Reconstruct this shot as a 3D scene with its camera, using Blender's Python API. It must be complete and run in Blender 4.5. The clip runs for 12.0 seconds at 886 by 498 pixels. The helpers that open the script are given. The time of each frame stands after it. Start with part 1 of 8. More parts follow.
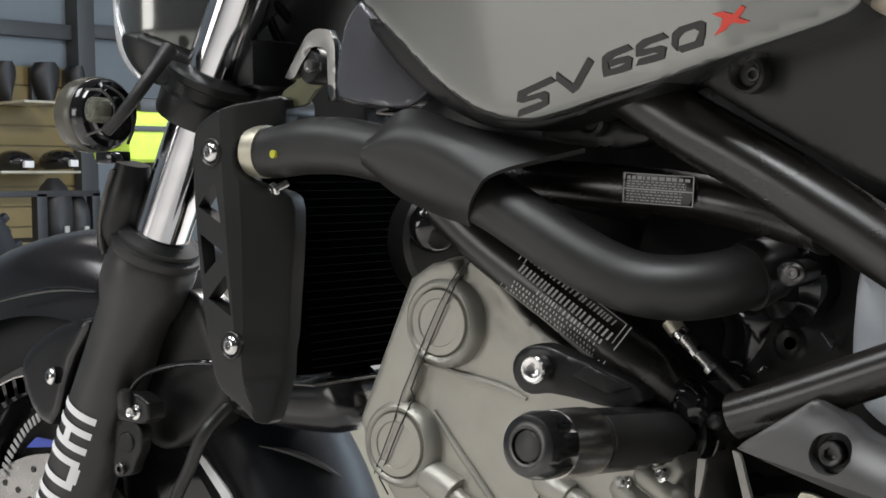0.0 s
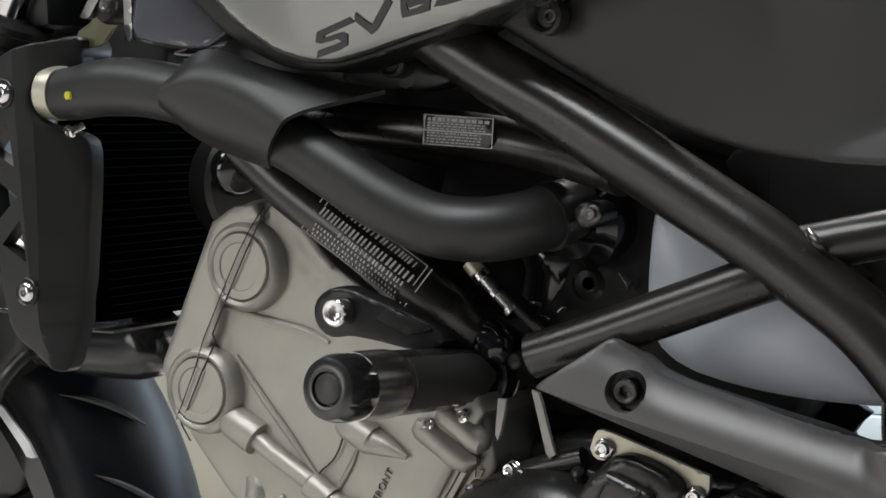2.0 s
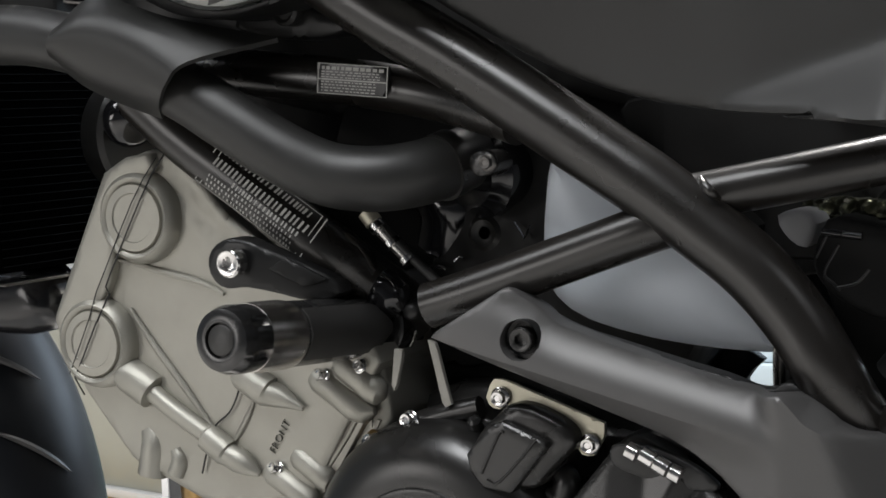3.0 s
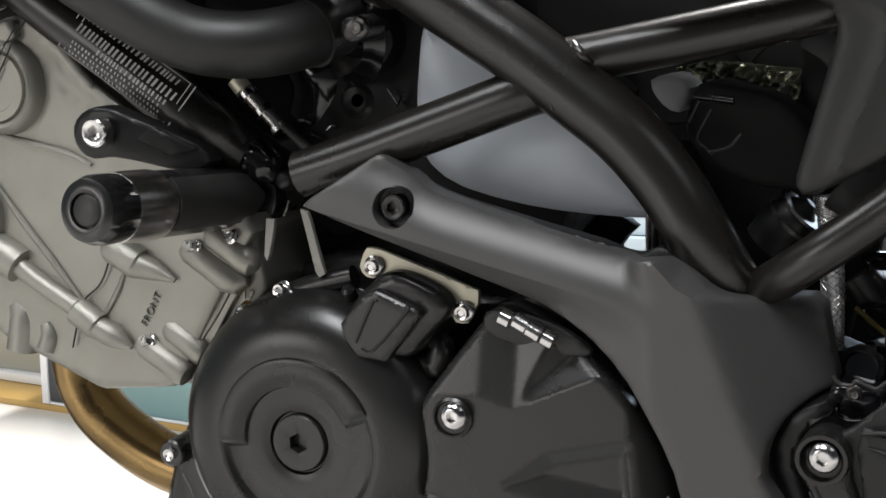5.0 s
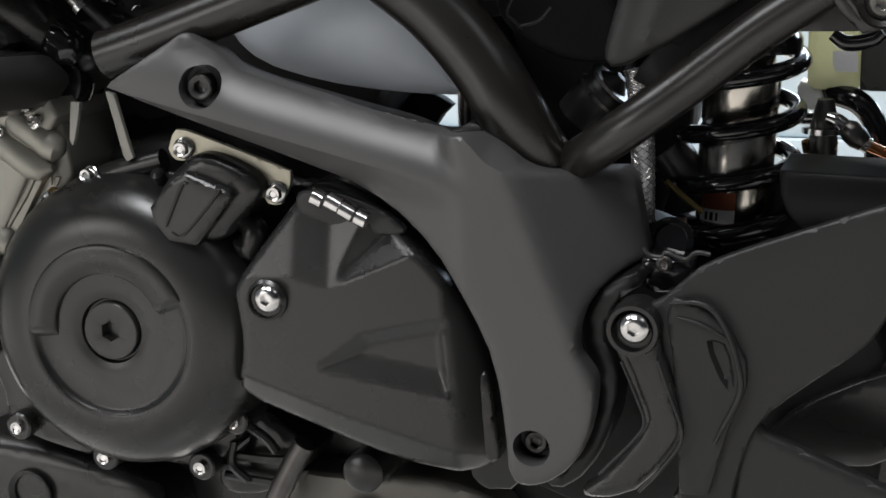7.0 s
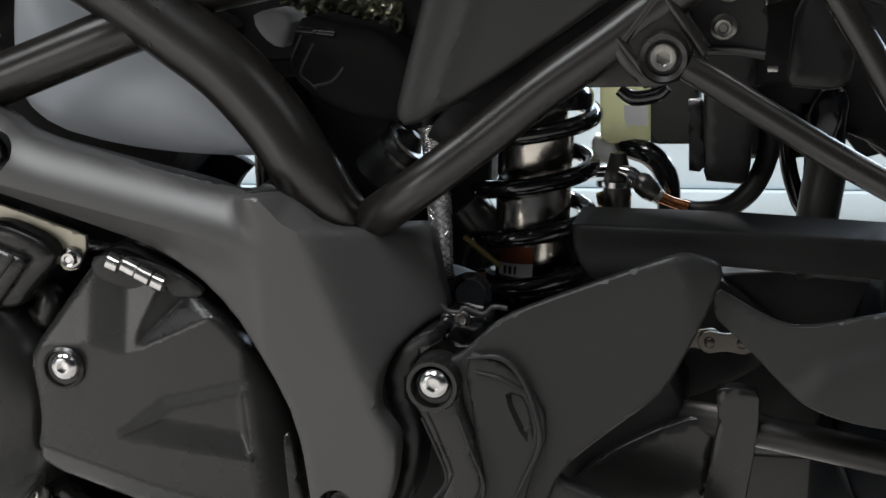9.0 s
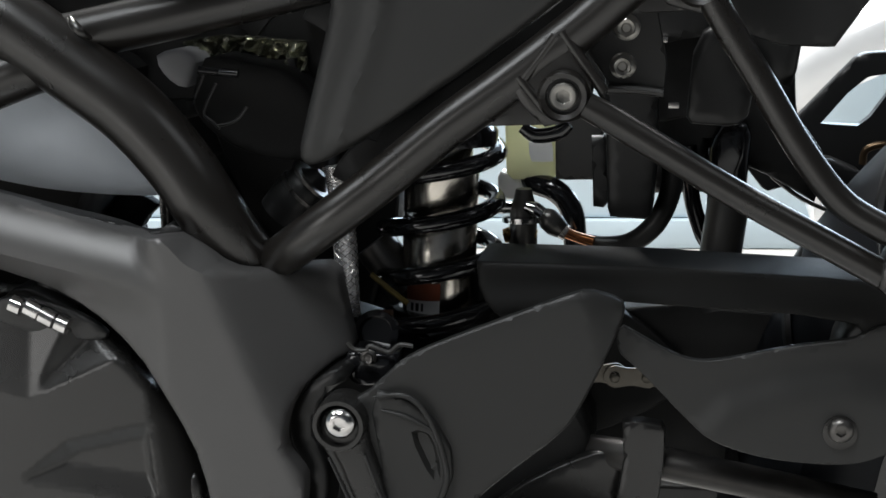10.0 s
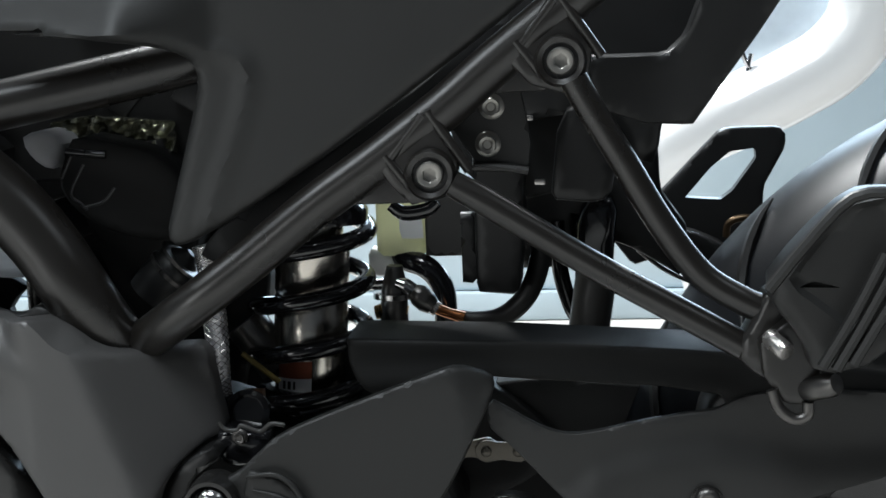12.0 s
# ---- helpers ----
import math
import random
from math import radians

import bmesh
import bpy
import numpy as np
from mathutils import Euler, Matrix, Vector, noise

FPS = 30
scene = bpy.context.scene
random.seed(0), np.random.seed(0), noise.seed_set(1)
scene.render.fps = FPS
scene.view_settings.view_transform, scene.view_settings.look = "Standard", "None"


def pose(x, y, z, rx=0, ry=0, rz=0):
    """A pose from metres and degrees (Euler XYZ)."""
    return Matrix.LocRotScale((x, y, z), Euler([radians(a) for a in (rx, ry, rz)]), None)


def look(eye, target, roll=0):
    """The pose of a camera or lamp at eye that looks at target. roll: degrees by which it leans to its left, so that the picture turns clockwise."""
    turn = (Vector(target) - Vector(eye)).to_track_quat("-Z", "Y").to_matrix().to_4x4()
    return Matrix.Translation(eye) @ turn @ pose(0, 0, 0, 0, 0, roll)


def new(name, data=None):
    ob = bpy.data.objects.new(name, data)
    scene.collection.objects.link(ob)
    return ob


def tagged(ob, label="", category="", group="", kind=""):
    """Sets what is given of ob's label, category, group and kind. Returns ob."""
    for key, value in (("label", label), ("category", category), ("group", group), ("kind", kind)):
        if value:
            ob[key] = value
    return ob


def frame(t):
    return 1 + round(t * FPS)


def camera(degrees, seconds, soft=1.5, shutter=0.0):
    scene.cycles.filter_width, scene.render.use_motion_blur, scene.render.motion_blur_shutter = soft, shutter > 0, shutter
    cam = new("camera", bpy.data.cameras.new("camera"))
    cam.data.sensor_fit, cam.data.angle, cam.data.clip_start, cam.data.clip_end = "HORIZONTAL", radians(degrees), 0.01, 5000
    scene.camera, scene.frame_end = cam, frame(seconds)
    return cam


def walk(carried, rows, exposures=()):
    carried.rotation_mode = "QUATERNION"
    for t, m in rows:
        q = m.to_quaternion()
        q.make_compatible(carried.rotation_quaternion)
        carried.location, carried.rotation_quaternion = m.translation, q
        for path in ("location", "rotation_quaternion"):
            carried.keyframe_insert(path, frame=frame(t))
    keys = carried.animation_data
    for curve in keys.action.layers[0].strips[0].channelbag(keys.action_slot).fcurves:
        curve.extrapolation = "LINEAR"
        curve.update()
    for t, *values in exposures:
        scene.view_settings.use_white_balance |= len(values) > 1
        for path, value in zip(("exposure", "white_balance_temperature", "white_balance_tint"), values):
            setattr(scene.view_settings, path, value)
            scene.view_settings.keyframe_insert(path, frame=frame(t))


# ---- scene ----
cam = camera(30.26, 12.0, soft=1.6)
ROWS = [
    (0.0, 1.0200, -0.9528, 0.6535, 37.490, -1.808, 1.201),
    (0.5, 1.0211, -0.9509, 0.6530, 36.291, -2.162, 1.217),
    (1.0, 1.0219, -0.9483, 0.6518, 34.573, -2.627, 1.240),
    (1.5, 1.0232, -0.9465, 0.6520, 32.971, -3.106, 1.264),
    (2.0, 1.0259, -0.9428, 0.6509, 31.201, -3.824, 1.257),
    (2.5, 1.0286, -0.9391, 0.6489, 29.253, -4.597, 1.262),
    (3.0, 1.0296, -0.9355, 0.6481, 27.996, -5.516, 1.326),
    (5.0, 1.0314, -0.9238, 0.6406, 24.059, -9.838, 1.258),
    (5.5, 1.0328, -0.9207, 0.6383, 22.904, -10.907, 1.238),
    (6.0, 1.0356, -0.9172, 0.6338, 21.442, -11.847, 1.222),
    (6.5, 1.0376, -0.9145, 0.6311, 20.171, -12.823, 1.214),
    (7.0, 1.0400, -0.9123, 0.6286, 18.316, -13.518, 1.252),
    (9.0, 1.0569, -0.9089, 0.6302, 12.281, -11.727, 1.487),
    (9.5, 1.0631, -0.9085, 0.6311, 10.922, -11.096, 1.560),
    (10.0, 1.0672, -0.9083, 0.6350, 9.591, -10.794, 1.620),
    (10.5, 1.0681, -0.9093, 0.6374, 8.505, -10.443, 1.647),
    (11.0, 1.0690, -0.9106, 0.6369, 7.375, -9.745, 1.696),
    (11.5, 1.0720, -0.9115, 0.6368, 6.385, -9.149, 1.730),
    (12.0, 1.0748, -0.9130, 0.6380, 5.379, -8.365, 1.743),
]
walk(cam, [(t, pose(x, y, z, 0, 0, yaw) @ pose(0, 0, 0, 90 + pitch, 0, 0) @ pose(0, 0, 0, 0, 0, -lean)) for t, x, y, z, yaw, pitch, lean in ROWS],
     exposures=[(0.0, 0.0, 6390, 12), (7.0, 0.0, 6380, 12), (9.5, -0.05, 6320, 10.5), (12.0, -0.05, 6010, 7)])

# ---- light: a showroom with ceiling strips and a bright window side behind the motorcycle ----
world = bpy.data.worlds.new("showroom_air")
scene.world = world
world.use_nodes = True
world.node_tree.nodes["Background"].inputs[0].default_value = (0.75, 0.85, 1.0, 1)
world.node_tree.nodes["Background"].inputs[1].default_value = 0.25


def area_lamp(name, spot, target, sx, sy, watts, colour):
    data = bpy.data.lights.new(name, "AREA")
    data.shape, data.size, data.size_y, data.energy, data.color = "RECTANGLE", sx, sy, watts, colour
    ob = new(name, data)
    ob.matrix_world = look(spot, target)
    return ob


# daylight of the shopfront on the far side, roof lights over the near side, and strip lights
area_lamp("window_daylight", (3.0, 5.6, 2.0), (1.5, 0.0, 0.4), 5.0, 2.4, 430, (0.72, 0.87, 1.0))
# unseen soft lamp added behind the camera for gradients on the bodywork
area_lamp("near_fill_light", (-2.3, -5.9, 1.35), (-0.6, 0.0, 0.9), 3.8, 1.7, 95, (1.0, 0.965, 0.91))
for ix, iy, watts in ((-1.8, -1.5, 46), (0.4, -1.8, 92), (3.6, -1.4, 8)):
    area_lamp("roof_light", (ix, iy, 3.36), (ix, iy, 0), 1.0, 1.6, watts, (0.965, 0.98, 0.97))
for ix, watts in ((-3.0, 8), (0.0, 280), (3.0, 14)):
    area_lamp("ceiling_strip_light", (ix, 2.0, 3.33), (ix, 2.0, 0), 0.24, 1.5, watts, (1.0, 0.97, 0.92))

# ---- materials ----
MATS = {}


def paint(name, colour, rough=0.4, metal=0.0, grain=0.0, grain_size=900.0, wear=0.15, wear_size=14.0, coat=0.0, spec=0.5, alpha_tint=None):
    """A surface with two scales of variation: broad tone and sheen, and fine grain in the relief."""
    if name in MATS:
        return MATS[name]
    m = bpy.data.materials.new(name)
    m.use_nodes = True
    nt = m.node_tree
    b = nt.nodes["Principled BSDF"]
    tc = nt.nodes.new("ShaderNodeNewGeometry")
    big = nt.nodes.new("ShaderNodeTexNoise")
    big.inputs["Scale"].default_value, big.inputs["Detail"].default_value = wear_size, 5.0
    nt.links.new(tc.outputs["Position"], big.inputs["Vector"])
    ramp = nt.nodes.new("ShaderNodeMapRange")
    ramp.inputs["From Min"].default_value, ramp.inputs["From Max"].default_value = 0.3, 0.7
    ramp.inputs["To Min"].default_value, ramp.inputs["To Max"].default_value = 1.0 - wear, 1.0 + wear
    nt.links.new(big.outputs["Fac"], ramp.inputs["Value"])
    mix = nt.nodes.new("ShaderNodeMix")
    mix.data_type, mix.blend_type = "RGBA", "MULTIPLY"
    mix.inputs[0].default_value = 1.0
    mix.inputs[6].default_value = (*colour, 1)
    nt.links.new(ramp.outputs["Result"], mix.inputs[7])
    nt.links.new(mix.outputs[2], b.inputs["Base Color"])
    rr = nt.nodes.new("ShaderNodeMath")
    rr.operation, rr.use_clamp = "MULTIPLY", True
    rr.inputs[1].default_value = rough
    nt.links.new(ramp.outputs["Result"], rr.inputs[0])
    nt.links.new(rr.outputs[0], b.inputs["Roughness"])
    b.inputs["Metallic"].default_value = metal
    b.inputs["Specular IOR Level"].default_value = spec
    b.inputs["Coat Weight"].default_value = coat
    b.inputs["Coat Roughness"].default_value = 0.06
    if grain:
        fine = nt.nodes.new("ShaderNodeTexNoise")
        fine.inputs["Scale"].default_value, fine.inputs["Detail"].default_value = grain_size, 3.0
        nt.links.new(tc.outputs["Position"], fine.inputs["Vector"])
        bump = nt.nodes.new("ShaderNodeBump")
        bump.inputs["Strength"].default_value, bump.inputs["Distance"].default_value = grain, 0.0006
        nt.links.new(fine.outputs["Fac"], bump.inputs["Height"])
        nt.links.new(bump.outputs["Normal"], b.inputs["Normal"])
    MATS[name] = m
    return m


FRAME = paint("frame_paint", (0.0108, 0.0096, 0.0084), 0.28, 0.0, 0.05, 2600, 0.06, 20, spec=0.60)
COVER = paint("grey_plastic", (0.080, 0.078, 0.077), 0.42, 0.22, 0.05, 2600, 0.05, 12)
FORKGREY = paint("fork_grey_paint", (0.028, 0.027, 0.0255), 0.42, 0.0, 0.06, 2600, 0.1, 16)
SWINGBLACK = paint("swingarm_black", (0.0150, 0.0150, 0.0145), 0.42, 0.0, 0.1, 2400, 0.15, 10, spec=0.4)
PANEL = paint("side_plastic", (0.0168, 0.0168, 0.0162), 0.45, 0.0, 0.12, 2200, 0.08, 10, spec=0.42)
BLACK = paint("black_plastic", (0.0085, 0.0085, 0.0085), 0.38, 0.0, 0.12, 2200, 0.2, 18, spec=0.38)
GLOSS = paint("gloss_black", (0.008, 0.008, 0.009), 0.13, 0.0, 0.0, 1000, 0.25, 25, coat=0.4)
CASE = paint("black_engine_paint", (0.0140, 0.0136, 0.0130), 0.28, 0.0, 0.05, 2400, 0.07, 22, spec=0.54)
CAST = paint("cast_aluminium", (0.338, 0.329, 0.292), 0.45, 0.75, 0.35, 1500, 0.08, 30)
CHROME = paint("chrome", (0.66, 0.66, 0.68), 0.10, 1.0, 0.0, 1000, 0.1, 30)
STEEL = paint("bolt_steel", (0.68, 0.67, 0.66), 0.15, 1.0, 0.1, 2400, 0.2, 60)
DARKSTEEL = paint("dark_steel", (0.12, 0.115, 0.11), 0.34, 0.9, 0.1, 2000, 0.25, 50)
RUBBER = paint("hose_rubber", (0.0162, 0.0162, 0.0155), 0.46, 0.0, 0.08, 2200, 0.1, 30, spec=0.45)
TANK = paint("silver_paint", (0.166, 0.170, 0.160), 0.18, 0.8, 0.0, 1000, 0.04, 8, coat=0.8)
# base tinted blue for the sky sheen on the tyres
TYRE = paint("tyre_rubber", (0.0075, 0.0085, 0.0105), 0.40, 0.0, 0.1, 1100, 0.2, 12, spec=0.14)
GOLD = paint("heat_tinted_steel", (0.3, 0.2, 0.085), 0.3, 0.9, 0.0, 1200, 0.4, 16)
# black of the sheets that stand in for shaded depth behind gaps
VOID = paint("gap_black", (0.015, 0.015, 0.0148), 0.6, 0.0, 0.5, 60, 0.4, 40, spec=0.2)
MUDBLACK = paint("mudguard_black", (0.011, 0.011, 0.012), 0.19, 0.0, 0.0, 1000, 0.2, 12)
GREYBOX = paint("grey_resin", (0.76, 0.82, 0.89), 0.5, 0.0, 0.15, 1500, 0.12, 9)
CREAM = paint("translucent_resin", (0.66, 0.66, 0.5), 0.4, 0.0, 0.1, 900, 0.1, 20)
WHITE = paint("white_print", (0.8, 0.8, 0.8), 0.5, 0.0, 0.0, 900, 0.05, 40)
PRINT = paint("grey_print", (0.38, 0.38, 0.36), 0.45, 0.0, 0.0, 900, 0.1, 60)
# black for print, and painted darkness of holes, grooves and gaps
INK = paint("print_and_gap_black", (0.012, 0.012, 0.012), 0.4, 0.0, 0.0, 900, 0.05, 40)
RED = paint("red_print", (0.6, 0.05, 0.03), 0.35, 0.0, 0.0, 900, 0.05, 40)
BLUE = paint("blue_print", (0.05, 0.08, 0.4), 0.35, 0.0, 0.0, 900, 0.05, 40)
ZINC = paint("zinc_plate", (0.5, 0.475, 0.38), 0.4, 0.7, 0.1, 1600, 0.15, 30)
SATIN = paint("satin_aluminium", (0.5, 0.48, 0.46), 0.26, 0.9, 0.1, 2000, 0.12, 40)

# ---- mesh helpers ----
from mathutils import geometry as geo

PLACE = {}


def part(name, bm, material, parent=None, label="", angle=40, category="", kind="", group=""):
    """Links a bmesh, given in world places, as one mesh object under a thing or part."""
    me = bpy.data.meshes.new(name)
    bmesh.ops.recalc_face_normals(bm, faces=bm.faces)
    bm.to_mesh(me)
    bm.free()
    for p in me.polygons:
        p.use_smooth = True
    me.set_sharp_from_angle(angle=radians(angle))
    if material:
        me.materials.append(material)
    return place(name, me, (0, 0, 0), parent, label, category, kind, group, centre=True)


def place(name, me, at, parent=None, label="", category="", kind="", group="", turn=None, centre=False):
    ob = new(name, me)
    at = Vector(at)
    if centre and len(me.vertices):
        co = np.empty(len(me.vertices) * 3)
        me.vertices.foreach_get("co", co)
        co = co.reshape(-1, 3)
        at = Vector([round(float(v), 4) for v in (co.min(0) + co.max(0)) / 2])
        me.vertices.foreach_set("co", (co - np.array(at)).ravel())
        me.update()
    ob.location = at
    if turn is not None:
        ob.rotation_mode = "QUATERNION"
        ob.rotation_quaternion = turn
    if parent is not None:
        ob.parent = parent
        ob.matrix_parent_inverse = Matrix.Translation(PLACE[parent.name]).inverted() if parent.name not in TURNED else (Matrix.Translation(PLACE[parent.name]) @ TURNED[parent.name]).inverted()
    PLACE[ob.name] = at
    if turn is not None:
        TURNED[ob.name] = turn.to_matrix().to_4x4()
    return tagged(ob, label, category, group, kind)


TURNED = {}


def thing(name, at, label, category, group="", kind=""):
    ob = new(name)
    ob.location = at
    ob.empty_display_size = 0.05
    PLACE[ob.name] = Vector(at)
    return tagged(ob, label, category, group, kind)


def glide(points, steps=6):
    """A smooth line through the points (Catmull-Rom)."""
    p = [Vector(q) for q in points]
    p = [2 * p[0] - p[1]] + p + [2 * p[-1] - p[-2]]
    out = []
    for i in range(1, len(p) - 2):
        for k in range(steps):
            t = k / steps
            a, b, c, d = p[i - 1], p[i], p[i + 1], p[i + 2]
            out.append(0.5 * (2 * b + (c - a) * t + (2 * a - 5 * b + 4 * c - d) * t * t + (3 * b - a - 3 * c + d) * t ** 3))
    out.append(p[-2])
    return out


def join_rings(bm, rings, cap=True, closed=False):
    vs = [[bm.verts.new(c) for c in r] for r in rings]
    n = len(vs[0])
    pairs = list(zip(vs, vs[1:])) + ([(vs[-1], vs[0])] if closed else [])
    for a, b in pairs:
        for i in range(n):
            bm.faces.new((a[i], a[(i + 1) % n], b[(i + 1) % n], b[i]))
    if cap and not closed:
        bm.faces.new(vs[0])
        bm.faces.new(vs[-1][::-1])
    return vs


def tube(points, radius, seg=18, steps=6, cap=True, bm=None, flat=1.0, smooth=True, inner=0.0):
    """A round bar or hose along a line; radius is one number or one for each point. inner: wall thickness of an open pipe."""
    bm = bm or bmesh.new()
    line = glide(points, steps) if smooth and len(points) > 2 else [Vector(q) for q in points]
    rad = [radius] * len(points) if not isinstance(radius, (list, tuple)) else list(radius)
    u = np.linspace(0, len(points) - 1, len(line))
    rad = [float(v) for v in np.interp(u, range(len(points)), rad)]
    tang = [(line[min(i + 1, len(line) - 1)] - line[max(i - 1, 0)]).normalized() for i in range(len(line))]
    side = tang[0].orthogonal().normalized()
    rings, inside = [], []
    for i, (p, t) in enumerate(zip(line, tang)):
        side = (side - t * side.dot(t)).normalized()
        up = t.cross(side)
        rings.append([p + rad[i] * (math.cos(a) * side + math.sin(a) * up * flat) for a in [2 * math.pi * k / seg for k in range(seg)]])
        inside.append([p + (rad[i] - inner) * (math.cos(a) * side + math.sin(a) * up * flat) for a in [2 * math.pi * k / seg for k in range(seg)]])
    if inner:
        join_rings(bm, rings + inside[::-1], closed=True)
    else:
        join_rings(bm, rings, cap)
    return bm


def axes(axis):
    axis = Vector(axis).normalized()
    side = axis.cross(Vector((0, 0, 1)))
    side = side.normalized() if side.length > 1e-3 else axis.orthogonal().normalized()
    return axis, side, side.cross(axis)


def turned(at, axis, rings, seg=32, cap=True, bm=None):
    """A turned piece: rings of (radius, height along the axis) or (radius, height, 'h') for a hexagon."""
    bm = bm or bmesh.new()
    axis, side, up = axes(axis)
    at = Vector(at)
    out = []
    for r in rings:
        ring = []
        for k in range(seg):
            a = 2 * math.pi * k / seg
            q = r[0]
            if len(r) > 2:
                q = r[0] * math.cos(math.pi / 6) / math.cos((a + math.pi / 6) % (math.pi / 3) - math.pi / 6)
            ring.append(at + axis * r[1] + q * (math.cos(a) * side + math.sin(a) * up))
        out.append(ring)
    join_rings(bm, out, cap)
    return bm


def chaikin(pts, times=2, closed=True):
    p = [np.array(q, float) for q in pts]
    for _ in range(times):
        out = []
        n = len(p)
        for i in range(n if closed else n - 1):
            a, b = p[i], p[(i + 1) % n]
            out += [0.75 * a + 0.25 * b, 0.25 * a + 0.75 * b]
        p = out
    return p


def resample(pts, step):
    p = np.array(pts + [pts[0]])
    seg = np.hypot(*np.diff(p, axis=0).T)
    s = np.r_[0, np.cumsum(seg)]
    n = max(6, int(s[-1] / step))
    u = np.linspace(0, s[-1], n, endpoint=False)
    return np.c_[np.interp(u, s, p[:, 0]), np.interp(u, s, p[:, 1])]


def resample_open(p, step):
    s = np.r_[0, np.cumsum(np.hypot(*np.diff(p, axis=0).T))]
    u = np.linspace(0, s[-1], max(2, int(s[-1] / step) + 1))
    return np.c_[np.interp(u, s, p[:, 0]), np.interp(u, s, p[:, 1])]


def to_line(c, q):
    best = np.full(len(q), 9.0)
    for p0, p1 in zip(c, c[1:]):
        v = p1 - p0
        t = np.clip(((q - p0) @ v) / max(v @ v, 1e-12), 0, 1)
        best = np.minimum(best, np.hypot(*(q - p0 - t[:, None] * v).T))
    return best


def height_of(line):
    """z of a broken line as a function of x."""
    xs, zs = zip(*sorted(line))
    return lambda x: np.interp(x, xs, zs)


def inside(poly, q):
    x, y = q[:, 0], q[:, 1]
    hit = np.zeros(len(q), bool)
    a, b = poly, np.roll(poly, -1, axis=0)
    for (x0, y0), (x1, y1) in zip(a, b):
        c = (y0 > y) != (y1 > y)
        xx = x0 + (y - y0) * (x1 - x0) / ((y1 - y0) if y1 != y0 else 1e-12)
        hit ^= c & (x < xx)
    return hit


def to_edge(poly, q):
    best = np.full(len(q), 9.0)
    a, b = poly, np.roll(poly, -1, axis=0)
    for p0, p1 in zip(a, b):
        v = p1 - p0
        t = np.clip(((q - p0) @ v) / max(v @ v, 1e-12), 0, 1)
        best = np.minimum(best, np.hypot(*(q - p0 - t[:, None] * v).T))
    return best


def panel(outline, front, thick=0.004, step=0.006, edge=0.003, soften=2, holes=(), bm=None, belly=0.0, belly_width=0.05, lines=(), insets=()):
    """A moulded shell seen from the left side: its outline in (x, z), its outer face at y = front (a number or a function of
    arrays x, z), rounded at the rim, swelling outwards by belly, and thick metres deep. lines: crisp creases; insets: fields (outline, depth,
    width of the slope) pressed in, or raised where the depth is negative."""
    bm = bm or bmesh.new()
    rim = resample(chaikin(outline, soften) if soften else list(outline), step)
    gaps = [resample(list(h), step * 0.5) for h in holes]
    lo, hi = rim.min(0), rim.max(0)
    gx, gz = np.meshgrid(np.arange(lo[0] + step / 2, hi[0], step), np.arange(lo[1] + step / 2, hi[1], step * 0.87))
    gx[1::2] += step / 2
    grid = np.c_[gx.ravel(), gz.ravel()]
    keep = inside(rim, grid) & (to_edge(rim, grid) > step * 0.45)
    for g in gaps:
        keep &= ~inside(g, grid) & (to_edge(g, grid) > step * 0.45)
    grid = grid[keep]
    extra = []
    if edge > 0:
        ctr = []
        for e in (0.12, 0.45):
            nxt, prv = np.roll(rim, -1, 0), np.roll(rim, 1, 0)
            tg = nxt - prv
            tg /= np.maximum(np.hypot(*tg.T), 1e-9)[:, None]
            for s in (1, -1):
                q = rim + s * np.c_[-tg[:, 1], tg[:, 0]] * edge * e
                ok = inside(rim, q) & (to_edge(rim, q) > edge * e * 0.8)
                for g in gaps:
                    ok &= ~inside(g, q)
                ctr.append(q[ok])
        extra = np.concatenate(ctr)
        grid = np.concatenate([grid[to_edge(rim, grid) > edge * 0.6], extra]) if len(grid) else extra
    pts, edges = [], []
    creases = [resample_open(np.array(c), step * 0.8) for c in lines]
    for f, dep, wide in insets:
        f = np.array(chaikin(f, 1))
        loop = resample([tuple(v) for v in f], step * 0.8)
        creases.append(np.r_[loop, loop[:1]])
        nxt, prv = np.roll(loop, -1, 0), np.roll(loop, 1, 0)
        tg = (nxt - prv) / np.maximum(np.hypot(*(nxt - prv).T), 1e-9)[:, None]
        for s in (1, -1):
            q = loop + s * np.c_[-tg[:, 1], tg[:, 0]] * wide
            if inside(loop, q).mean() > 0.5:
                q = q[inside(loop, q) & (to_edge(loop, q) > wide * 0.93)]
                grid = np.concatenate([grid, q])
    for c in creases:
        if len(grid):
            grid = grid[to_line(c, grid) > step * 0.3]
    for loop in [rim] + gaps:
        k = len(pts)
        pts += [Vector(q) for q in loop]
        edges += [(k + i, k + (i + 1) % len(loop)) for i in range(len(loop))]
    for c in creases:
        ok = inside(rim, c)
        k = len(pts)
        pts += [Vector(q) for q in c]
        edges += [(k + i, k + i + 1) for i in range(len(c) - 1) if ok[i] and ok[i + 1]]
    pts += [Vector(q) for q in grid]
    vv, _, ff, *_ = geo.delaunay_2d_cdt(pts, edges, [], 0, 1e-6)
    q = np.array([tuple(v) for v in vv])
    mid = np.array([q[list(t)].mean(0) for t in ff])
    ok = inside(rim, mid)
    for g in gaps:
        ok &= ~inside(g, mid)
    d = to_edge(rim, q)
    y = front(q[:, 0], q[:, 1]) if callable(front) else np.full(len(q), float(front))
    back = y + thick
    for f, dep, wide in insets:
        f = resample([tuple(v) for v in chaikin(f, 1)], step * 0.8)
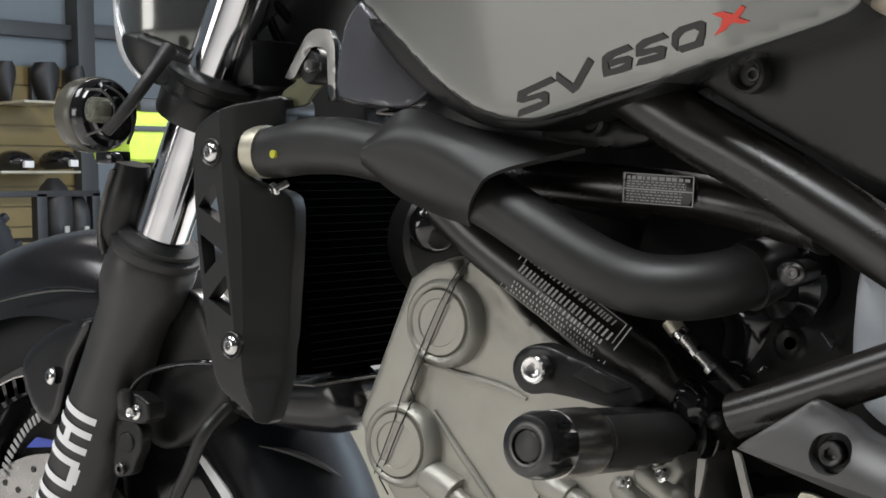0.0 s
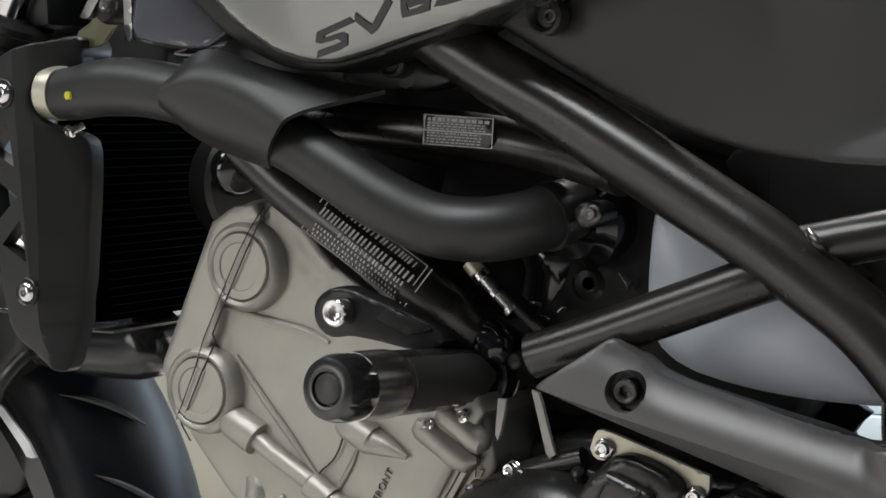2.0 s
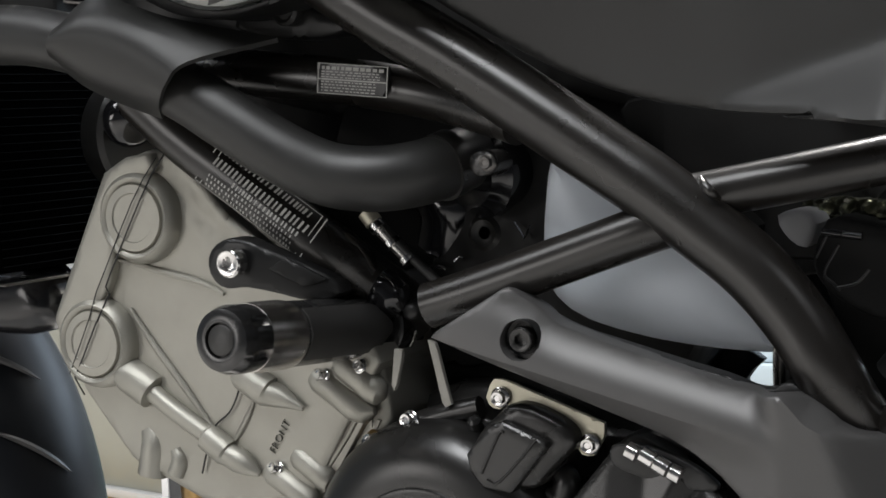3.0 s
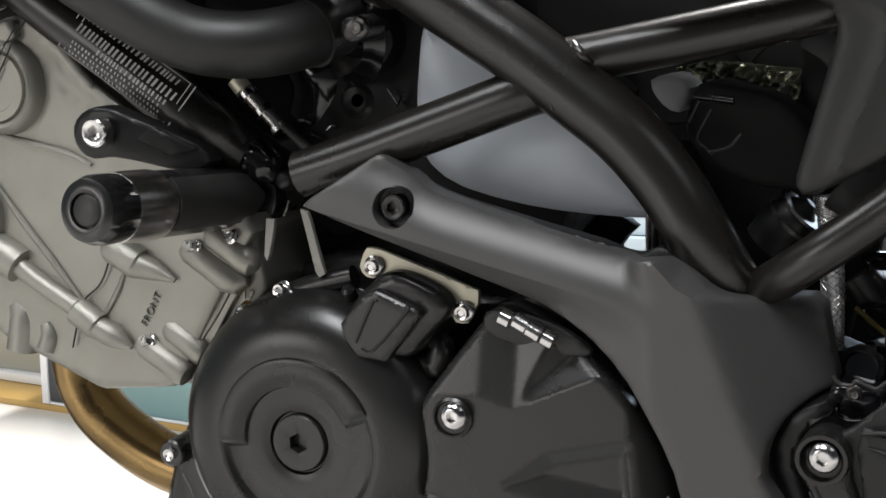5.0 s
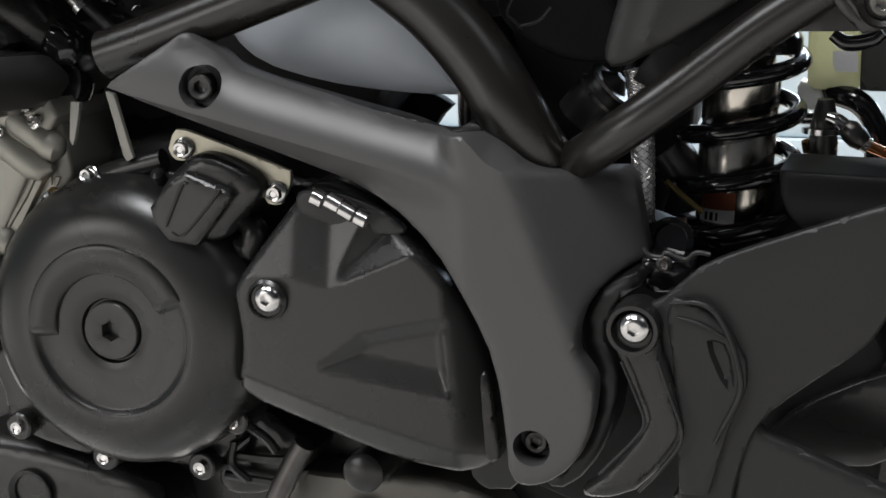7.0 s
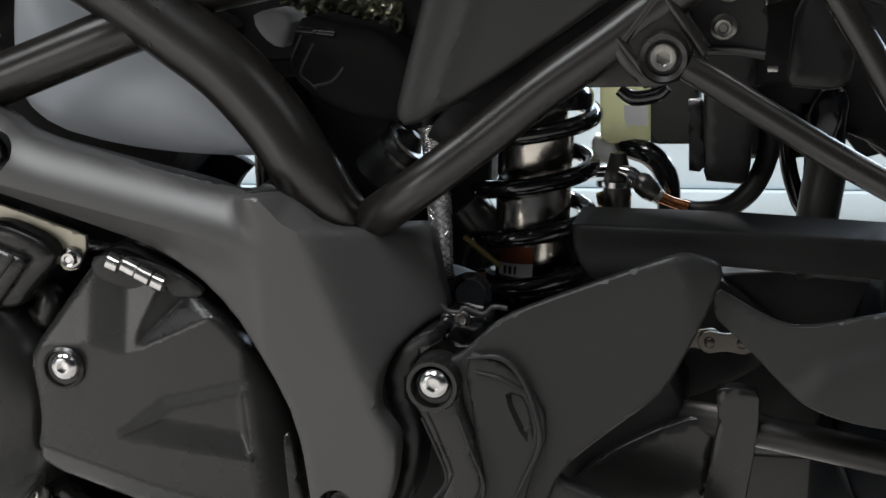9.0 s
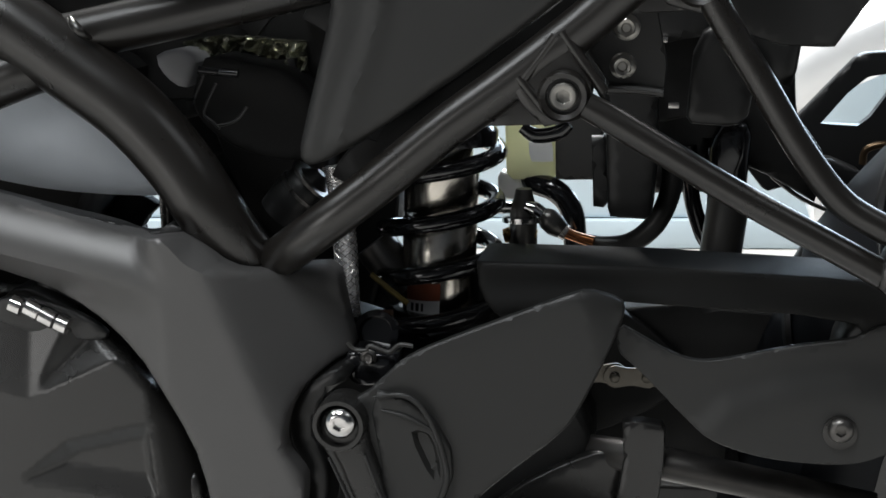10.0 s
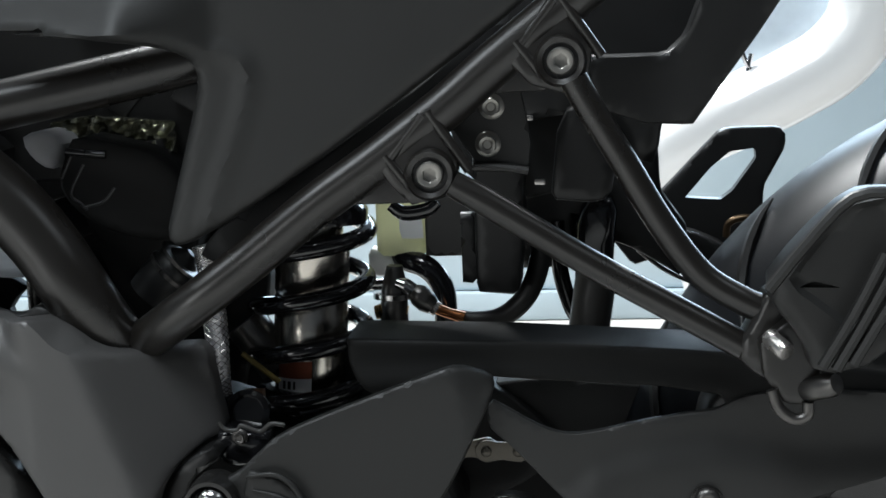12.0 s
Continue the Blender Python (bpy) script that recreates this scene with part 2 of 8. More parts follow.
        y = y + np.where(inside(f, q), dep * np.clip(to_edge(f, q) / wide, 0, 1), 0.0)
    if edge > 0:
        e = np.clip(d / edge, 0, 1)
        y = y + edge * (1 - np.sqrt(1 - (1 - e) ** 2)) * 0.9
    if belly:
        e = np.clip(d / belly_width, 0, 1)
        y = y - belly * (1 - (1 - e) ** 2)
    used = sorted({i for t, k in zip(ff, ok) if k for i in t})
    top = {i: bm.verts.new((q[i, 0], y[i], q[i, 1])) for i in used}
    low = {i: bm.verts.new((q[i, 0], back[i], q[i, 1])) for i in used}
    count = {}
    for t, k in zip(ff, ok):
        if not k:
            continue
        bm.faces.new([top[i] for i in t])
        bm.faces.new([low[i] for i in t][::-1])
        for a, b in zip(t, list(t[1:]) + [t[0]]):
            count[(a, b)] = count.get((a, b), 0) + 1
    for a, b in count:
        if (b, a) not in count:
            bm.faces.new((top[b], top[a], low[a], low[b]))
    return bm


def block(lo, hi, bevel=0.002, bm=None, turn=None):
    """A box with softened edges between two corners."""
    own = bmesh.new()
    bmesh.ops.create_cube(own, size=1.0)
    lo, hi = Vector(lo), Vector(hi)
    for v in own.verts:
        v.co = Vector([(lo[i] + hi[i]) / 2 + v.co[i] * (hi[i] - lo[i]) for i in range(3)])
    if bevel:
        bmesh.ops.bevel(own, geom=own.edges[:], offset=bevel, segments=2, affect="EDGES", profile=0.6)
    if turn is not None:
        c = (lo + hi) / 2
        for v in own.verts:
            v.co = c + turn @ (v.co - c)
    if bm is None:
        return own
    me = bpy.data.meshes.new("joined")
    own.to_mesh(me)
    bm.from_mesh(me)
    own.free()
    bpy.data.meshes.remove(me)
    return bm


BOLTS = {}


def bolt(at, r, parent, style="socket", material=None, axis=(0, -1, 0), name="bolt", label="", deep=None):
    """A bolt head of radius r whose face looks along the axis; at is the middle of its face."""
    material = material or STEEL
    key = (style, round(r, 4), material.name)
    if key not in BOLTS:
        if style == "socket":
            rings = [(r, -1.1 * r), (r, -0.12 * r), (0.9 * r, 0), (0.62 * r, 0), (0.55 * r, -0.06 * r, "h"), (0.53 * r, -0.6 * r, "h"), (0.1 * r, -0.65 * r)]
        elif style == "button":
            rings = [(r, -0.6 * r), (r, -0.45 * r), (0.93 * r, -0.28 * r), (0.75 * r, -0.1 * r), (0.5 * r, 0), (0.42 * r, -0.02 * r, "h"), (0.4 * r, -0.4 * r, "h"), (0.05 * r, -0.42 * r)]
        elif style == "flange":
            rings = [(r, -1.0 * r), (r, -0.85 * r), (0.86 * r, -0.72 * r), (0.72 * r, -0.68 * r, "h"), (0.72 * r, -0.1 * r, "h"), (0.62 * r, 0.0), (0.4 * r, -0.05 * r), (0.3 * r, -0.16 * r), (0.02 * r, -0.16 * r)]
        else:  # cap
            rings = [(r, -1.0 * r), (r, -0.2 * r), (0.92 * r, -0.06 * r), (0.8 * r, 0), (0.5 * r, -0.02 * r), (0.44 * r, -0.2 * r), (0.02 * r, -0.22 * r)]
        bm = turned((0, 0, 0), (0, -1, 0), rings, seg=24)
        bmesh.ops.recalc_face_normals(bm, faces=bm.faces)
        me = bpy.data.meshes.new(name)
        bm.to_mesh(me)
        bm.free()
        for p in me.polygons:
            p.use_smooth = True
        me.set_sharp_from_angle(angle=radians(35))
        me.materials.append(material)
        BOLTS[key] = me
    turn = Vector((0, -1, 0)).rotation_difference(Vector(axis).normalized())
    return place(name, BOLTS[key], at, parent, label, turn=turn)


def slab(name, lo, hi, material, label="", bevel=0.0, kind="structure"):
    return part(name, block(lo, hi, bevel), material, None, label, kind=kind)


FLOOR = paint("pale_floor_tile", (0.68, 0.655, 0.62), 0.25, 0.0, 0.05, 60, 0.04, 1.6)
WALLGREY = paint("blue_grey_wall", (0.15, 0.175, 0.195), 0.6, 0.0, 0.2, 120, 0.08, 1.2)
WALLDARK = paint("dark_wall", (0.055, 0.055, 0.058), 0.6, 0.0, 0.2, 120, 0.1, 1.2)
WALLWHITE = paint("white_wall", (0.7, 0.73, 0.76), 0.5, 0.0, 0.2, 120, 0.06, 1.0)
ROOF = paint("dark_roof", (0.07, 0.07, 0.075), 0.7, 0.0, 0.2, 60, 0.2, 2.0)
SLAT = paint("slat_board", (0.20, 0.150, 0.062), 0.5, 0.0, 0.2, 90, 0.1, 3.0)
DARK = paint("shelf_black", (0.012, 0.012, 0.013), 0.5, 0.0, 0.2, 200, 0.1, 6.0)
TEAL = paint("teal_board", (0.2, 0.33, 0.33), 0.3, 0.0, 0.1, 100, 0.08, 3.0)
TIMBER = paint("timber_trim", (0.5, 0.32, 0.1), 0.45, 0.0, 0.2, 80, 0.15, 6.0)
BEAM = paint("steel_beam", (0.055, 0.058, 0.061), 0.5, 0.3, 0.1, 100, 0.1, 3.0)
SKYBLUE = paint("pale_blue_panel", (0.42, 0.51, 0.57), 0.25, 0.1, 0.05, 40, 0.1, 2.0, coat=0.3)
GLOSSWHITE = paint("white_bodywork", (0.82, 0.83, 0.84), 0.2, 0.0, 0.0, 40, 0.02, 2.0, coat=0.6)
VISYELLOW = paint("fluorescent_fabric", (0.40, 0.58, 0.06), 0.7, 0.0, 0.3, 300, 0.1, 20)

WX_ = -5.2
slab("floor", (WX_, -6, -0.1), (7, 7.2, 0.0), FLOOR, "pale glossy showroom floor")
# unseen ceiling, kept dark to cut bounced light
slab("ceiling", (WX_, -6, 3.4), (7, 7.2, 3.5), ROOF, "unseen dark ceiling over the showroom")
# east and south walls are out of view and dark, so they reflect little
slab("wall_east", (7, -6, 0), (7.15, 7.2, 3.4), WALLDARK, "dark showroom wall")
slab("wall_south", (WX_, -6.15, 0), (7, -6, 3.4), WALLDARK, "dark wall behind the camera")
slab("wall_north", (WX_, 7.2, 0), (7, 7.35, 3.4), WALLWHITE, "white showroom wall")
slab("wall_west", (WX_ - 0.15, -6, 0), (WX_, 7.2, 3.4), WALLGREY, "blue-grey wall above the slat board")

# slat board: boards with grooves between, each one a piece of its own
BOARD_TOP = 1.3034
slat_wall = part("slat_wall", block((WX_, 0.5, 0.1), (WX_ + 0.02, 4.3293, BOARD_TOP), 0.0), SLAT, None, "yellow slatted display board on the wall", kind="structure")
step = 0.094
for k in range(14):
    z1 = BOARD_TOP - k * step
    part("slat", block((WX_ + 0.02, 0.5, z1 - step + 0.008), (WX_ + 0.034, 4.3293, z1), 0.003), SLAT, slat_wall)
# steel post and rails on the wall
post_y = [(-5.1500, 4.2177, 1.4713), (-5.1500, 4.3218, 1.4782)]
part("wall_post", block((WX_, post_y[0][1], 0.0), (WX_ + 0.09, post_y[1][1], 3.4), 0.004), BEAM, None, "grey steel wall post", kind="structure")
rail = [(-5.1500, 3.6141, 1.5122), (-5.1500, 4.2267, 1.5311), (-5.1500, 3.6123, 1.4616), (-5.1500, 4.2245, 1.4718), (-5.1500, 4.3131, 1.5265), (-5.1500, 4.6939, 1.5254), (-5.1500, 4.3107, 1.4612), (-5.1500, 4.6918, 1.4689)]
part("wall_rail", block((WX_, rail[0][1], rail[2][2] - 0.02), (WX_ + 0.05, rail[1][1], rail[0][2]), 0.004), BEAM, None, "grey horizontal steel rail", kind="structure")
part("wall_rail", block((WX_, rail[4][1], rail[6][2]), (WX_ + 0.05, rail[5][1] + 1.2, rail[4][2]), 0.004), BEAM, None, "grey horizontal steel rail", kind="structure")


def seat(at, w, h, label):
    """A motorcycle seat hung up on the board, seen from below: a broad padded shell."""
    t = thing("saddle", (at[0], at[1], at[2] - h / 2), label, "saddle", "saddles on the slat board")
    bm = bmesh.new()
    rings = []
    for k in range(9):
        u = k / 8
        half = w / 2 * (0.22, 0.42, 0.58, 0.72, 0.86, 0.97, 1.0, 0.92, 0.6)[k]
        rings.append([Vector((at[0] + 0.05 + 0.05 * math.cos(a), at[1] + half * math.sin(a), at[2] - h / 2 + h * u)) for a in [2 * math.pi * j / 20 for j in range(20)]])
    join_rings(bm, rings)
    part("cushion", bm, DARK, t)
    part("seat_pan", block((at[0], at[1] - w * 0.4, at[2] - h * 0.45), (at[0] + 0.03, at[1] + w * 0.4, at[2] + h * 0.4), 0.01), BEAM, t)
    return t


for sy, sz, w, h, lab in ((4.0204, 1.2208, 0.16, 0.2, "black padded motorcycle seat hung on the slat board"),
                          (4.1955, 1.2334, 0.1, 0.16, "small black pillion seat hung on the slat board"),
                          (3.7824, 1.2237, 0.12, 0.18, "black padded motorcycle seat hung on the slat board")):
    seat((WX_ + 0.034, sy, sz), w, h, lab)
shelf_p = [(-4.9500, 3.6208, 0.8107), (-4.9500, 4.0175, 0.8106), (-4.9500, 3.7554, 1.1272), (-4.9500, 3.9305, 1.1281)]
for a, b, z in ((0, 1, 0), (2, 3, 0)):
    sh = thing("board_shelf", (WX_ + 0.034, (shelf_p[a][1] + shelf_p[b][1]) / 2, shelf_p[a][2] - 0.01), "clear narrow shelf clipped into the slat board", "shelf", "shelves on the slat board")
    part("shelf_plate", block((WX_ + 0.034, shelf_p[a][1] - 0.03, shelf_p[a][2] - 0.012), (WX_ + 0.3, shelf_p[b][1] + 0.02, shelf_p[a][2]), 0.002), paint("clear_shelf", (0.4, 0.38, 0.3), 0.2), sh)


def goggles(at, w, h):
    t = thing("riding_helmet", (at[0], at[1], at[2]), "black riding helmet with white tag on the shelf", "helmet", "helmets on the shelf")
    bm = bmesh.new()
    rings = []
    for k in range(8):
        u = k / 7
        r = math.sqrt(max(0.02, 1 - (1.7 * u - 0.75) ** 2))
        rings.append([Vector((at[0] + 0.11 * r * math.cos(a), at[1] + w / 2 * r * math.sin(a), at[2] + h * u)) for a in [2 * math.pi * j / 20 for j in range(20)]])
    join_rings(bm, rings)
    part("shell", bm, GLOSS, t)
    part("tag", block((at[0] + 0.1, at[1] - w * 0.16, at[2] + 0.01), (at[0] + 0.118, at[1] + w * 0.16, at[2] + h * 0.45), 0.002), WHITE, t)


for q, w, h in (((-5.0000, 3.7459, 0.8145), 0.16, 0.09), ((-5.0000, 4.0030, 0.8198), 0.14, 0.09)):
    goggles((WX_ + 0.18, q[1], q[2]), w, h)

# black rack in front of the board, with bags
rack = thing("display_rack", (WX_ + 0.6, 3.5645, 0.0), "black steel display rack in front of the slat board", "rack")
rp = [(-4.6000, 3.1261, 0.7052), (-4.6000, 3.8713, 0.6966), (-4.6000, 3.5248, 0.7126), (-4.6000, 3.5788, 0.7121), (-4.6000, 3.8269, 0.7095), (-4.6000, 3.8717, 0.7091), (-4.6000, 3.5474, 0.5075), (-4.6000, 3.8642, 0.4969)]
part("top_rail", block((-4.62, rp[0][1], rp[0][2] - 0.015), (-4.58, rp[1][1], rp[0][2] + 0.012), 0.002), DARK, rack)
for a, b in ((2, 3), (4, 5)):
    part("upright", block((-4.62, rp[a][1], 0.0), (-4.58, rp[b][1], rp[0][2]), 0.002), DARK, rack)
part("rack_shelf", block((-4.8, rp[6][1], rp[6][2] - 0.01), (-4.5, rp[7][1], rp[6][2] + 0.008), 0.002), BEAM, rack)
for (qx, qw, qh, qn) in (((-4.6000, 3.6690, 0.5035), 0.16, 0.26, "black pannier bag standing on the rack shelf"), ((-4.6000, 3.7781, 0.4998), 0.12, 0.2, "round black bag standing on the rack shelf")):
    bag = thing("pannier_bag", (-4.65, qx[1], qx[2] + 0.008), qn, "bag", "bags on the rack")
    bm = bmesh.new()
    rings = []
    for k in range(9):
        u = k / 8
        r = (0.86, 1, 1, 1, 0.99, 0.95, 0.85, 0.65, 0.3)[k]
        rings.append([Vector((-4.65 + 0.08 * r * math.cos(a), qx[1] + qw / 2 * r * math.copysign(abs(math.sin(a)) ** 0.7, math.sin(a)), qx[2] + 0.008 + qh * u)) for a in [2 * math.pi * j / 20 for j in range(20)]])
    join_rings(bm, rings)
    part("shell", bm, DARK, bag)
    part("tag", block((-4.572, qx[1] - 0.012, qx[2] + 0.03), (-4.562, qx[1] + 0.012, qx[2] + 0.06), 0.001), PRINT, bag)

# fluorescent jacket between the rack and the motorcycle
jk = [(-2.6000, 2.2969, 0.9263), (-2.6000, 2.3851, 0.9289), (-2.6000, 2.2920, 0.7866)]
jacket = thing("safety_jacket", (-2.6, jk[0][1], 0.0), "fluorescent yellow safety jacket on a black stand", "jacket")
part("jacket_body", block((-2.72, 2.235, 0.775), (-2.55, 2.44, 0.922), 0.03), VISYELLOW, jacket)
part("jacket_band", block((-2.552, 2.235, 0.862), (-2.545, 2.44, 0.878), 0.001), DARK, jacket)
part("jacket_collar", block((-2.69, 2.30, 0.915), (-2.57, 2.40, 0.962), 0.015), DARK, jacket)
part("stand_pole", tube([(-2.64, jk[0][1] + 0.1, 0.0), (-2.64, jk[0][1] + 0.1, jk[2][2])], 0.02, 12), DARK, jacket)
part("stand_foot", turned((-2.64, jk[0][1] + 0.1, 0.0), (0, 0, 1), [(0.18, 0.0), (0.18, 0.012), (0.03, 0.02)], 24), DARK, jacket)

# off-road wheel of a neighbouring machine
tw = [(-3.2000, 2.1775, 0.5609), (-3.2000, 2.3422, 0.5556)]
dirt = thing("off_road_wheel", (-3.2, tw[0][1], 0.0), "knobbly off-road tyre leaning on a display", "wheel")
TR = 0.375
ctr = Vector((-3.2, tw[1][1] - TR, 0.388))
bm = bmesh.new()
rings = []
for r, o in ((0.27, -0.04), (0.32, -0.055), (0.362, -0.045), (0.373, 0.0), (0.362, 0.045), (0.32, 0.055), (0.27, 0.04)):
    rings.append([ctr + Vector((o, r * math.cos(a), r * math.sin(a))) for a in [2 * math.pi * j / 64 for j in range(64)]])
join_rings(bm, rings, cap=False)
part("tyre", bm, TYRE, dirt)
for k in range(48):
    a = 2 * math.pi * k / 48
    for o in ((-0.03, 0.03) if k % 2 else (0.0,)):
        c = ctr + Vector((o, 0.376 * math.cos(a), 0.376 * math.sin(a)))
        part("knob", block(c - Vector((0.012, 0.012, 0.012)), c + Vector((0.012, 0.012, 0.012)), 0.002, turn=Matrix.Rotation(a, 3, "X")), TYRE, dirt)
part("rim", turned(ctr, (1, 0, 0), [(0.24, -0.03), (0.275, -0.035), (0.275, 0.035), (0.24, 0.03), (0.24, -0.03)], 48, cap=False), BEAM, dirt)
part("hub", turned(ctr, (1, 0, 0), [(0.04, -0.06), (0.05, 0.0), (0.04, 0.06)], 20), SATIN, dirt)

# low cabinet with teal panel and timber plinth, seen below the exhaust
cb = [(-0.4895, 0.9934, 0.0), (-0.1689, 0.9574, 0.0)]
cab_a, cab_b = Vector(cb[0]), Vector(cb[1])
run = (cab_b - cab_a).normalized()
cab_turn = Matrix.Rotation(math.atan2(run.y, run.x), 3, "Z")
mid = (cab_a + cab_b) / 2
cabinet = thing("display_cabinet", tuple(mid), "low display cabinet with teal panel and timber plinth", "cabinet")


def along(u0, u1, v0, v1, z0, z1, material, name, bevel=0.002):
    bm = block((u0, v0, z0), (u1, v1, z1), bevel)
    for v in bm.verts:
        v.co = Vector(mid) + cab_turn @ Vector((v.co.x, v.co.y, 0)) + Vector((0, 0, v.co.z))
    return part(name, bm, material, cabinet)


along(-0.9, 0.55, 0.0, 0.3, 0.0, 0.010, TIMBER, "plinth")
along(-0.153, 0.55, 0.006, 0.02, 0.011, 0.3, TEAL, "panel")
along(-0.153, -0.139, -0.002, 0.006, 0.011, 0.3, WHITE, "panel_trim")
along(-0.139, -0.096, 0.0, 0.006, 0.015, 0.3, BEAM, "panel_inset")
along(-0.139, 0.55, 0.0, 0.005, 0.0105, 0.0145, GLOSSWHITE, "panel_edge", 0.001)
along(-0.153, 0.55, 0.021, 0.3, 0.011, 0.3, WALLGREY, "body")
OLIVE = paint("olive_grey_board", (0.33, 0.33, 0.28), 0.4, 0.0, 0.2, 60, 0.12, 2.0)
along(-0.9, -0.153, 0.09, 0.3, 0.026, 0.3, OLIVE, "side_body")
along(-0.9, -0.153, 0.075, 0.095, 0.0105, 0.026, GLOSSWHITE, "side_edge", 0.004)

# pale panels and a white scooter behind the rear wheel
board = thing("display_board", (1.9, 2.4, 0.0), "pale blue glossy display board", "board")
part("board_face", block((-0.4, 2.4, 0.06), (5.2, 2.44, 0.95), 0.01), SKYBLUE, board)
part("board_base", block((-0.4, 2.38, 0.0), (5.2, 2.46, 0.06), 0.01), paint("pale_skirting", (0.40, 0.48, 0.53), 0.4, 0.0, 0.1, 100, 0.08, 3.0), board)

# ---- the motorcycle ----
bike = thing("motorcycle", (0.72, 0, 0), "silver and black naked motorcycle parked on the showroom floor", "motorcycle")

# fork and front wheel
FORK_A, FORK_B = Vector((0.1528, -0.1, 0.7355)), Vector((0.0923, -0.1, 0.6193))
RAKE = (FORK_A - FORK_B).normalized()
AXLE = FORK_B - RAKE * ((FORK_B.z - 0.30) / RAKE.z)
AXLE.y = 0.0


def fork_leg(y):
    off = Vector((0, y + 0.10, 0))
    a, b = FORK_A + off, FORK_B + off
    leg = part("fork_leg", turned(b, RAKE, [(0.02, -0.46), (0.026, -0.45), (0.0285, -0.3), (0.028, -0.1), (0.0285, -0.055), (0.0345, -0.035),
                                          (0.0355, -0.012), (0.0345, -0.007), (0.0335, -0.004)], 40), FORKGREY, bike, "dark grey lower fork leg with white bars")
    part("dust_seal", turned(b, RAKE, [(0.034, -0.006), (0.036, -0.003), (0.036, 0.002), (0.032, 0.004), (0.0325, 0.008), (0.028, 0.011), (0.0245, 0.013), (0.0215, 0.012)], 40), RUBBER, leg)
    part("fork_tube", turned(b, RAKE, [(0.0215, 0.0), (0.0215, 0.42)], 48), CHROME, bike, "polished chrome fork tube")
    return leg


leg_left = fork_leg(-0.10)
fork_leg(0.10)
clamp = part("lower_fork_clamp", turned((0.1430, -0.1000, 0.7166), RAKE, [(0.0215, -0.004), (0.033, -0.003), (0.034, 0.0), (0.034, 0.016), (0.0305, 0.018), (0.0305, 0.026), (0.0345, 0.028), (0.0345, 0.033), (0.031, 0.035), (0.0215, 0.036)], 40), BLACK, bike)
part("fork_bridge", block((FORK_A.x - 0.02, -0.1, FORK_A.z), (FORK_A.x + 0.045, 0.1, FORK_A.z + 0.035), 0.006), BLACK, bike)
# white bars on the leg, running up along it
up_leg, out_leg = RAKE, Vector((0, -1, 0))
side_leg = up_leg.cross(out_leg).normalized()
if side_leg.x < 0:
    side_leg = -side_leg


def leg_mark(s0, s1, a0, a1, name="leg_bar"):
    """A printed patch on the leg between heights s0, s1 and angles a0, a1 round it."""
    bm = bmesh.new()
    rings = []
    for k in range(9):
        a = radians(a0 + (a1 - a0) * k / 8)
        n = side_leg * math.sin(a) + out_leg * math.cos(a)
        rings.append([FORK_B + up_leg * s + n * 0.0291 for s in (s0, s1)])
    for p, q in zip(rings, rings[1:]):
        bm.faces.new([bm.verts.new(c) for c in (p[0], p[1], q[1], q[0])])
    bmesh.ops.remove_doubles(bm, verts=bm.verts, dist=1e-6)
    part(name, bm, WHITE, leg_left)


for s0, s1, a0, a1 in ((-0.1180, -0.1120, -42, 40), (-0.1450, -0.1390, -42, 40), (-0.1390, -0.1250, -8, 6), (-0.1310, -0.1250, -42, -8), (-0.1310, -0.1250, 6, 40),
                       (-0.1580, -0.1520, -42, 36), (-0.1780, -0.1720, -42, 36), (-0.1720, -0.1580, 24, 40), (-0.2050, -0.1990, -42, 40), (-0.1930, -0.1870, -42, 40)):
    leg_mark(s0 - 0.026, s1 - 0.026, a0, a1)



def wheel(at, radius, width, rim_r, name, label, disc_r=0.145, spokes=5, disc_y=-0.065, facing=1.0):
    w = part(name, tyre_bm(at, radius, width, rim_r), TYRE, bike, label)
    part("rim", turned(at, (0, -1, 0), [(rim_r - 0.02, -width * 0.36), (rim_r + 0.004, -width * 0.38), (rim_r + 0.006, -width * 0.36), (rim_r - 0.018, -0.02), (rim_r - 0.018, 0.02), (rim_r + 0.006, width * 0.36),
                                         (rim_r + 0.004, width * 0.38), (rim_r - 0.02, width * 0.36), (rim_r - 0.03, 0.02), (rim_r - 0.03, -0.02)], 72), GLOSS, w)
    for k in range(spokes):
        a = 2 * math.pi * (k + 0.35) / spokes
        d = Vector((math.cos(a), 0, math.sin(a)))
        part("spoke", tube([at + d * 0.03, at + d * 0.1, at + d * (rim_r - 0.022)], [0.022, 0.014, 0.017], 10, 4), GLOSS, w)
    part("hub", turned(at, (0, -1, 0), [(0.02, -0.07), (0.04, -0.065), (0.042, -0.02), (0.03, 0), (0.042, 0.02), (0.04, 0.065), (0.02, 0.07)], 28), GLOSS, w)
    return w


def tyre_bm(at, radius, width, rim_r):
    h = radius - rim_r
    prof = [(rim_r, -width * 0.36), (rim_r + 0.3 * h, -width * 0.47), (rim_r + 0.55 * h, -width * 0.5), (rim_r + 0.72 * h, -width * 0.44), (rim_r + 0.88 * h, -width * 0.3), (rim_r + 0.97 * h, -width * 0.15), (radius, 0)]
    prof = prof + [(r, -y) for r, y in prof[-2::-1]]
    bm = bmesh.new()
    rings = []
    n = 96
    for r, y in prof:
        rings.append([Vector(at) + Vector((r * math.cos(2 * math.pi * k / n), y, r * math.sin(2 * math.pi * k / n))) for k in range(n)])
    join_rings(bm, rings, cap=False)
    return bm


front = wheel(AXLE, 0.30, 0.12, 0.22, "front_wheel", "black front wheel with road tyre")
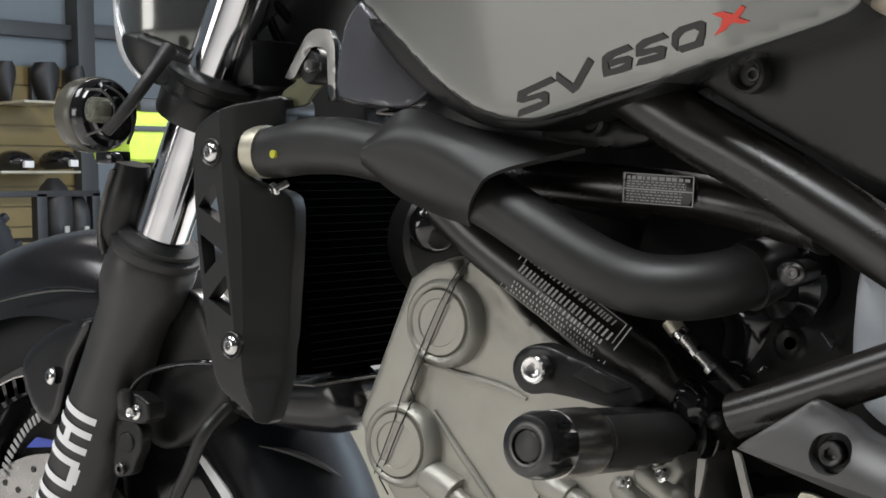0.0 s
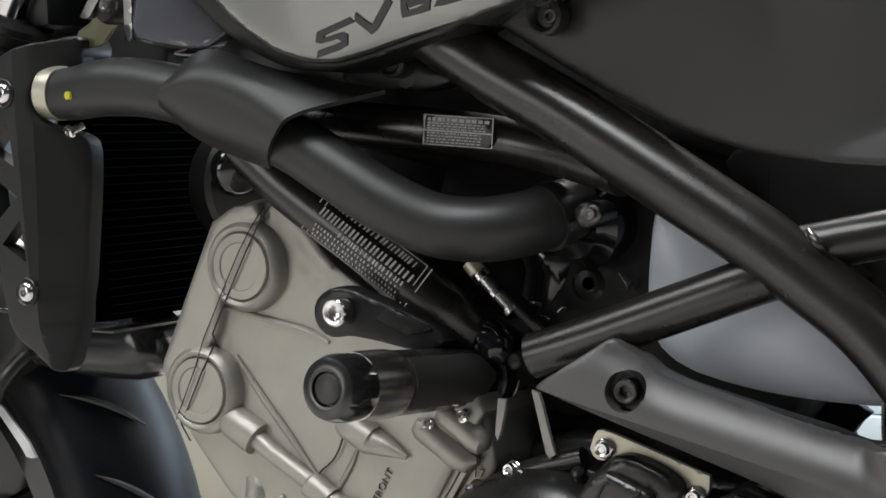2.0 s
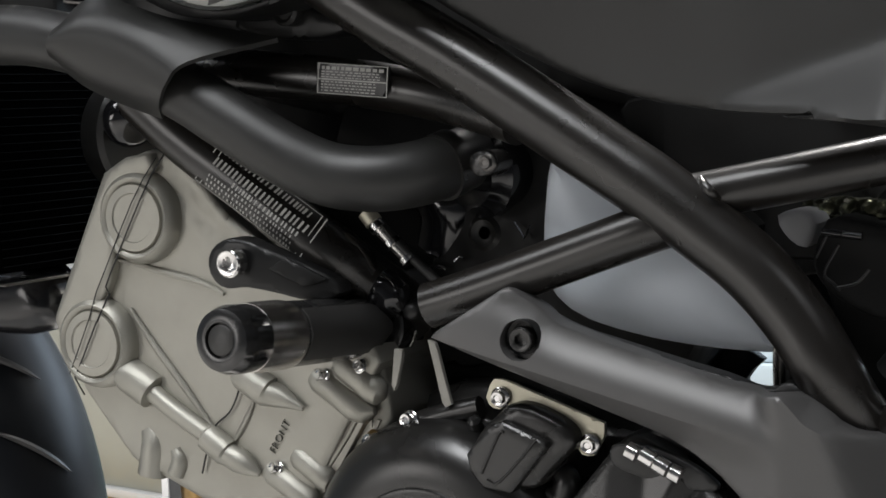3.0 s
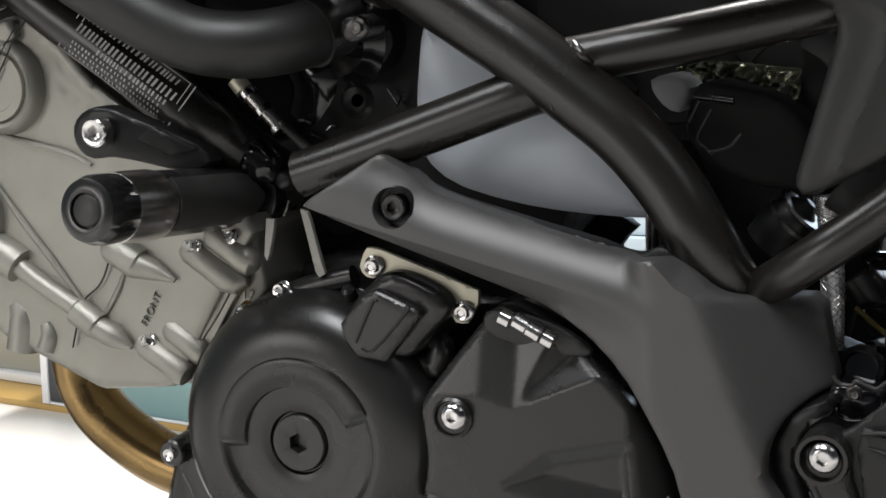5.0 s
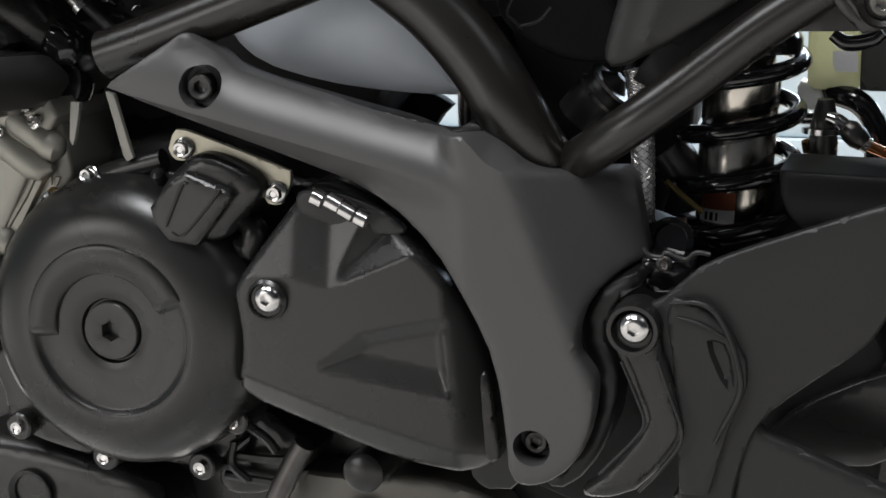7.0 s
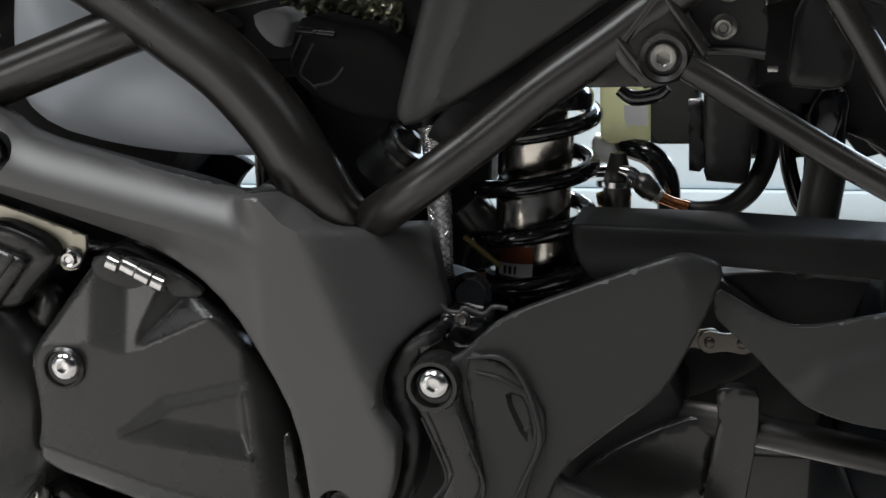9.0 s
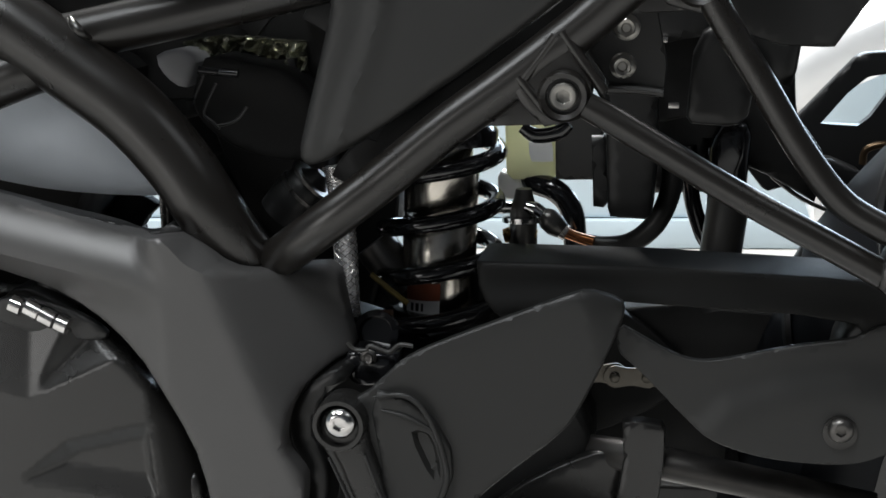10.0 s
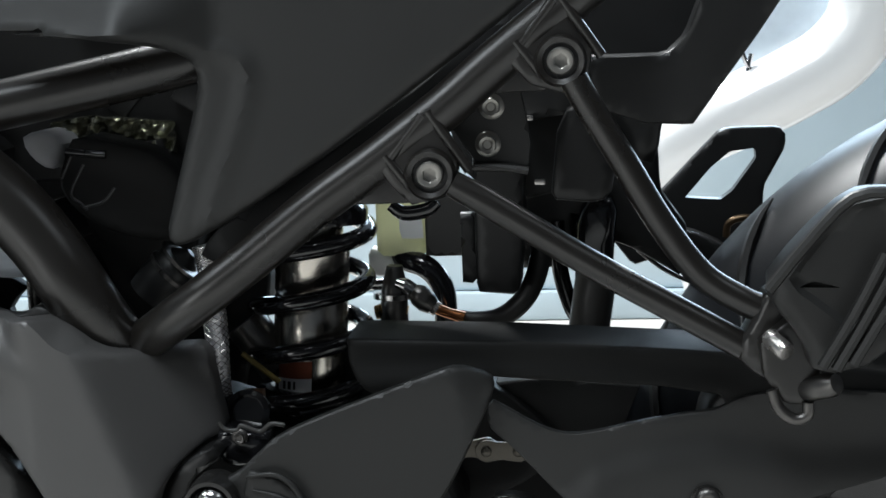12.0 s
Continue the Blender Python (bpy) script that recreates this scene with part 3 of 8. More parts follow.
# tread grooves of the front tyre
for k in range(26):
    a = 2 * math.pi * k / 26
    line = []
    for j in range(6):
        w = -0.008 - 0.045 * j / 5
        rr = 0.3015 - 0.03 * (abs(w) / 0.06) ** 2.2
        b = a + 0.16 * j / 5
        line.append(AXLE + Vector((rr * math.cos(b), w, rr * math.sin(b))))
    part("tread_groove", tube(line, [0.0006, 0.0022, 0.0026, 0.0026, 0.002, 0.0006], 6, 3), INK, front)
disc = part("brake_disc", turned(AXLE + Vector((0, -0.066, 0)), (0, -1, 0), [(0.098, -0.002), (0.145, -0.002), (0.145, 0.002), (0.098, 0.002), (0.098, -0.002)], 72, cap=False), SATIN, front)
for k in range(60):
    a = 2 * math.pi * k / 60
    r = (0.109, 0.121, 0.133)[k % 3]
    # black dots in place of drilled holes
    part("disc_hole", turned(AXLE + Vector((r * math.cos(a), -0.0682, r * math.sin(a))), (0, -1, 0), [(0.0028, -0.0005), (0.0028, 0.0006)], 10), INK, disc)
for k in range(24):
    a = radians(95 + 4.2 * k)
    q = [AXLE + Vector((r * math.cos(b), -0.0595, r * math.sin(b))) for r, b in ((0.199, a), (0.213, a), (0.213, a + 0.05), (0.199, a + 0.05))]
    bm = bmesh.new()
    bm.faces.new([bm.verts.new(c) for c in q])
    bmesh.ops.solidify(bm, geom=bm.faces[:], thickness=0.001)
    part("rim_sticker", bm, WHITE, front)

# front mudguard: a curved shell over the tyre with side cheeks
bm = bmesh.new()
rings = []
for k in range(40):
    a = radians(205 - 160 * k / 39)
    ring = []
    for j in range(15):
        b = radians(-90 + 180 * j / 14)
        rr = 0.262 + 0.068 * math.cos(b) ** 0.7 if abs(math.cos(b)) > 1e-6 else 0.262
        ring.append(AXLE + Vector((rr * math.cos(a), 0.078 * math.sin(b), rr * math.sin(a))))
    rings.append(ring)
for p, q in zip(rings, rings[1:]):
    for j in range(14):
        bm.faces.new([bm.verts.new(c) for c in (p[j], p[j + 1], q[j + 1], q[j])])
bmesh.ops.remove_doubles(bm, verts=bm.verts, dist=1e-6)
bmesh.ops.solidify(bm, geom=bm.faces[:], thickness=0.003)
guard = part("front_mudguard", bm, MUDBLACK, bike, "black plastic front mudguard")
cheek = part("mudguard_cheek", panel([(-0.0658, 0.5338), (-0.0278, 0.5558), (0.0137, 0.5651), (0.0236, 0.5636), (-0.0084, 0.5249), (-0.0265, 0.4740), (-0.0523, 0.4815), (-0.0689, 0.5128)], -0.105, 0.02, 0.005, 0.005, 1), MUDBLACK, guard)
part("mudguard_rear", panel([(0.1210, 0.5319), (0.1510, 0.5332), (0.2249, 0.5304), (0.2501, 0.5376), (0.2675, 0.5183), (0.2722, 0.4985), (0.2506, 0.4849), (0.2124, 0.4838), (0.1670, 0.4865), (0.1317, 0.4915)], -0.07, 0.02, 0.005, 0.006, 1, belly=0.012, belly_width=0.02), MUDBLACK, guard)
bolt((-0.0258, -0.1120, 0.5175), 0.0072, cheek, "button", axis=(-0.35, -1, 0.1))
part("guard_ridge", tube([(-0.1133, -0.1000, 0.5725), (-0.0613, -0.1000, 0.5820), (-0.0187, -0.1000, 0.5865), (0.0220, -0.1000, 0.5854)], [0.001, 0.0022, 0.0022, 0.001], 10, 5), MUDBLACK, guard)
part("wheel_reflector", panel([(-0.1105, 0.4479), (-0.0974, 0.4575), (-0.0702, 0.4562), (-0.0726, 0.4512)], -0.068, 0.002, 0.004, 0, 0), BLUE, front)
part("rim_stripe", panel([(0.0869, 0.4550), (0.0940, 0.4578), (0.1232, 0.4291), (0.1301, 0.4184), (0.1203, 0.4174), (0.1145, 0.4256)], -0.06, 0.002, 0.006, 0, 0), WHITE, front)
TAPE = paint("rim_tape", (0.34, 0.34, 0.33), 0.4)
arc = glide([Vector(q) for q in [(-0.0901, -0.0705, 0.4758), (-0.1054, -0.0705, 0.4661), (-0.1196, -0.0705, 0.4525), (-0.1325, -0.0705, 0.4369), (-0.1426, -0.0705, 0.4195)]], 6)
for k in range(0, len(arc) - 2, 2):
    a, b = arc[k], arc[k + 1]
    across = (b - a).cross(Vector((0, 1, 0))).normalized() * 0.0042
    part("tape_mark", panel([(q.x, q.z) for q in (a - across, b - across, b + across, a + across)], -0.0705, 0.001, 0.004, 0, 0), TAPE, front)
part("rim_edge", tube([(-0.1479, -0.072, 0.4957), (-0.1306, -0.072, 0.5034), (-0.1166, -0.072, 0.508), (-0.103, -0.072, 0.5106)], 0.0012, 8, 5), SATIN, front)
part("guard_stay", panel([(0.0681, 0.5755), (0.1186, 0.5937), (0.1417, 0.5351), (0.1544, 0.5106), (0.1235, 0.4790), (0.0634, 0.4549), (0.0427, 0.5042)], -0.085, 0.03, 0.006, 0.006, 2), BLACK, guard)

# brake line, its bracket and sensor on the leg
part("brake_pipe", tube([(0.0682, -0.1100, 0.5086), (0.0794, -0.1100, 0.5200), (0.0985, -0.1100, 0.5282), (0.1231, -0.1100, 0.5336), (0.1571, -0.1100, 0.5364), (0.1648, -0.0900, 0.5315)], 0.0022, 10, 6), GLOSS, bike)
br = part("line_bracket", panel([(0.0656, 0.5059), (0.0716, 0.5114), (0.0892, 0.5111), (0.1026, 0.5046), (0.1034, 0.4928), (0.0945, 0.488), (0.0808, 0.4888), (0.0675, 0.4896)], -0.122, 0.016, 0.004, 0.0025, 0), BLACK, bike, "black clamp block for the brake line")
part("bracket_tail", panel([(0.0572, 0.4906), (0.0857, 0.4881), (0.0862, 0.4701), (0.0769, 0.4565), (0.074, 0.4476), (0.0539, 0.4424), (0.0511, 0.4517), (0.0551, 0.4721)], -0.114, 0.010, 0.004, 0.002, 1), BLACK, br)
part("bracket_disc", turned((0.0692, -0.114, 0.4719), (0, -1, 0), [(0.0082, -0.006), (0.0080, 0.0008), (0.0070, 0.0016), (0.0010, 0.0014)], 26), BLACK, br)
bolt((0.0885, -0.128, 0.4972), 0.006, br, "flange")
bolt((0.0633, -0.118, 0.4512), 0.0048, br, "socket", DARKSTEEL)
part("line_grommet", turned((0.0800, -0.1240, 0.5069), (0.2, -0.2, 1), [(0.004, -0.008), (0.0062, -0.007), (0.0062, 0.004), (0.004, 0.007)], 16), RUBBER, br)
part("speed_sensor_hose", tube([(0.1464, -0.0600, 0.5106), (0.1420, -0.0800, 0.4989), (0.1377, -0.1000, 0.4807), (0.1217, -0.1000, 0.4540), (0.1068, -0.1000, 0.4304), (0.0919, -0.1000, 0.3952)], 0.0052, 12, 6), RUBBER, bike, "ribbed black sensor hose")

# lamp cowl, indicator and clutter round the steering head
cowl = part("headlight_cowl", panel([(0.0606, 0.8591), (0.0572, 0.8084), (0.0702, 0.7818), (0.0857, 0.7596), (0.1101, 0.7538), (0.1332, 0.7585), (0.1638, 0.7592), (0.1879, 0.7967), (0.2107, 0.8419)], lambda x, z: -0.128 + 9.0 * (x - 0.11) ** 2 + 0.25 * np.clip(0.78 - z, 0, 1), 0.02, 0.005, 0.006, 2), TANK, bike, "silver painted headlight cowl", category="")
part("cowl_trim", panel([(0.0610, 0.8204), (0.0661, 0.7911), (0.0804, 0.7689), (0.0984, 0.7518), (0.1163, 0.7407), (0.1154, 0.7474), (0.1012, 0.7608), (0.0918, 0.7723), (0.0885, 0.7834), (0.0766, 0.7979), (0.0724, 0.8193)], lambda x, z: -0.131 + 9.0 * (x - 0.11) ** 2, 0.006, 0.003, 0.003, 1), paint("bright_trim", (0.75, 0.76, 0.78), 0.25, 0.4, coat=0.4), cowl, "bright chrome trim strip")
part("cowl_underside", panel([(0.0909, 0.7807), (0.1141, 0.7781), (0.1389, 0.7680), (0.1539, 0.7580), (0.1580, 0.7456), (0.1330, 0.7365), (0.1165, 0.7457), (0.1011, 0.7575), (0.0917, 0.7706)], lambda x, z: -0.133 + 9.0 * (x - 0.11) ** 2, 0.03, 0.004, 0.004, 1), BLACK, cowl)
bolt((0.1125, -0.1320, 0.7704), 0.0075, cowl, "button", BLACK, axis=(-0.2, -1, -0.1))
lamp = part("front_indicator", turned((0.0851, -0.1450, 0.7197), (-1.0, 0.06, 0.02), [(0.004, -0.026), (0.0115, -0.026), (0.0125, -0.0225), (0.0128, -0.0165), (0.0175, -0.0165), (0.0182, -0.018), (0.0192, -0.018), (0.0198, -0.0105), (0.0238, -0.0095), (0.0262, -0.006), (0.027, 0.0),
                                                                                (0.0275, 0.012), (0.027, 0.019), (0.0255, 0.02), (0.0245, 0.012)], 48), GLOSS, bike, "round black front indicator")
part("lens", turned((0.0851, -0.1450, 0.7197), (-1.0, 0.06, 0.02), [(0.024, 0.012), (0.022, 0.02), (0.012, 0.025), (0.002, 0.026)], 28), paint("smoked_lens", (0.05, 0.05, 0.045), 0.1, coat=0.5), lamp)
part("lens_ring", turned((0.0851, -0.1450, 0.7197), (-1.0, 0.06, 0.02), [(0.0272, 0.001), (0.0279, 0.002), (0.0281, 0.011), (0.0276, 0.019), (0.0255, 0.0205)], 48), paint("smoked_ring", (0.075, 0.072, 0.055), 0.30, 0.0, 0.0, 900, 0.2, 40), lamp)
part("inner_lens", turned((0.1061, -0.1725, 0.7216), (-0.25, -1, 0.05), [(0.0092, -0.012), (0.0090, -0.001), (0.0082, 0.0006), (0.0010, 0.0014)], 32), paint("olive_lens", (0.10, 0.10, 0.075), 0.25, 0.0, 0.0, 900, 0.3, 60), lamp)
# steel arc put in for the curved highlight on the indicator
part("lens_highlight_arc", tube([(0.0966, -0.168, 0.7368), (0.1194, -0.172, 0.7338), (0.132, -0.173, 0.7219), (0.1268, -0.172, 0.7102), (0.0952, -0.168, 0.7035)], 0.0010, 8, 6), DARKSTEEL, lamp)
part("indicator_seam", tube([(0.0856, -0.1500, 0.7415), (0.1052, -0.1500, 0.7370), (0.1205, -0.1500, 0.7252), (0.1259, -0.1500, 0.7099), (0.1194, -0.1500, 0.6968)], 0.0012, 8, 6), BLACK, lamp)
part("indicator_bracket", block((0.0599, -0.1300, 0.6843), (0.0781, -0.1100, 0.6932), 0.002), GLOSS, lamp)
part("indicator_stalk", tube([(0.1218, -0.172, 0.7052), (0.1381, -0.168, 0.7198), (0.148, -0.155, 0.7416), (0.1494, -0.135, 0.7643)], [0.0042, 0.0046, 0.0050, 0.0060], 14, 6), RUBBER, lamp)
part("horn", tube([(0.0858, -0.1150, 0.6836), (0.0799, -0.1150, 0.6625), (0.0688, -0.1150, 0.6370), (0.0604, -0.1150, 0.6198)], [0.013, 0.0165, 0.0165, 0.013], 20, 5), BLACK, bike, "rounded black horn housing")
part("horn_stay", tube([(0.0800, -0.1300, 0.6795), (0.0703, -0.1300, 0.6586), (0.0642, -0.1300, 0.6353), (0.0673, -0.1300, 0.6161)], [0.002, 0.0026, 0.0026, 0.002], 8, 5), DARKSTEEL, bike)
part("steering_head", tube([(0.15, 0, 0.66), (0.2, 0, 0.82)], 0.035, 24), FRAME, bike)
for k, (a, b, c) in enumerate(((430, 470, 560), (470, 500, 590), (520, 540, 610))):
    y = -0.07 + 0.02 * k
    part("control_cable", tube([(0.1848, -0.0800, 0.8126), (0.17 + 0.01 * k, y, 0.77), (0.22, y + 0.02, 0.73 - 0.01 * k), (0.3, y + 0.03, 0.72)], 0.004, 10, 8), GLOSS, bike)
# black backing sheet added to close the gap beside the fork tube
part("head_backing_sheet", panel([(0.1226, 0.8342), (0.2595, 0.8203), (0.2560, 0.7033), (0.1435, 0.7079), (0.1235, 0.7391), (0.1168, 0.7742)], -0.05, 0.04, 0.01, 0.004, 0), BLACK, bike)

# second black filler, under the tank bracket
part("head_gap_filler", panel([(0.1833, 0.7395), (0.2654, 0.7348), (0.2696, 0.6985), (0.1763, 0.7022)], -0.06, 0.02, 0.01, 0.003, 0), VOID, bike)

# bracket, inner panel and tank
hook = part("tank_bracket", panel([(0.2698, 0.7355), (0.281, 0.7505), (0.2899, 0.7625), (0.298, 0.7663), (0.3103, 0.7646), (0.3154, 0.754), (0.3143, 0.7173), (0.3079, 0.7177), (0.3079, 0.7501), (0.3021, 0.7542), (0.2947, 0.7536), (0.2858, 0.7442), (0.2774, 0.7331)], -0.145, 0.006, 0.005, 0.0006, 0), paint("bracket_steel", (0.17, 0.17, 0.165), 0.25, 1.0), bike, "bright metal tank bracket")
part("bracket_plate", panel([(0.2493, 0.7143), (0.2561, 0.7278), (0.2677, 0.7332), (0.2755, 0.7532), (0.2927, 0.7520), (0.2941, 0.7301), (0.2859, 0.7268), (0.2769, 0.7175)], -0.132, 0.003, 0.004, 0.0008, 0), paint("olive_plate", (0.10, 0.10, 0.06), 0.4, 0.6), hook)
part("rubber_mount", turned((0.2905, -0.1380, 0.7420), (-0.2, -1, 0), [(0.012, -0.01), (0.0122, 0.002), (0.0105, 0.005), (0.004, 0.005)], 24), RUBBER, hook)
bolt((0.2940, -0.1480, 0.7416), 0.0068, hook, "flange", DARKSTEEL, axis=(-0.15, -1, 0))
# black filler added behind the gap at the tank's front edge
part("tank_gap_filler", panel([(0.3386, 0.7325), (0.4206, 0.7097), (0.4629, 0.6902), (0.4456, 0.6697), (0.4019, 0.6708), (0.3613, 0.6942)], -0.11, 0.02, 0.008, 0.002, 1), INK, bike)
part("air_duct_panel", panel([(0.3197, 0.7665), (0.3268, 0.7775), (0.3346, 0.784), (0.3521, 0.7674), (0.37, 0.7483), (0.3898, 0.73), (0.4007, 0.721), (0.3925, 0.7131), (0.3843, 0.7086), (0.3644, 0.711), (0.3411, 0.7151), (0.3212, 0.7197), (0.3194, 0.7424)], lambda x, z: -0.152 + 0.25 * (z - 0.74) + 2.0 * (x - 0.36) ** 2, 0.012, 0.004, 0.003, 1), paint("grey_gloss_plastic", (0.09, 0.09, 0.1), 0.22, 0.3, coat=0.4), bike, "dark grey glossy air duct panel")
part("duct_clip", tube([(0.3125, -0.1400, 0.7205), (0.3326, -0.1400, 0.7143), (0.3562, -0.1400, 0.7117), (0.3458, -0.1400, 0.7086), (0.3699, -0.1400, 0.7057)], 0.0014, 8, 5), DARKSTEEL, bike)


tank_lip = height_of([(0.4687, 0.7000), (0.4885, 0.6987), (0.5098, 0.7028), (0.5380, 0.7101), (0.5877, 0.7205), (0.6374, 0.7324), (0.6748, 0.7420), (0.6957, 0.7491)])


def tank_y(x, z):
    """The outer face of the tank: swells outwards going up and tucks in towards the front."""
    return -0.178 - 0.28 * np.clip(z - 0.695, -0.02, 0.2) + 1.5 * np.clip(0.48 - x, 0, 1) ** 2 + 0.12 * np.clip(x - 0.62, 0, 1) - 0.55 * np.clip(tank_lip(x) - z, 0, 0.012) * np.clip((x - 0.5) / 0.06, 0, 1)


tank = part("fuel_tank", panel([(0.3508, 0.7861), (0.3637, 0.7760), (0.3794, 0.7628), (0.3940, 0.7497), (0.4114, 0.7333), (0.4280, 0.7182), (0.4421, 0.7082), (0.4548, 0.7007), (0.4742, 0.6959), (0.4891, 0.6952), (0.5097, 0.6987), (0.5379, 0.7057), (0.5876, 0.7157), (0.6374, 0.7272), (0.6747, 0.7363), (0.6926, 0.7427), (0.6958, 0.7574), (0.6844, 0.7892), (0.5186, 0.8436), (0.3702, 0.8374)], tank_y, 0.1, 0.006, 0.006, 1), TANK, bike, "silver painted fuel tank with dark lettering shapes")
part("tank_skirt", panel([(0.3512, 0.7682), (0.3849, 0.7313), (0.4108, 0.7125), (0.4378, 0.6982), (0.4624, 0.6918), (0.4865, 0.6921), (0.5328, 0.7023), (0.5763, 0.7109), (0.5765, 0.7217), (0.4631, 0.7190), (0.3785, 0.7624)], lambda x, z: tank_y(x, z) + 0.012, 0.05, 0.008, 0.003, 1), BLACK, tank)


def decal(outline, material, name="decal", lift=0.0009):
    part(name, panel(outline, lambda x, z: tank_y(x, z) - lift, 0.0006, 0.006, 0, 0), material, tank)


# model mark as plain slanted shapes
def strokes(line, width, material=INK, lift=0.0009):
    """One bent band of even width along a broken line."""
    p = [Vector(q) for q in line]
    left, right = [], []
    for i, q in enumerate(p):
        a = (p[i] - p[i - 1]).normalized() if i else (p[1] - p[0]).normalized()
        b = (p[i + 1] - p[i]).normalized() if i < len(p) - 1 else a
        t = (a + b).normalized()
        n = Vector((-t.y, t.x))
        k = min(width / 2 / max(n.dot(Vector((-a.y, a.x))), 0.5), width * 0.75)
        left.append(tuple(q + n * k))
        right.append(tuple(q - n * k))
    decal(left + right[::-1], material, lift=lift)


strokes([(0.5121, 0.7185), (0.4873, 0.7113), (0.4856, 0.7072), (0.5050, 0.7107), (0.5034, 0.7050), (0.4823, 0.7000)], 0.0036)
strokes([(0.5129, 0.7204), (0.5236, 0.7115), (0.5383, 0.7278)], 0.0042)
strokes([(0.5647, 0.7324), (0.5471, 0.7281), (0.5451, 0.7190), (0.5606, 0.7214), (0.5624, 0.7265), (0.5477, 0.7238)], 0.0036)
strokes([(0.5873, 0.7368), (0.5693, 0.7330), (0.5681, 0.7279), (0.5841, 0.7304), (0.5820, 0.7260), (0.5652, 0.7232)], 0.0036)
strokes([(0.5913, 0.7281), (0.6065, 0.7312), (0.6093, 0.7413), (0.5925, 0.7379), (0.5899, 0.7282)], 0.0036)
decal([(0.6150, 0.7453), (0.6212, 0.7459), (0.6264, 0.7434), (0.6306, 0.7480), (0.6355, 0.7488), (0.6293, 0.7420), (0.6366, 0.7394), (0.6295, 0.7388), (0.6260, 0.7403), (0.6197, 0.7355), (0.6145, 0.7341), (0.6225, 0.7417)], RED)

# radiator with its moulded side guard: a flat outer face, a narrow turned face and a broad inner one
fold_one = height_of([(b, a) for a, b in [(0.2351, 0.7130), (0.2351, 0.6987), (0.2366, 0.6654), (0.2397, 0.6163), (0.2441, 0.5631), (0.2582, 0.5328), (0.2708, 0.5088)]])
fold_two = height_of([(b, a) for a, b in [(0.2447, 0.6940), (0.2468, 0.6636), (0.2480, 0.6371), (0.2498, 0.5354), (0.2603, 0.5068)]])


def guard_y(x, z):
    a, b = fold_one(z), fold_two(z)
    return -0.172 + 0.1 * np.clip(a - x, 0, 1) + 0.5 * np.clip(np.minimum(x, b) - a, 0, 1) + 1.3 * np.clip(x - b, 0, 1)


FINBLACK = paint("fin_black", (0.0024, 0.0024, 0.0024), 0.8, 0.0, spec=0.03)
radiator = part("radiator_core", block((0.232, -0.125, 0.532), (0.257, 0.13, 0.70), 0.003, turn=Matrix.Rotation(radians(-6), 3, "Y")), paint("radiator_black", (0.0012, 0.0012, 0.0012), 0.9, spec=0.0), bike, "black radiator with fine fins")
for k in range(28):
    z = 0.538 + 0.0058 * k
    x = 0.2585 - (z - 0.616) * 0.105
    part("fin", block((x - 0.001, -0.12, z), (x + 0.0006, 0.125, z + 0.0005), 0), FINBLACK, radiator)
part("radiator_foot", block((0.244, -0.12, 0.5255), (0.268, 0.12, 0.5275), 0.0006), DARKSTEEL, radiator)
holes = [[(0.2098, 0.6507), (0.2277, 0.6683), (0.2331, 0.6390)], [(0.2113, 0.6322), (0.2351, 0.6196), (0.2146, 0.6042)], [(0.2178, 0.5882), (0.2367, 0.6049), (0.2415, 0.5766)]]
GUARDGREY = paint("guard_plastic", (0.0145, 0.0143, 0.0137), 0.42, 0.0, 0.12, 2200, 0.1, 18, spec=0.4)
shroud = part("radiator_guard", panel([(0.2657, 0.7236), (0.2565, 0.7217), (0.2326, 0.7154), (0.2135, 0.7080), (0.2061, 0.6991), (0.2043, 0.6800), (0.2060, 0.6376), (0.2095, 0.5992), (0.2147, 0.5608), (0.2174, 0.5455), (0.2202, 0.5334), (0.2285, 0.5239), (0.2400, 0.5192), (0.2573, 0.5076), (0.2654, 0.5042), (0.2674, 0.5093), (0.2670, 0.5253), (0.2681, 0.5752), (0.2698, 0.6287), (0.2694, 0.6546), (0.2637, 0.6609), (0.2492, 0.6666), (0.2439, 0.6751), (0.2432, 0.6894), (0.2500, 0.6983), (0.2651, 0.7024), (0.2655, 0.7137)], guard_y, 0.012, 0.003, 0.0022, 1, holes, lines=[[(fold_one(z), z) for z in np.linspace(0.52, 0.72, 40)], [(fold_two(z), z) for z in np.linspace(0.53, 0.68, 40)]]), GUARDGREY, bike, "black moulded radiator side guard with triangular openings", angle=22)
for spot in ((0.2265, -0.1760, 0.6872), (0.2411, -0.1760, 0.5576)):
    # black ring for the dark counterbore round the bolt
    part("bolt_seat", turned(spot, (0, -1, 0), [(0.0095, -0.006), (0.0095, -0.0032), (0.0088, -0.0026), (0.0072, -0.004)], 28), INK, shroud)
    bolt(spot, 0.007, shroud, "button", axis=(-0.1, -1, 0))
part("guard_cap", panel([(0.2333, 0.7233), (0.2571, 0.7258), (0.2671, 0.7140), (0.2636, 0.7040), (0.2351, 0.6991), (0.2222, 0.7123)], lambda x, z: -0.15 + 0.4 * (z - 0.69), 0.03, 0.005, 0.005, 2), BLACK, shroud)
part("bottom_hose_stub", tube([(0.2017, -0.0600, 0.5212), (0.2268, -0.0600, 0.5241), (0.2433, -0.0600, 0.5282)], 0.006, 14, 4), DARKSTEEL, radiator)
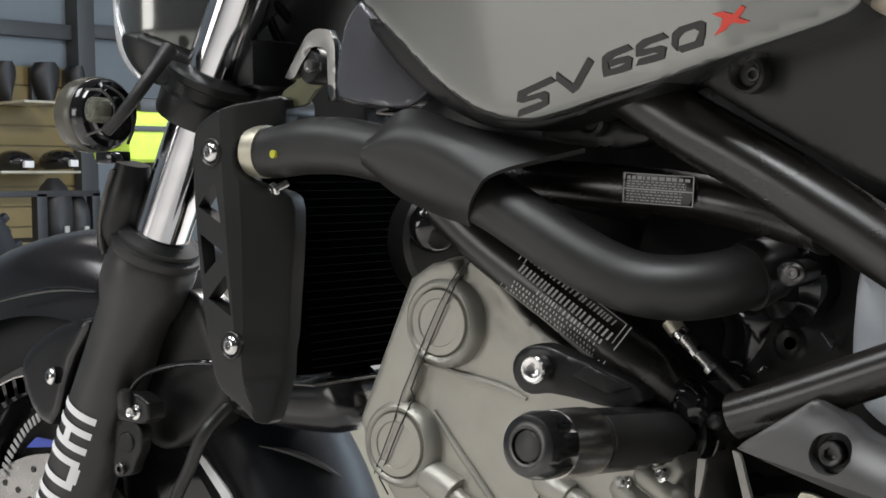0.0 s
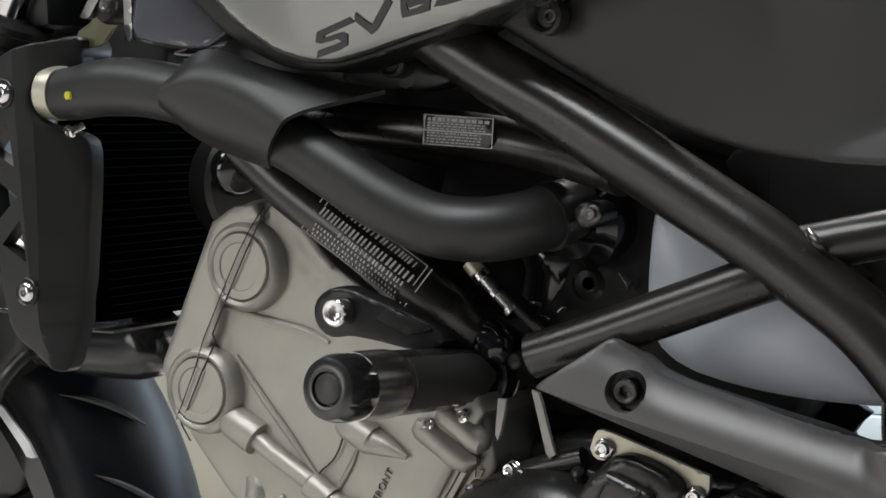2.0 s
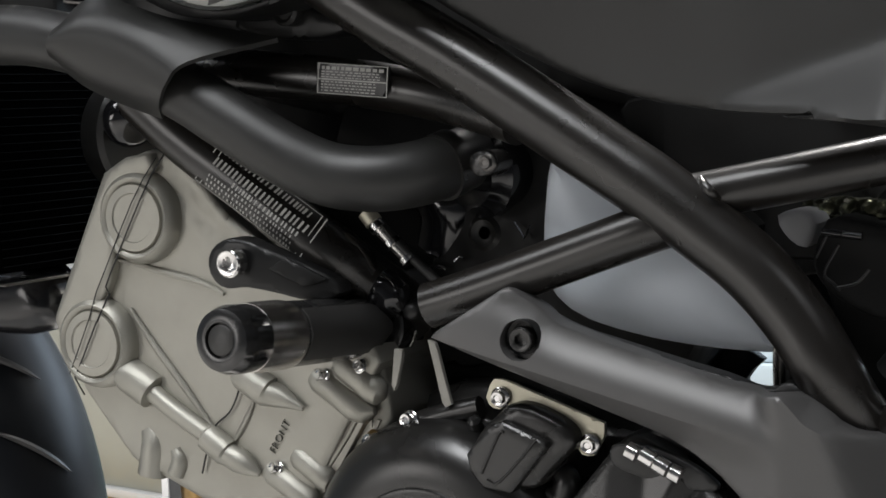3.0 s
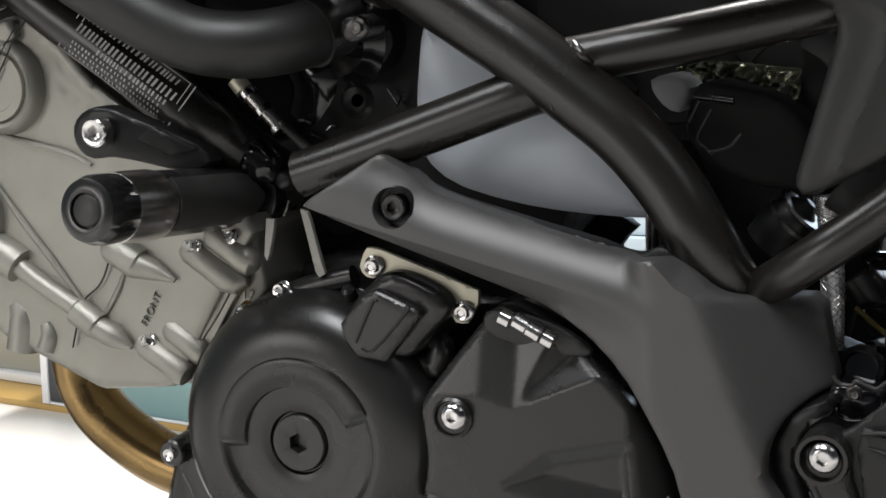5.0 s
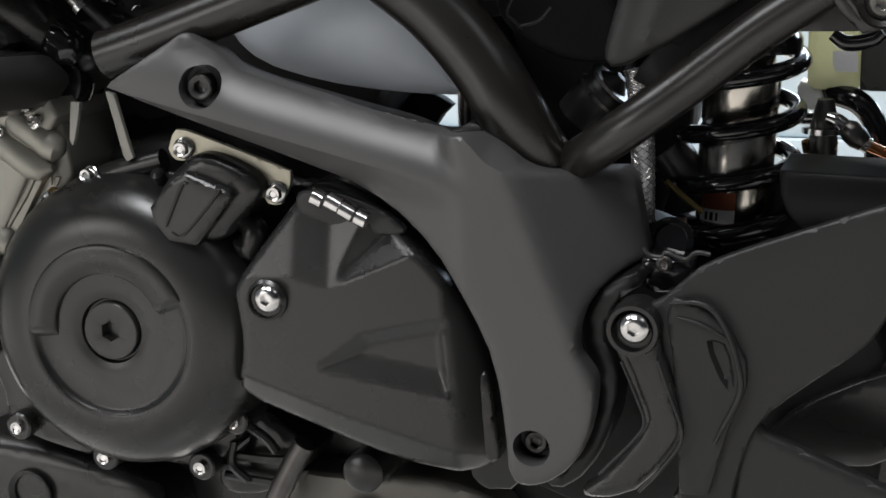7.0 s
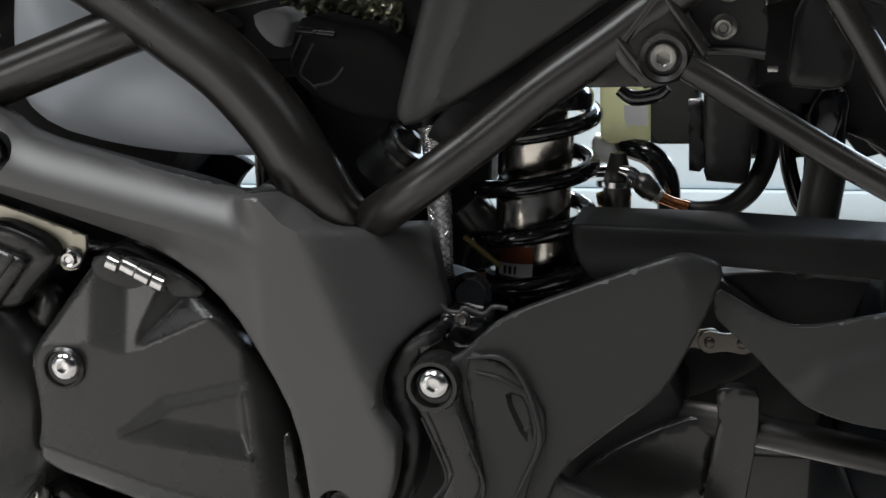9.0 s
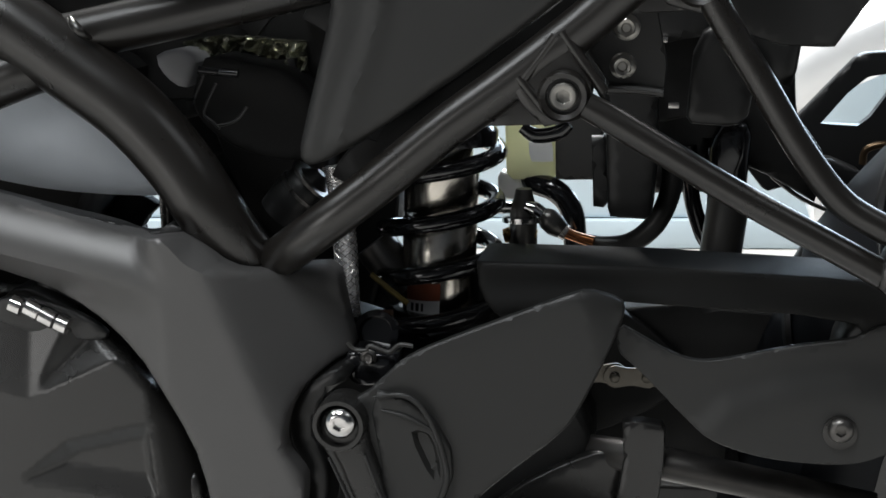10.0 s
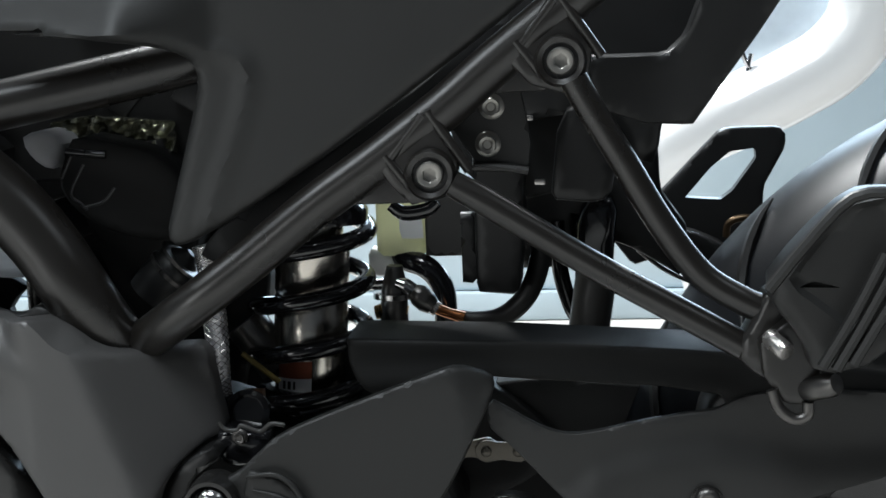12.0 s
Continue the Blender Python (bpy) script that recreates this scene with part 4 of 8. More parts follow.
part("bottom_elbow", tube([(0.2070, -0.0500, 0.5297), (0.2291, -0.0500, 0.5266), (0.2508, -0.0500, 0.5268), (0.2610, -0.0500, 0.5118)], 0.0085, 16, 5), GLOSS, radiator)
part("fan_shroud", turned((0.3204, -0.0300, 0.6232), (1, -0.3, 0), [(0.035, -0.02), (0.043, -0.018), (0.045, 0.004), (0.042, 0.008), (0.038, -0.012)], 40), BLACK, radiator)
motor = part("fan_motor", turned((0.3279, -0.06, 0.6329), (0.55, -0.8, -0.25), [(0.012, -0.05), (0.0175, -0.045), (0.0185, -0.01), (0.018, 0.002), (0.0155, 0.009), (0.011, 0.013), (0.004, 0.0148)], 36), GLOSS, radiator, "glossy dark fan motor")
# the motor's pink-white highlight, put in as a tinted crescent
part("motor_highlight", tube([(0.3595, -0.088, 0.6458), (0.3687, -0.088, 0.6382), (0.3731, -0.088, 0.6285), (0.371, -0.088, 0.6203)], [0.0008, 0.0032, 0.0032, 0.0008], 12, 5), paint("pink_highlight_steel", (0.5, 0.42, 0.42), 0.2, 1.0), motor)

# coolant hoses
hose = part("coolant_hose", tube([(0.2379, -0.15, 0.6875), (0.2651, -0.15, 0.6858), (0.3034, -0.152, 0.689), (0.3445, -0.155, 0.6853), (0.3924, -0.158, 0.6738), (0.4456, -0.158, 0.6521), (0.4792, -0.157, 0.6336), (0.5114, -0.153, 0.6148), (0.5378, -0.147, 0.6028), (0.563, -0.14, 0.5996), (0.5816, -0.128, 0.6014), (0.5936, -0.11, 0.6058), (0.6005, -0.088, 0.6109)],
                                 [0.0148, 0.0172, 0.0187, 0.0182, 0.0178, 0.0176, 0.0178, 0.018, 0.0184, 0.0186, 0.0186, 0.0184, 0.0182], 32, 7), RUBBER, bike, "black rubber coolant hose")
part("hose_clip", tube([(0.2474, -0.15, 0.6872), (0.2589, -0.15, 0.6864)], 0.0178, 36), ZINC, hose)
part("clip_screw", turned((0.2718, -0.1580, 0.6616), (-0.3, -0.8, -0.35), [(0.0026, -0.009), (0.0026, -0.001), (0.0046, 0.0), (0.0046, 0.0025), (0.0036, 0.0036), (0.0016, 0.0036), (0.0014, 0.0024)], 18), STEEL, hose)
part("hose_dot", turned((0.2809, -0.1690, 0.6840), (-0.1, -1, 0), [(0.0026, -0.003), (0.0026, 0.0012), (0.0016, 0.0012)], 16), paint("yellow_print", (0.45, 0.45, 0.03), 0.5), hose)
def sheet(rails, thick, across=14, steps=6):
    """A thick sheet laid through several lines of equally many points."""
    lines = [glide(r, steps) for r in rails]
    rows = [glide(c, across // (len(rails) - 1) + 2) for c in zip(*lines)]
    bm = bmesh.new()
    vs = [[bm.verts.new(c) for c in r] for r in rows]
    for p, q in zip(vs, vs[1:]):
        for i in range(len(p) - 1):
            bm.faces.new((p[i], p[i + 1], q[i + 1], q[i]))
    bmesh.ops.recalc_face_normals(bm, faces=bm.faces)
    bmesh.ops.solidify(bm, geom=bm.faces[:], thickness=thick)
    return bm


part("hose_sleeve", sheet([[(0.3511, -0.16, 0.6722), (0.3755, -0.16, 0.6557), (0.4042, -0.16, 0.6441), (0.4328, -0.16, 0.6353)],
                           [(0.3637, -0.178, 0.6753), (0.389, -0.178, 0.6636), (0.4163, -0.178, 0.6545), (0.4447, -0.178, 0.6437)],
                           [(0.3706, -0.187, 0.6813), (0.3938, -0.187, 0.6819), (0.4246, -0.187, 0.6728), (0.4566, -0.187, 0.6556)],
                           [(0.3697, -0.182, 0.6872), (0.3967, -0.182, 0.6961), (0.433, -0.182, 0.6873), (0.4694, -0.182, 0.668)],
                           [(0.3518, -0.155, 0.6936), (0.3898, -0.162, 0.7087), (0.4419, -0.16, 0.694), (0.5077, -0.148, 0.6804)]], 0.0034), RUBBER, hose, "thick rubber heat sleeve round the hose")
joint = part("hose_joint", turned((0.5994, -0.092, 0.5991), (-0.35, -0.93, -0.05), [(0.020, -0.035), (0.0235, -0.022), (0.0262, -0.016), (0.0262, -0.010), (0.0235, -0.007), (0.0215, -0.004), (0.019, 0.0)], 48), GLOSS, bike, "black thermostat housing with clamp")
part("clamp_band", tube([(0.5919, -0.115, 0.6044), (0.5954, -0.105, 0.6072)], 0.0197, 40), CASE, joint)
part("clamp_ear", panel([(0.6167, 0.6137), (0.6285, 0.6159), (0.6351, 0.6092), (0.6317, 0.6014), (0.6199, 0.5991), (0.6149, 0.6059)], -0.125, 0.02, 0.004, 0.003, 1), CASE, joint)
bolt((0.6281, -0.1300, 0.6081), 0.0050, joint, "flange", DARKSTEEL)

# frame: steel tubes in the order in which they meet
frame_thing = part("frame_main_tube", tube([(0.4981, -0.1350, 0.7348), (0.5322, -0.1350, 0.7141), (0.5724, -0.1350, 0.6888), (0.6215, -0.1350, 0.6616), (0.71, -0.135, 0.6065), (0.731, -0.135, 0.5929), (0.7559, -0.135, 0.5747), (0.7812, -0.135, 0.5551), (0.8027, -0.135, 0.5312), (0.8167, -0.135, 0.5095), (0.8266, -0.130, 0.4899), (0.8322, -0.122, 0.4765), (0.8375, -0.114, 0.4620)],
                                           [0.0185, 0.0185, 0.0185, 0.0185, 0.0185, 0.0183, 0.018, 0.0176, 0.0172, 0.0170, 0.0168, 0.0168, 0.0168], 32, 6), FRAME, bike, "dark bronze steel frame tube")


def frame_tube(points, r, label="", seg=24):
    return part("frame_tube", tube(points, r, seg, 5), FRAME, bike, label)


frame_tube([(0.5952, -0.1350, 0.5285), (0.6283, -0.1350, 0.5392), (0.6756, -0.1350, 0.5562), (0.7238, -0.1350, 0.5736), (0.7375, -0.1300, 0.5779)], 0.0132)
frame_tube([(0.8184, -0.0850, 0.4557), (0.8442, -0.1200, 0.4738), (0.8743, -0.1380, 0.4952), (0.9089, -0.1380, 0.5206), (0.9398, -0.1380, 0.5448), (0.9659, -0.1380, 0.5628), (0.9834, -0.1380, 0.5754), (1.0072, -0.1380, 0.5933), (1.0279, -0.1380, 0.6109), (1.0609, -0.1380, 0.6367), (1.0904, -0.1380, 0.6598)], 0.0107)
frame_tube([(0.7395, -0.133, 0.5898), (0.7528, -0.1280, 0.5912), (0.8748, -0.1120, 0.6159), (0.9156, -0.1000, 0.6279)], 0.0125)
frame_tube([(0.4214, -0.1150, 0.6639), (0.4720, -0.1150, 0.6607), (0.5312, -0.1150, 0.6547), (0.5862, -0.1150, 0.6460), (0.6355, -0.1250, 0.6350), (0.6508, -0.1300, 0.6308)], 0.0138)
vin = frame_tube([(0.3894, -0.1250, 0.6504), (0.4249, -0.1250, 0.6224), (0.4746, -0.1250, 0.5904), (0.5196, -0.1220, 0.5571), (0.5378, -0.1000, 0.5337), (0.5512, -0.0700, 0.5113)], 0.0172)
# welds
for a in ([(0.6220, -0.1500, 0.6491), (0.6338, -0.1500, 0.6459), (0.6455, -0.1500, 0.6382), (0.6527, -0.1500, 0.6306)], [(0.7269, -0.1500, 0.5855), (0.7389, -0.1500, 0.5794), (0.7464, -0.1500, 0.5722), (0.7478, -0.1500, 0.5674)]):
    part("weld_bead", tube(a, [0.0008, 0.0014, 0.0014, 0.0008], 10, 5), FRAME, frame_thing)
part("weld_bead", tube([(0.7564, -0.142, 0.6015), (0.7598, -0.146, 0.5978), (0.7634, -0.147, 0.5944), (0.7668, -0.143, 0.5908)], [0.0012, 0.0026, 0.0028, 0.0012], 10, 5), FRAME, frame_thing)
part("engine_mount_node", turned((0.5654, -0.0950, 0.5200), (0.1, -1, 0), [(0.006, -0.05), (0.0065, -0.04), (0.0065, 0.006), (0.005, 0.012), (0.003, 0.0135)], 20), INK, bike)
ALLOYGREY = paint("dull_alloy", (0.27, 0.26, 0.235), 0.5, 0.3)
for p in ([(0.5657, 0.5009), (0.5717, 0.5006), (0.5695, 0.4906), (0.5661, 0.4766), (0.5631, 0.4764), (0.5642, 0.487)],
          [(0.5877, 0.5073), (0.5931, 0.5056), (0.5974, 0.489), (0.6024, 0.4705), (0.5969, 0.4685), (0.5923, 0.4887)]):
    part("engine_mount_strap", panel(p, -0.126, 0.003, 0.005, 0.0006, 0), ALLOYGREY, bike)


# label on the upper tube, type plate on the slanting tube: plain bars for the print
def bars(corners, rows, parent, depth, lift=0.0004, frame_lines=True, name="print_bar"):
    """Bars of print in a slanting patch: corners are top left, top right, bottom left; rows of (v0, v1, u0, u1)."""
    o, u, v = Vector(corners[0]), Vector(corners[1]) - Vector(corners[0]), Vector(corners[2]) - Vector(corners[0])
    n = u.cross(v).normalized()
    if n.y > 0:
        n = -n
    bm = bmesh.new()
    for v0, v1, u0, u1 in rows:
        for q in range(8):
            a, b = u0 + (u1 - u0) * q / 8, u0 + (u1 - u0) * (q + 1) / 8
            pts = []
            for uu, vv in ((a, v0), (b, v0), (b, v1), (a, v1)):
                bow = depth * (1 - (2 * vv - 1) ** 2)
                pts.append(bm.verts.new(o + u * uu + v * vv + n * (lift + bow)))
            bm.faces.new(pts)
    bmesh.ops.remove_doubles(bm, verts=bm.verts, dist=1e-6)
    return part(name, bm, PRINT, parent)


def print_rows(rng, n, v0, v1, fill=0.6, u0=0.05, u1=0.95, lengths=(0.03, 0.1)):
    rows = []
    for k in range(n):
        v = v0 + (v1 - v0) * (k + 0.2) / n
        h = (v1 - v0) / n * fill
        u = u0
        while u < u1:
            w = rng.uniform(*lengths)
            rows.append((v, v + h, u, min(u + w, u1)))
            u += w + rng.uniform(0.012, 0.03)
    return rows


rng = random.Random(3)
label_tube = part("tube_label", panel([(0.5224, 0.6662), (0.5698, 0.6625), (0.5677, 0.6452), (0.5217, 0.6485)], -0.1315, 0.004, 0.005, 0.001, 0), paint("label_black", (0.008, 0.008, 0.008), 0.3), bike, "black and silver information sticker on the tube")
lab = ((0.5247, -0.1325, 0.6659), (0.5708, -0.1325, 0.6621), (0.5232, -0.1325, 0.6485))
rows = [(0.0, 0.03, 0, 1), (0.97, 1.0, 0, 1), (0.0, 1.0, 0, 0.015), (0.0, 1.0, 0.985, 1.0), (0.5, 0.54, 0, 1), (0.0, 0.2, 0.0, 0.03)]
rows += print_rows(rng, 1, 0.07, 0.2, 0.8, 0.06, 0.96, (0.03, 0.09)) + print_rows(rng, 3, 0.24, 0.5, 0.35, 0.06, 0.9, (0.02, 0.06)) + print_rows(rng, 4, 0.56, 0.95, 0.35, 0.06, 0.85, (0.02, 0.06))
bars(lab, rows, label_tube, 0.0008)
plate = ((0.4598, -0.1385, 0.6223), (0.5322, -0.1385, 0.5761), (0.4392, -0.1385, 0.5991))
rows = [(0, 1, 0.0, 0.008), (0, 1, 0.05, 0.058), (0, 1, 0.95, 0.958), (0, 1, 0.99, 1.0)]
rows += [(0.0, 0.012, 0.05, 0.95), (0.985, 1.0, 0.0, 1.0)] + print_rows(rng, 1, 0.03, 0.17, 0.8, 0.1, 0.9, (0.012, 0.02)) + print_rows(rng, 1, 0.22, 0.44, 0.8, 0.08, 0.94, (0.014, 0.02)) + print_rows(rng, 1, 0.46, 0.6, 0.8, 0.3, 0.92, (0.01, 0.016)) + print_rows(rng, 3, 0.62, 0.98, 0.55, 0.1, 0.9, (0.008, 0.014))
bars(plate, rows, vin, 0.0055, 0.001)

# crash slider and its arm
S_END, S_BASE = Vector((0.5296, -0.2430, 0.5212)), Vector((0.5375, -0.0740, 0.5071))
S_AX = (S_END - S_BASE).normalized()
S_LEN = (S_END - S_BASE).length
SLIDER = paint("slider_black", (0.012, 0.012, 0.012), 0.24, 0.0, 0.0, 1000, 0.25, 40, spec=0.7)
arm = part("slider_arm", panel([(0.4586, 0.5519), (0.463, 0.5607), (0.4738, 0.5663), (0.4861, 0.5656), (0.4997, 0.5597), (0.5188, 0.5515), (0.5375, 0.5425), (0.5409, 0.5314), (0.5219, 0.5289), (0.4989, 0.5354), (0.4839, 0.5378), (0.471, 0.535), (0.4615, 0.5413)], lambda x, z: -0.158 + 0.33 * np.clip(x - 0.49, 0, 1), 0.014, 0.005, 0.003, 1), BLACK, bike, "black plate carrying the crash slider")
bolt((0.4833, -0.1710, 0.5524), 0.0082, arm, "socket")
part("arm_facet", panel([(0.5011, 0.5484), (0.5099, 0.5549), (0.5347, 0.5421), (0.5209, 0.538)], lambda x, z: -0.1535 + 0.33 * np.clip(x - 0.49, 0, 1) - 0.006, 0.004, 0.004, 0.0008, 0), BLACK, arm)
slider = part("crash_slider", turned(S_BASE, S_AX, [(0.0165, -0.008), (0.0185, -0.006), (0.0187, 0.004), (0.0182, 0.008), (0.018, 0.05), (0.0185, S_LEN - 0.053)], 40), SLIDER, bike, "black and steel crash slider")
part("slider_collar", turned(S_BASE, S_AX, [(0.0183, S_LEN - 0.054), (0.0189, S_LEN - 0.053), (0.0194, S_LEN - 0.049), (0.0192, S_LEN - 0.03), (0.0186, S_LEN - 0.021), (0.016, S_LEN - 0.0205)], 40), paint("collar_steel", (0.72, 0.69, 0.66), 0.24, 1.0, 0.1, 2000), slider)
part("base_flange", turned(S_BASE, S_AX, [(0.0186, 0.010), (0.0212, 0.011), (0.0218, 0.014), (0.0218, 0.022), (0.0212, 0.0245), (0.0186, 0.0255)], 48), SLIDER, slider)
part("base_ring", turned(S_BASE, S_AX, [(0.0200, 0.0085), (0.0216, 0.009), (0.0219, 0.010), (0.0216, 0.011), (0.0200, 0.0115)], 48), SATIN, slider)
plateau = bmesh.new()
_, s1, s2 = axes(S_AX)
facing = math.atan2(Vector((0.7, -0.7, 0.1)).dot(s2), Vector((0.7, -0.7, 0.1)).dot(s1))
pl_rings = []
for k in range(13):
    u = k / 12
    wide = 0.85 * math.sqrt(max(0.04, 1 - max(0.0, (0.2 - u) / 0.2) ** 2))
    h = 0.034 + (S_LEN - 0.089) * u
    ring = [S_BASE + S_AX * h + (s1 * math.cos(facing + b) + s2 * math.sin(facing + b)) * r for b, r in ((-wide - 0.06, 0.017), (-wide, 0.0192), (-wide * 0.6, 0.0197), (0, 0.0199), (wide * 0.6, 0.0197), (wide, 0.0192), (wide + 0.06, 0.017))]
    pl_rings.append(ring)
join_rings(plateau, pl_rings)
part("slider_pad", plateau, paint("pad_plastic", (0.032, 0.031, 0.030), 0.45, 0.0, 0.1, 2000, 0.2, 30), slider)
cap_bm = bmesh.new()
_, s1, s2 = axes(S_AX)
cap_rings = []
for r, h, cut in ((0.0155, -0.024, 0), (0.0182, -0.023, 1), (0.0187, -0.013, 1), (0.0187, -0.007, 1), (0.0183, -0.005, 0), (0.0165, 0.0005, 0), (0.0125, 0.0025, 0), (0.0095, 0.002, 0), (0.0091, -0.002, 0), (0.0086, -0.002, 0), (0.0084, 0.0, 0), (0.002, 0.0002, 0)):
    ring = []
    for k in range(72):
        a = 2 * math.pi * (k + 4) / 72
        q = r - 0.0013 if cut and k % 12 < 3 else r
        ring.append(S_BASE + S_AX * (S_LEN + h) + (s1 * math.cos(a) + s2 * math.sin(a)) * q)
    cap_rings.append(ring)
join_rings(cap_bm, cap_rings)
cap = part("slider_cap", cap_bm, SLIDER, slider)
part("cap_plug", turned(S_BASE, S_AX, [(0.0084, S_LEN - 0.002), (0.0084, S_LEN + 0.0008), (0.0076, S_LEN + 0.0014), (0.001, S_LEN + 0.0015)], 36), FORKGREY, cap)

# front cylinder: head, cam cover and barrel
ALLOYMID = paint("alloy_letters", (0.12, 0.115, 0.10), 0.5, 0.2)
# second colour is the cast alloy with shade put into it
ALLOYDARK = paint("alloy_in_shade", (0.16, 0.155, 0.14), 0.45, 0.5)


HEAD = [(0.3635, 0.6019), (0.3765, 0.6104), (0.3945, 0.6161), (0.4183, 0.6139), (0.4527, 0.5757), (0.4887, 0.5527), (0.5426, 0.5214), (0.5562, 0.4925), (0.5411, 0.4682), (0.5165, 0.4250), (0.4996, 0.3966), (0.4458, 0.3907), (0.3724, 0.4193), (0.3352, 0.4621), (0.3201, 0.5091)]
head = part("cylinder_head", panel(HEAD, -0.126, 0.24, 0.006, 0.004, 0, insets=[([(0.4096, 0.6028), (0.4239, 0.5953), (0.4403, 0.5806), (0.4614, 0.5656), (0.4520, 0.5571), (0.4395, 0.5603), (0.4239, 0.5731), (0.4132, 0.5861)], 0.004, 0.012)]), CAST, bike, "bare cast aluminium front cylinder head", angle=50)
cam_cover = part("cam_cover", panel([(0.3644, 0.6019), (0.3810, 0.6115), (0.4010, 0.6147), (0.4036, 0.6045), (0.3881, 0.5922), (0.3705, 0.5563), (0.3662, 0.5329), (0.3416, 0.4974), (0.3341, 0.4668), (0.3192, 0.5087)], -0.1335, 0.2, 0.005, 0.003, 0), CAST, head)
part("cam_boss", turned((0.3891, -0.1340, 0.5745), (0, -1, 0), [(0.0305, -0.02), (0.0292, -0.004), (0.0272, 0.0008), (0.0248, 0.0030), (0.0226, 0.0022), (0.0214, 0.0004), (0.0206, 0.0030), (0.0155, 0.0036), (0.0148, 0.0026), (0.002, 0.0028)], 48), CAST, head)
part("cam_boss", turned((0.3521, -0.1340, 0.4943), (0, -1, 0), [(0.0305, -0.02), (0.0292, -0.004), (0.0272, 0.0008), (0.0248, 0.0030), (0.0226, 0.0022), (0.0214, 0.0004), (0.0206, 0.0030), (0.0155, 0.0036), (0.0148, 0.0026), (0.002, 0.0028)], 48), CAST, head)
part("gasket_line", tube([(0.4164, -0.1348, 0.6169), (0.407, -0.1385, 0.6025), (0.3962, -0.1385, 0.5851), (0.3857, -0.1385, 0.5663), (0.3681, -0.1348, 0.5388), (0.3639, -0.1345, 0.5308), (0.3664, -0.1345, 0.5262), (0.3574, -0.1385, 0.5066), (0.3468, -0.1385, 0.4861), (0.336, -0.1348, 0.4714), (0.3431, -0.1345, 0.4608)], 0.00055, 8, 1, smooth=False), INK, head)
part("gasket_edge", tube([(0.4076, -0.1348, 0.6117), (0.4004, -0.1385, 0.5997), (0.39, -0.1385, 0.5839), (0.3795, -0.1385, 0.5651), (0.3627, -0.1348, 0.5387), (0.3567, -0.1348, 0.5277), (0.3525, -0.1385, 0.5099), (0.3413, -0.1385, 0.4869), (0.3319, -0.1348, 0.4737)], 0.0004, 8, 1, smooth=False), INK, head)
for a in ([(0.3690, -0.1270, 0.5471), (0.4021, -0.1270, 0.5410), (0.4321, -0.1270, 0.5351), (0.4488, -0.1270, 0.5284)], [(0.3766, -0.1270, 0.5168), (0.3957, -0.1270, 0.4927), (0.4166, -0.1270, 0.4691), (0.4364, -0.1270, 0.4458)], [(0.3728, -0.1270, 0.4805), (0.3944, -0.1270, 0.4639), (0.4158, -0.1270, 0.4494), (0.4453, -0.1270, 0.4342)]):
    part("casting_rib", tube(a, [0.0012, 0.0022, 0.0022, 0.0012], 8, 5), CAST, head)
part("spark_tower", tube([(0.3706, -0.127, 0.4765), (0.375, -0.127, 0.4743), (0.388, -0.127, 0.4672), (0.3928, -0.127, 0.4646), (0.3936, -0.127, 0.4639)], [0.0100, 0.0116, 0.0120, 0.0116, 0.0060], 22, 1, smooth=False), CAST, head)
part("casting_pillar", tube([(0.393, -0.129, 0.465), (0.4058, -0.129, 0.4566), (0.433, -0.129, 0.4416), (0.4343, -0.129, 0.4402), (0.4441, -0.129, 0.434), (0.4482, -0.129, 0.4312), (0.4495, -0.129, 0.4302), (0.4577, -0.129, 0.4267), (0.4638, -0.129, 0.4238), (0.4718, -0.129, 0.4196)], [0.0062, 0.0060, 0.0060, 0.0088, 0.0090, 0.0090, 0.0074, 0.0078, 0.0060, 0.0016], 22, 1, smooth=False), CAST, head)
part("bolt_pillar", tube([(0.4588, -0.129, 0.4821), (0.4628, -0.129, 0.48), (0.4749, -0.129, 0.4735), (0.4804, -0.129, 0.4708), (0.482, -0.129, 0.4698), (0.49, -0.129, 0.468), (0.496, -0.129, 0.4657), (0.5046, -0.129, 0.4622)], [0.0070, 0.0094, 0.0098, 0.0098, 0.0080, 0.0066, 0.0044, 0.0014], 22, 1, smooth=False), CAST, head)
part("casting_step", tube([(0.4687, -0.1265, 0.4661), (0.4633, -0.1265, 0.4549), (0.4566, -0.1265, 0.444), (0.4517, -0.1265, 0.4366)], [0.0008, 0.0020, 0.0020, 0.0008], 8, 4), CAST, head)
part("joint_line", tube([(0.4606, -0.1285, 0.4800), (0.4568, -0.1285, 0.4669), (0.4505, -0.1285, 0.4560), (0.4392, -0.1285, 0.4463), (0.4326, -0.1285, 0.4298), (0.4286, -0.1285, 0.4163)], 0.0006, 8, 4), INK, head)
part("side_boss", tube([(0.3845, -0.1200, 0.4103), (0.3876, -0.1200, 0.4295), (0.3835, -0.1200, 0.4401)], [0.0105, 0.01, 0.007], 16, 4), CAST, head)
part("side_boss", tube([(0.4063, -0.1250, 0.4134), (0.4097, -0.1250, 0.4217), (0.4069, -0.1250, 0.4293)], [0.0062, 0.006, 0.004], 14, 4), CAST, head)
barrel = part("cylinder_barrel", panel([(0.4442, 0.4781), (0.4815, 0.4966), (0.5238, 0.4934), (0.5520, 0.4945), (0.5580, 0.4670), (0.5591, 0.4538), (0.5309, 0.4219), (0.5059, 0.3925), (0.4790, 0.4043), (0.4226, 0.4141), (0.4085, 0.4450)], -0.118, 0.22, 0.007, 0.004, 1), CAST, bike, "bare cast aluminium cylinder barrel")
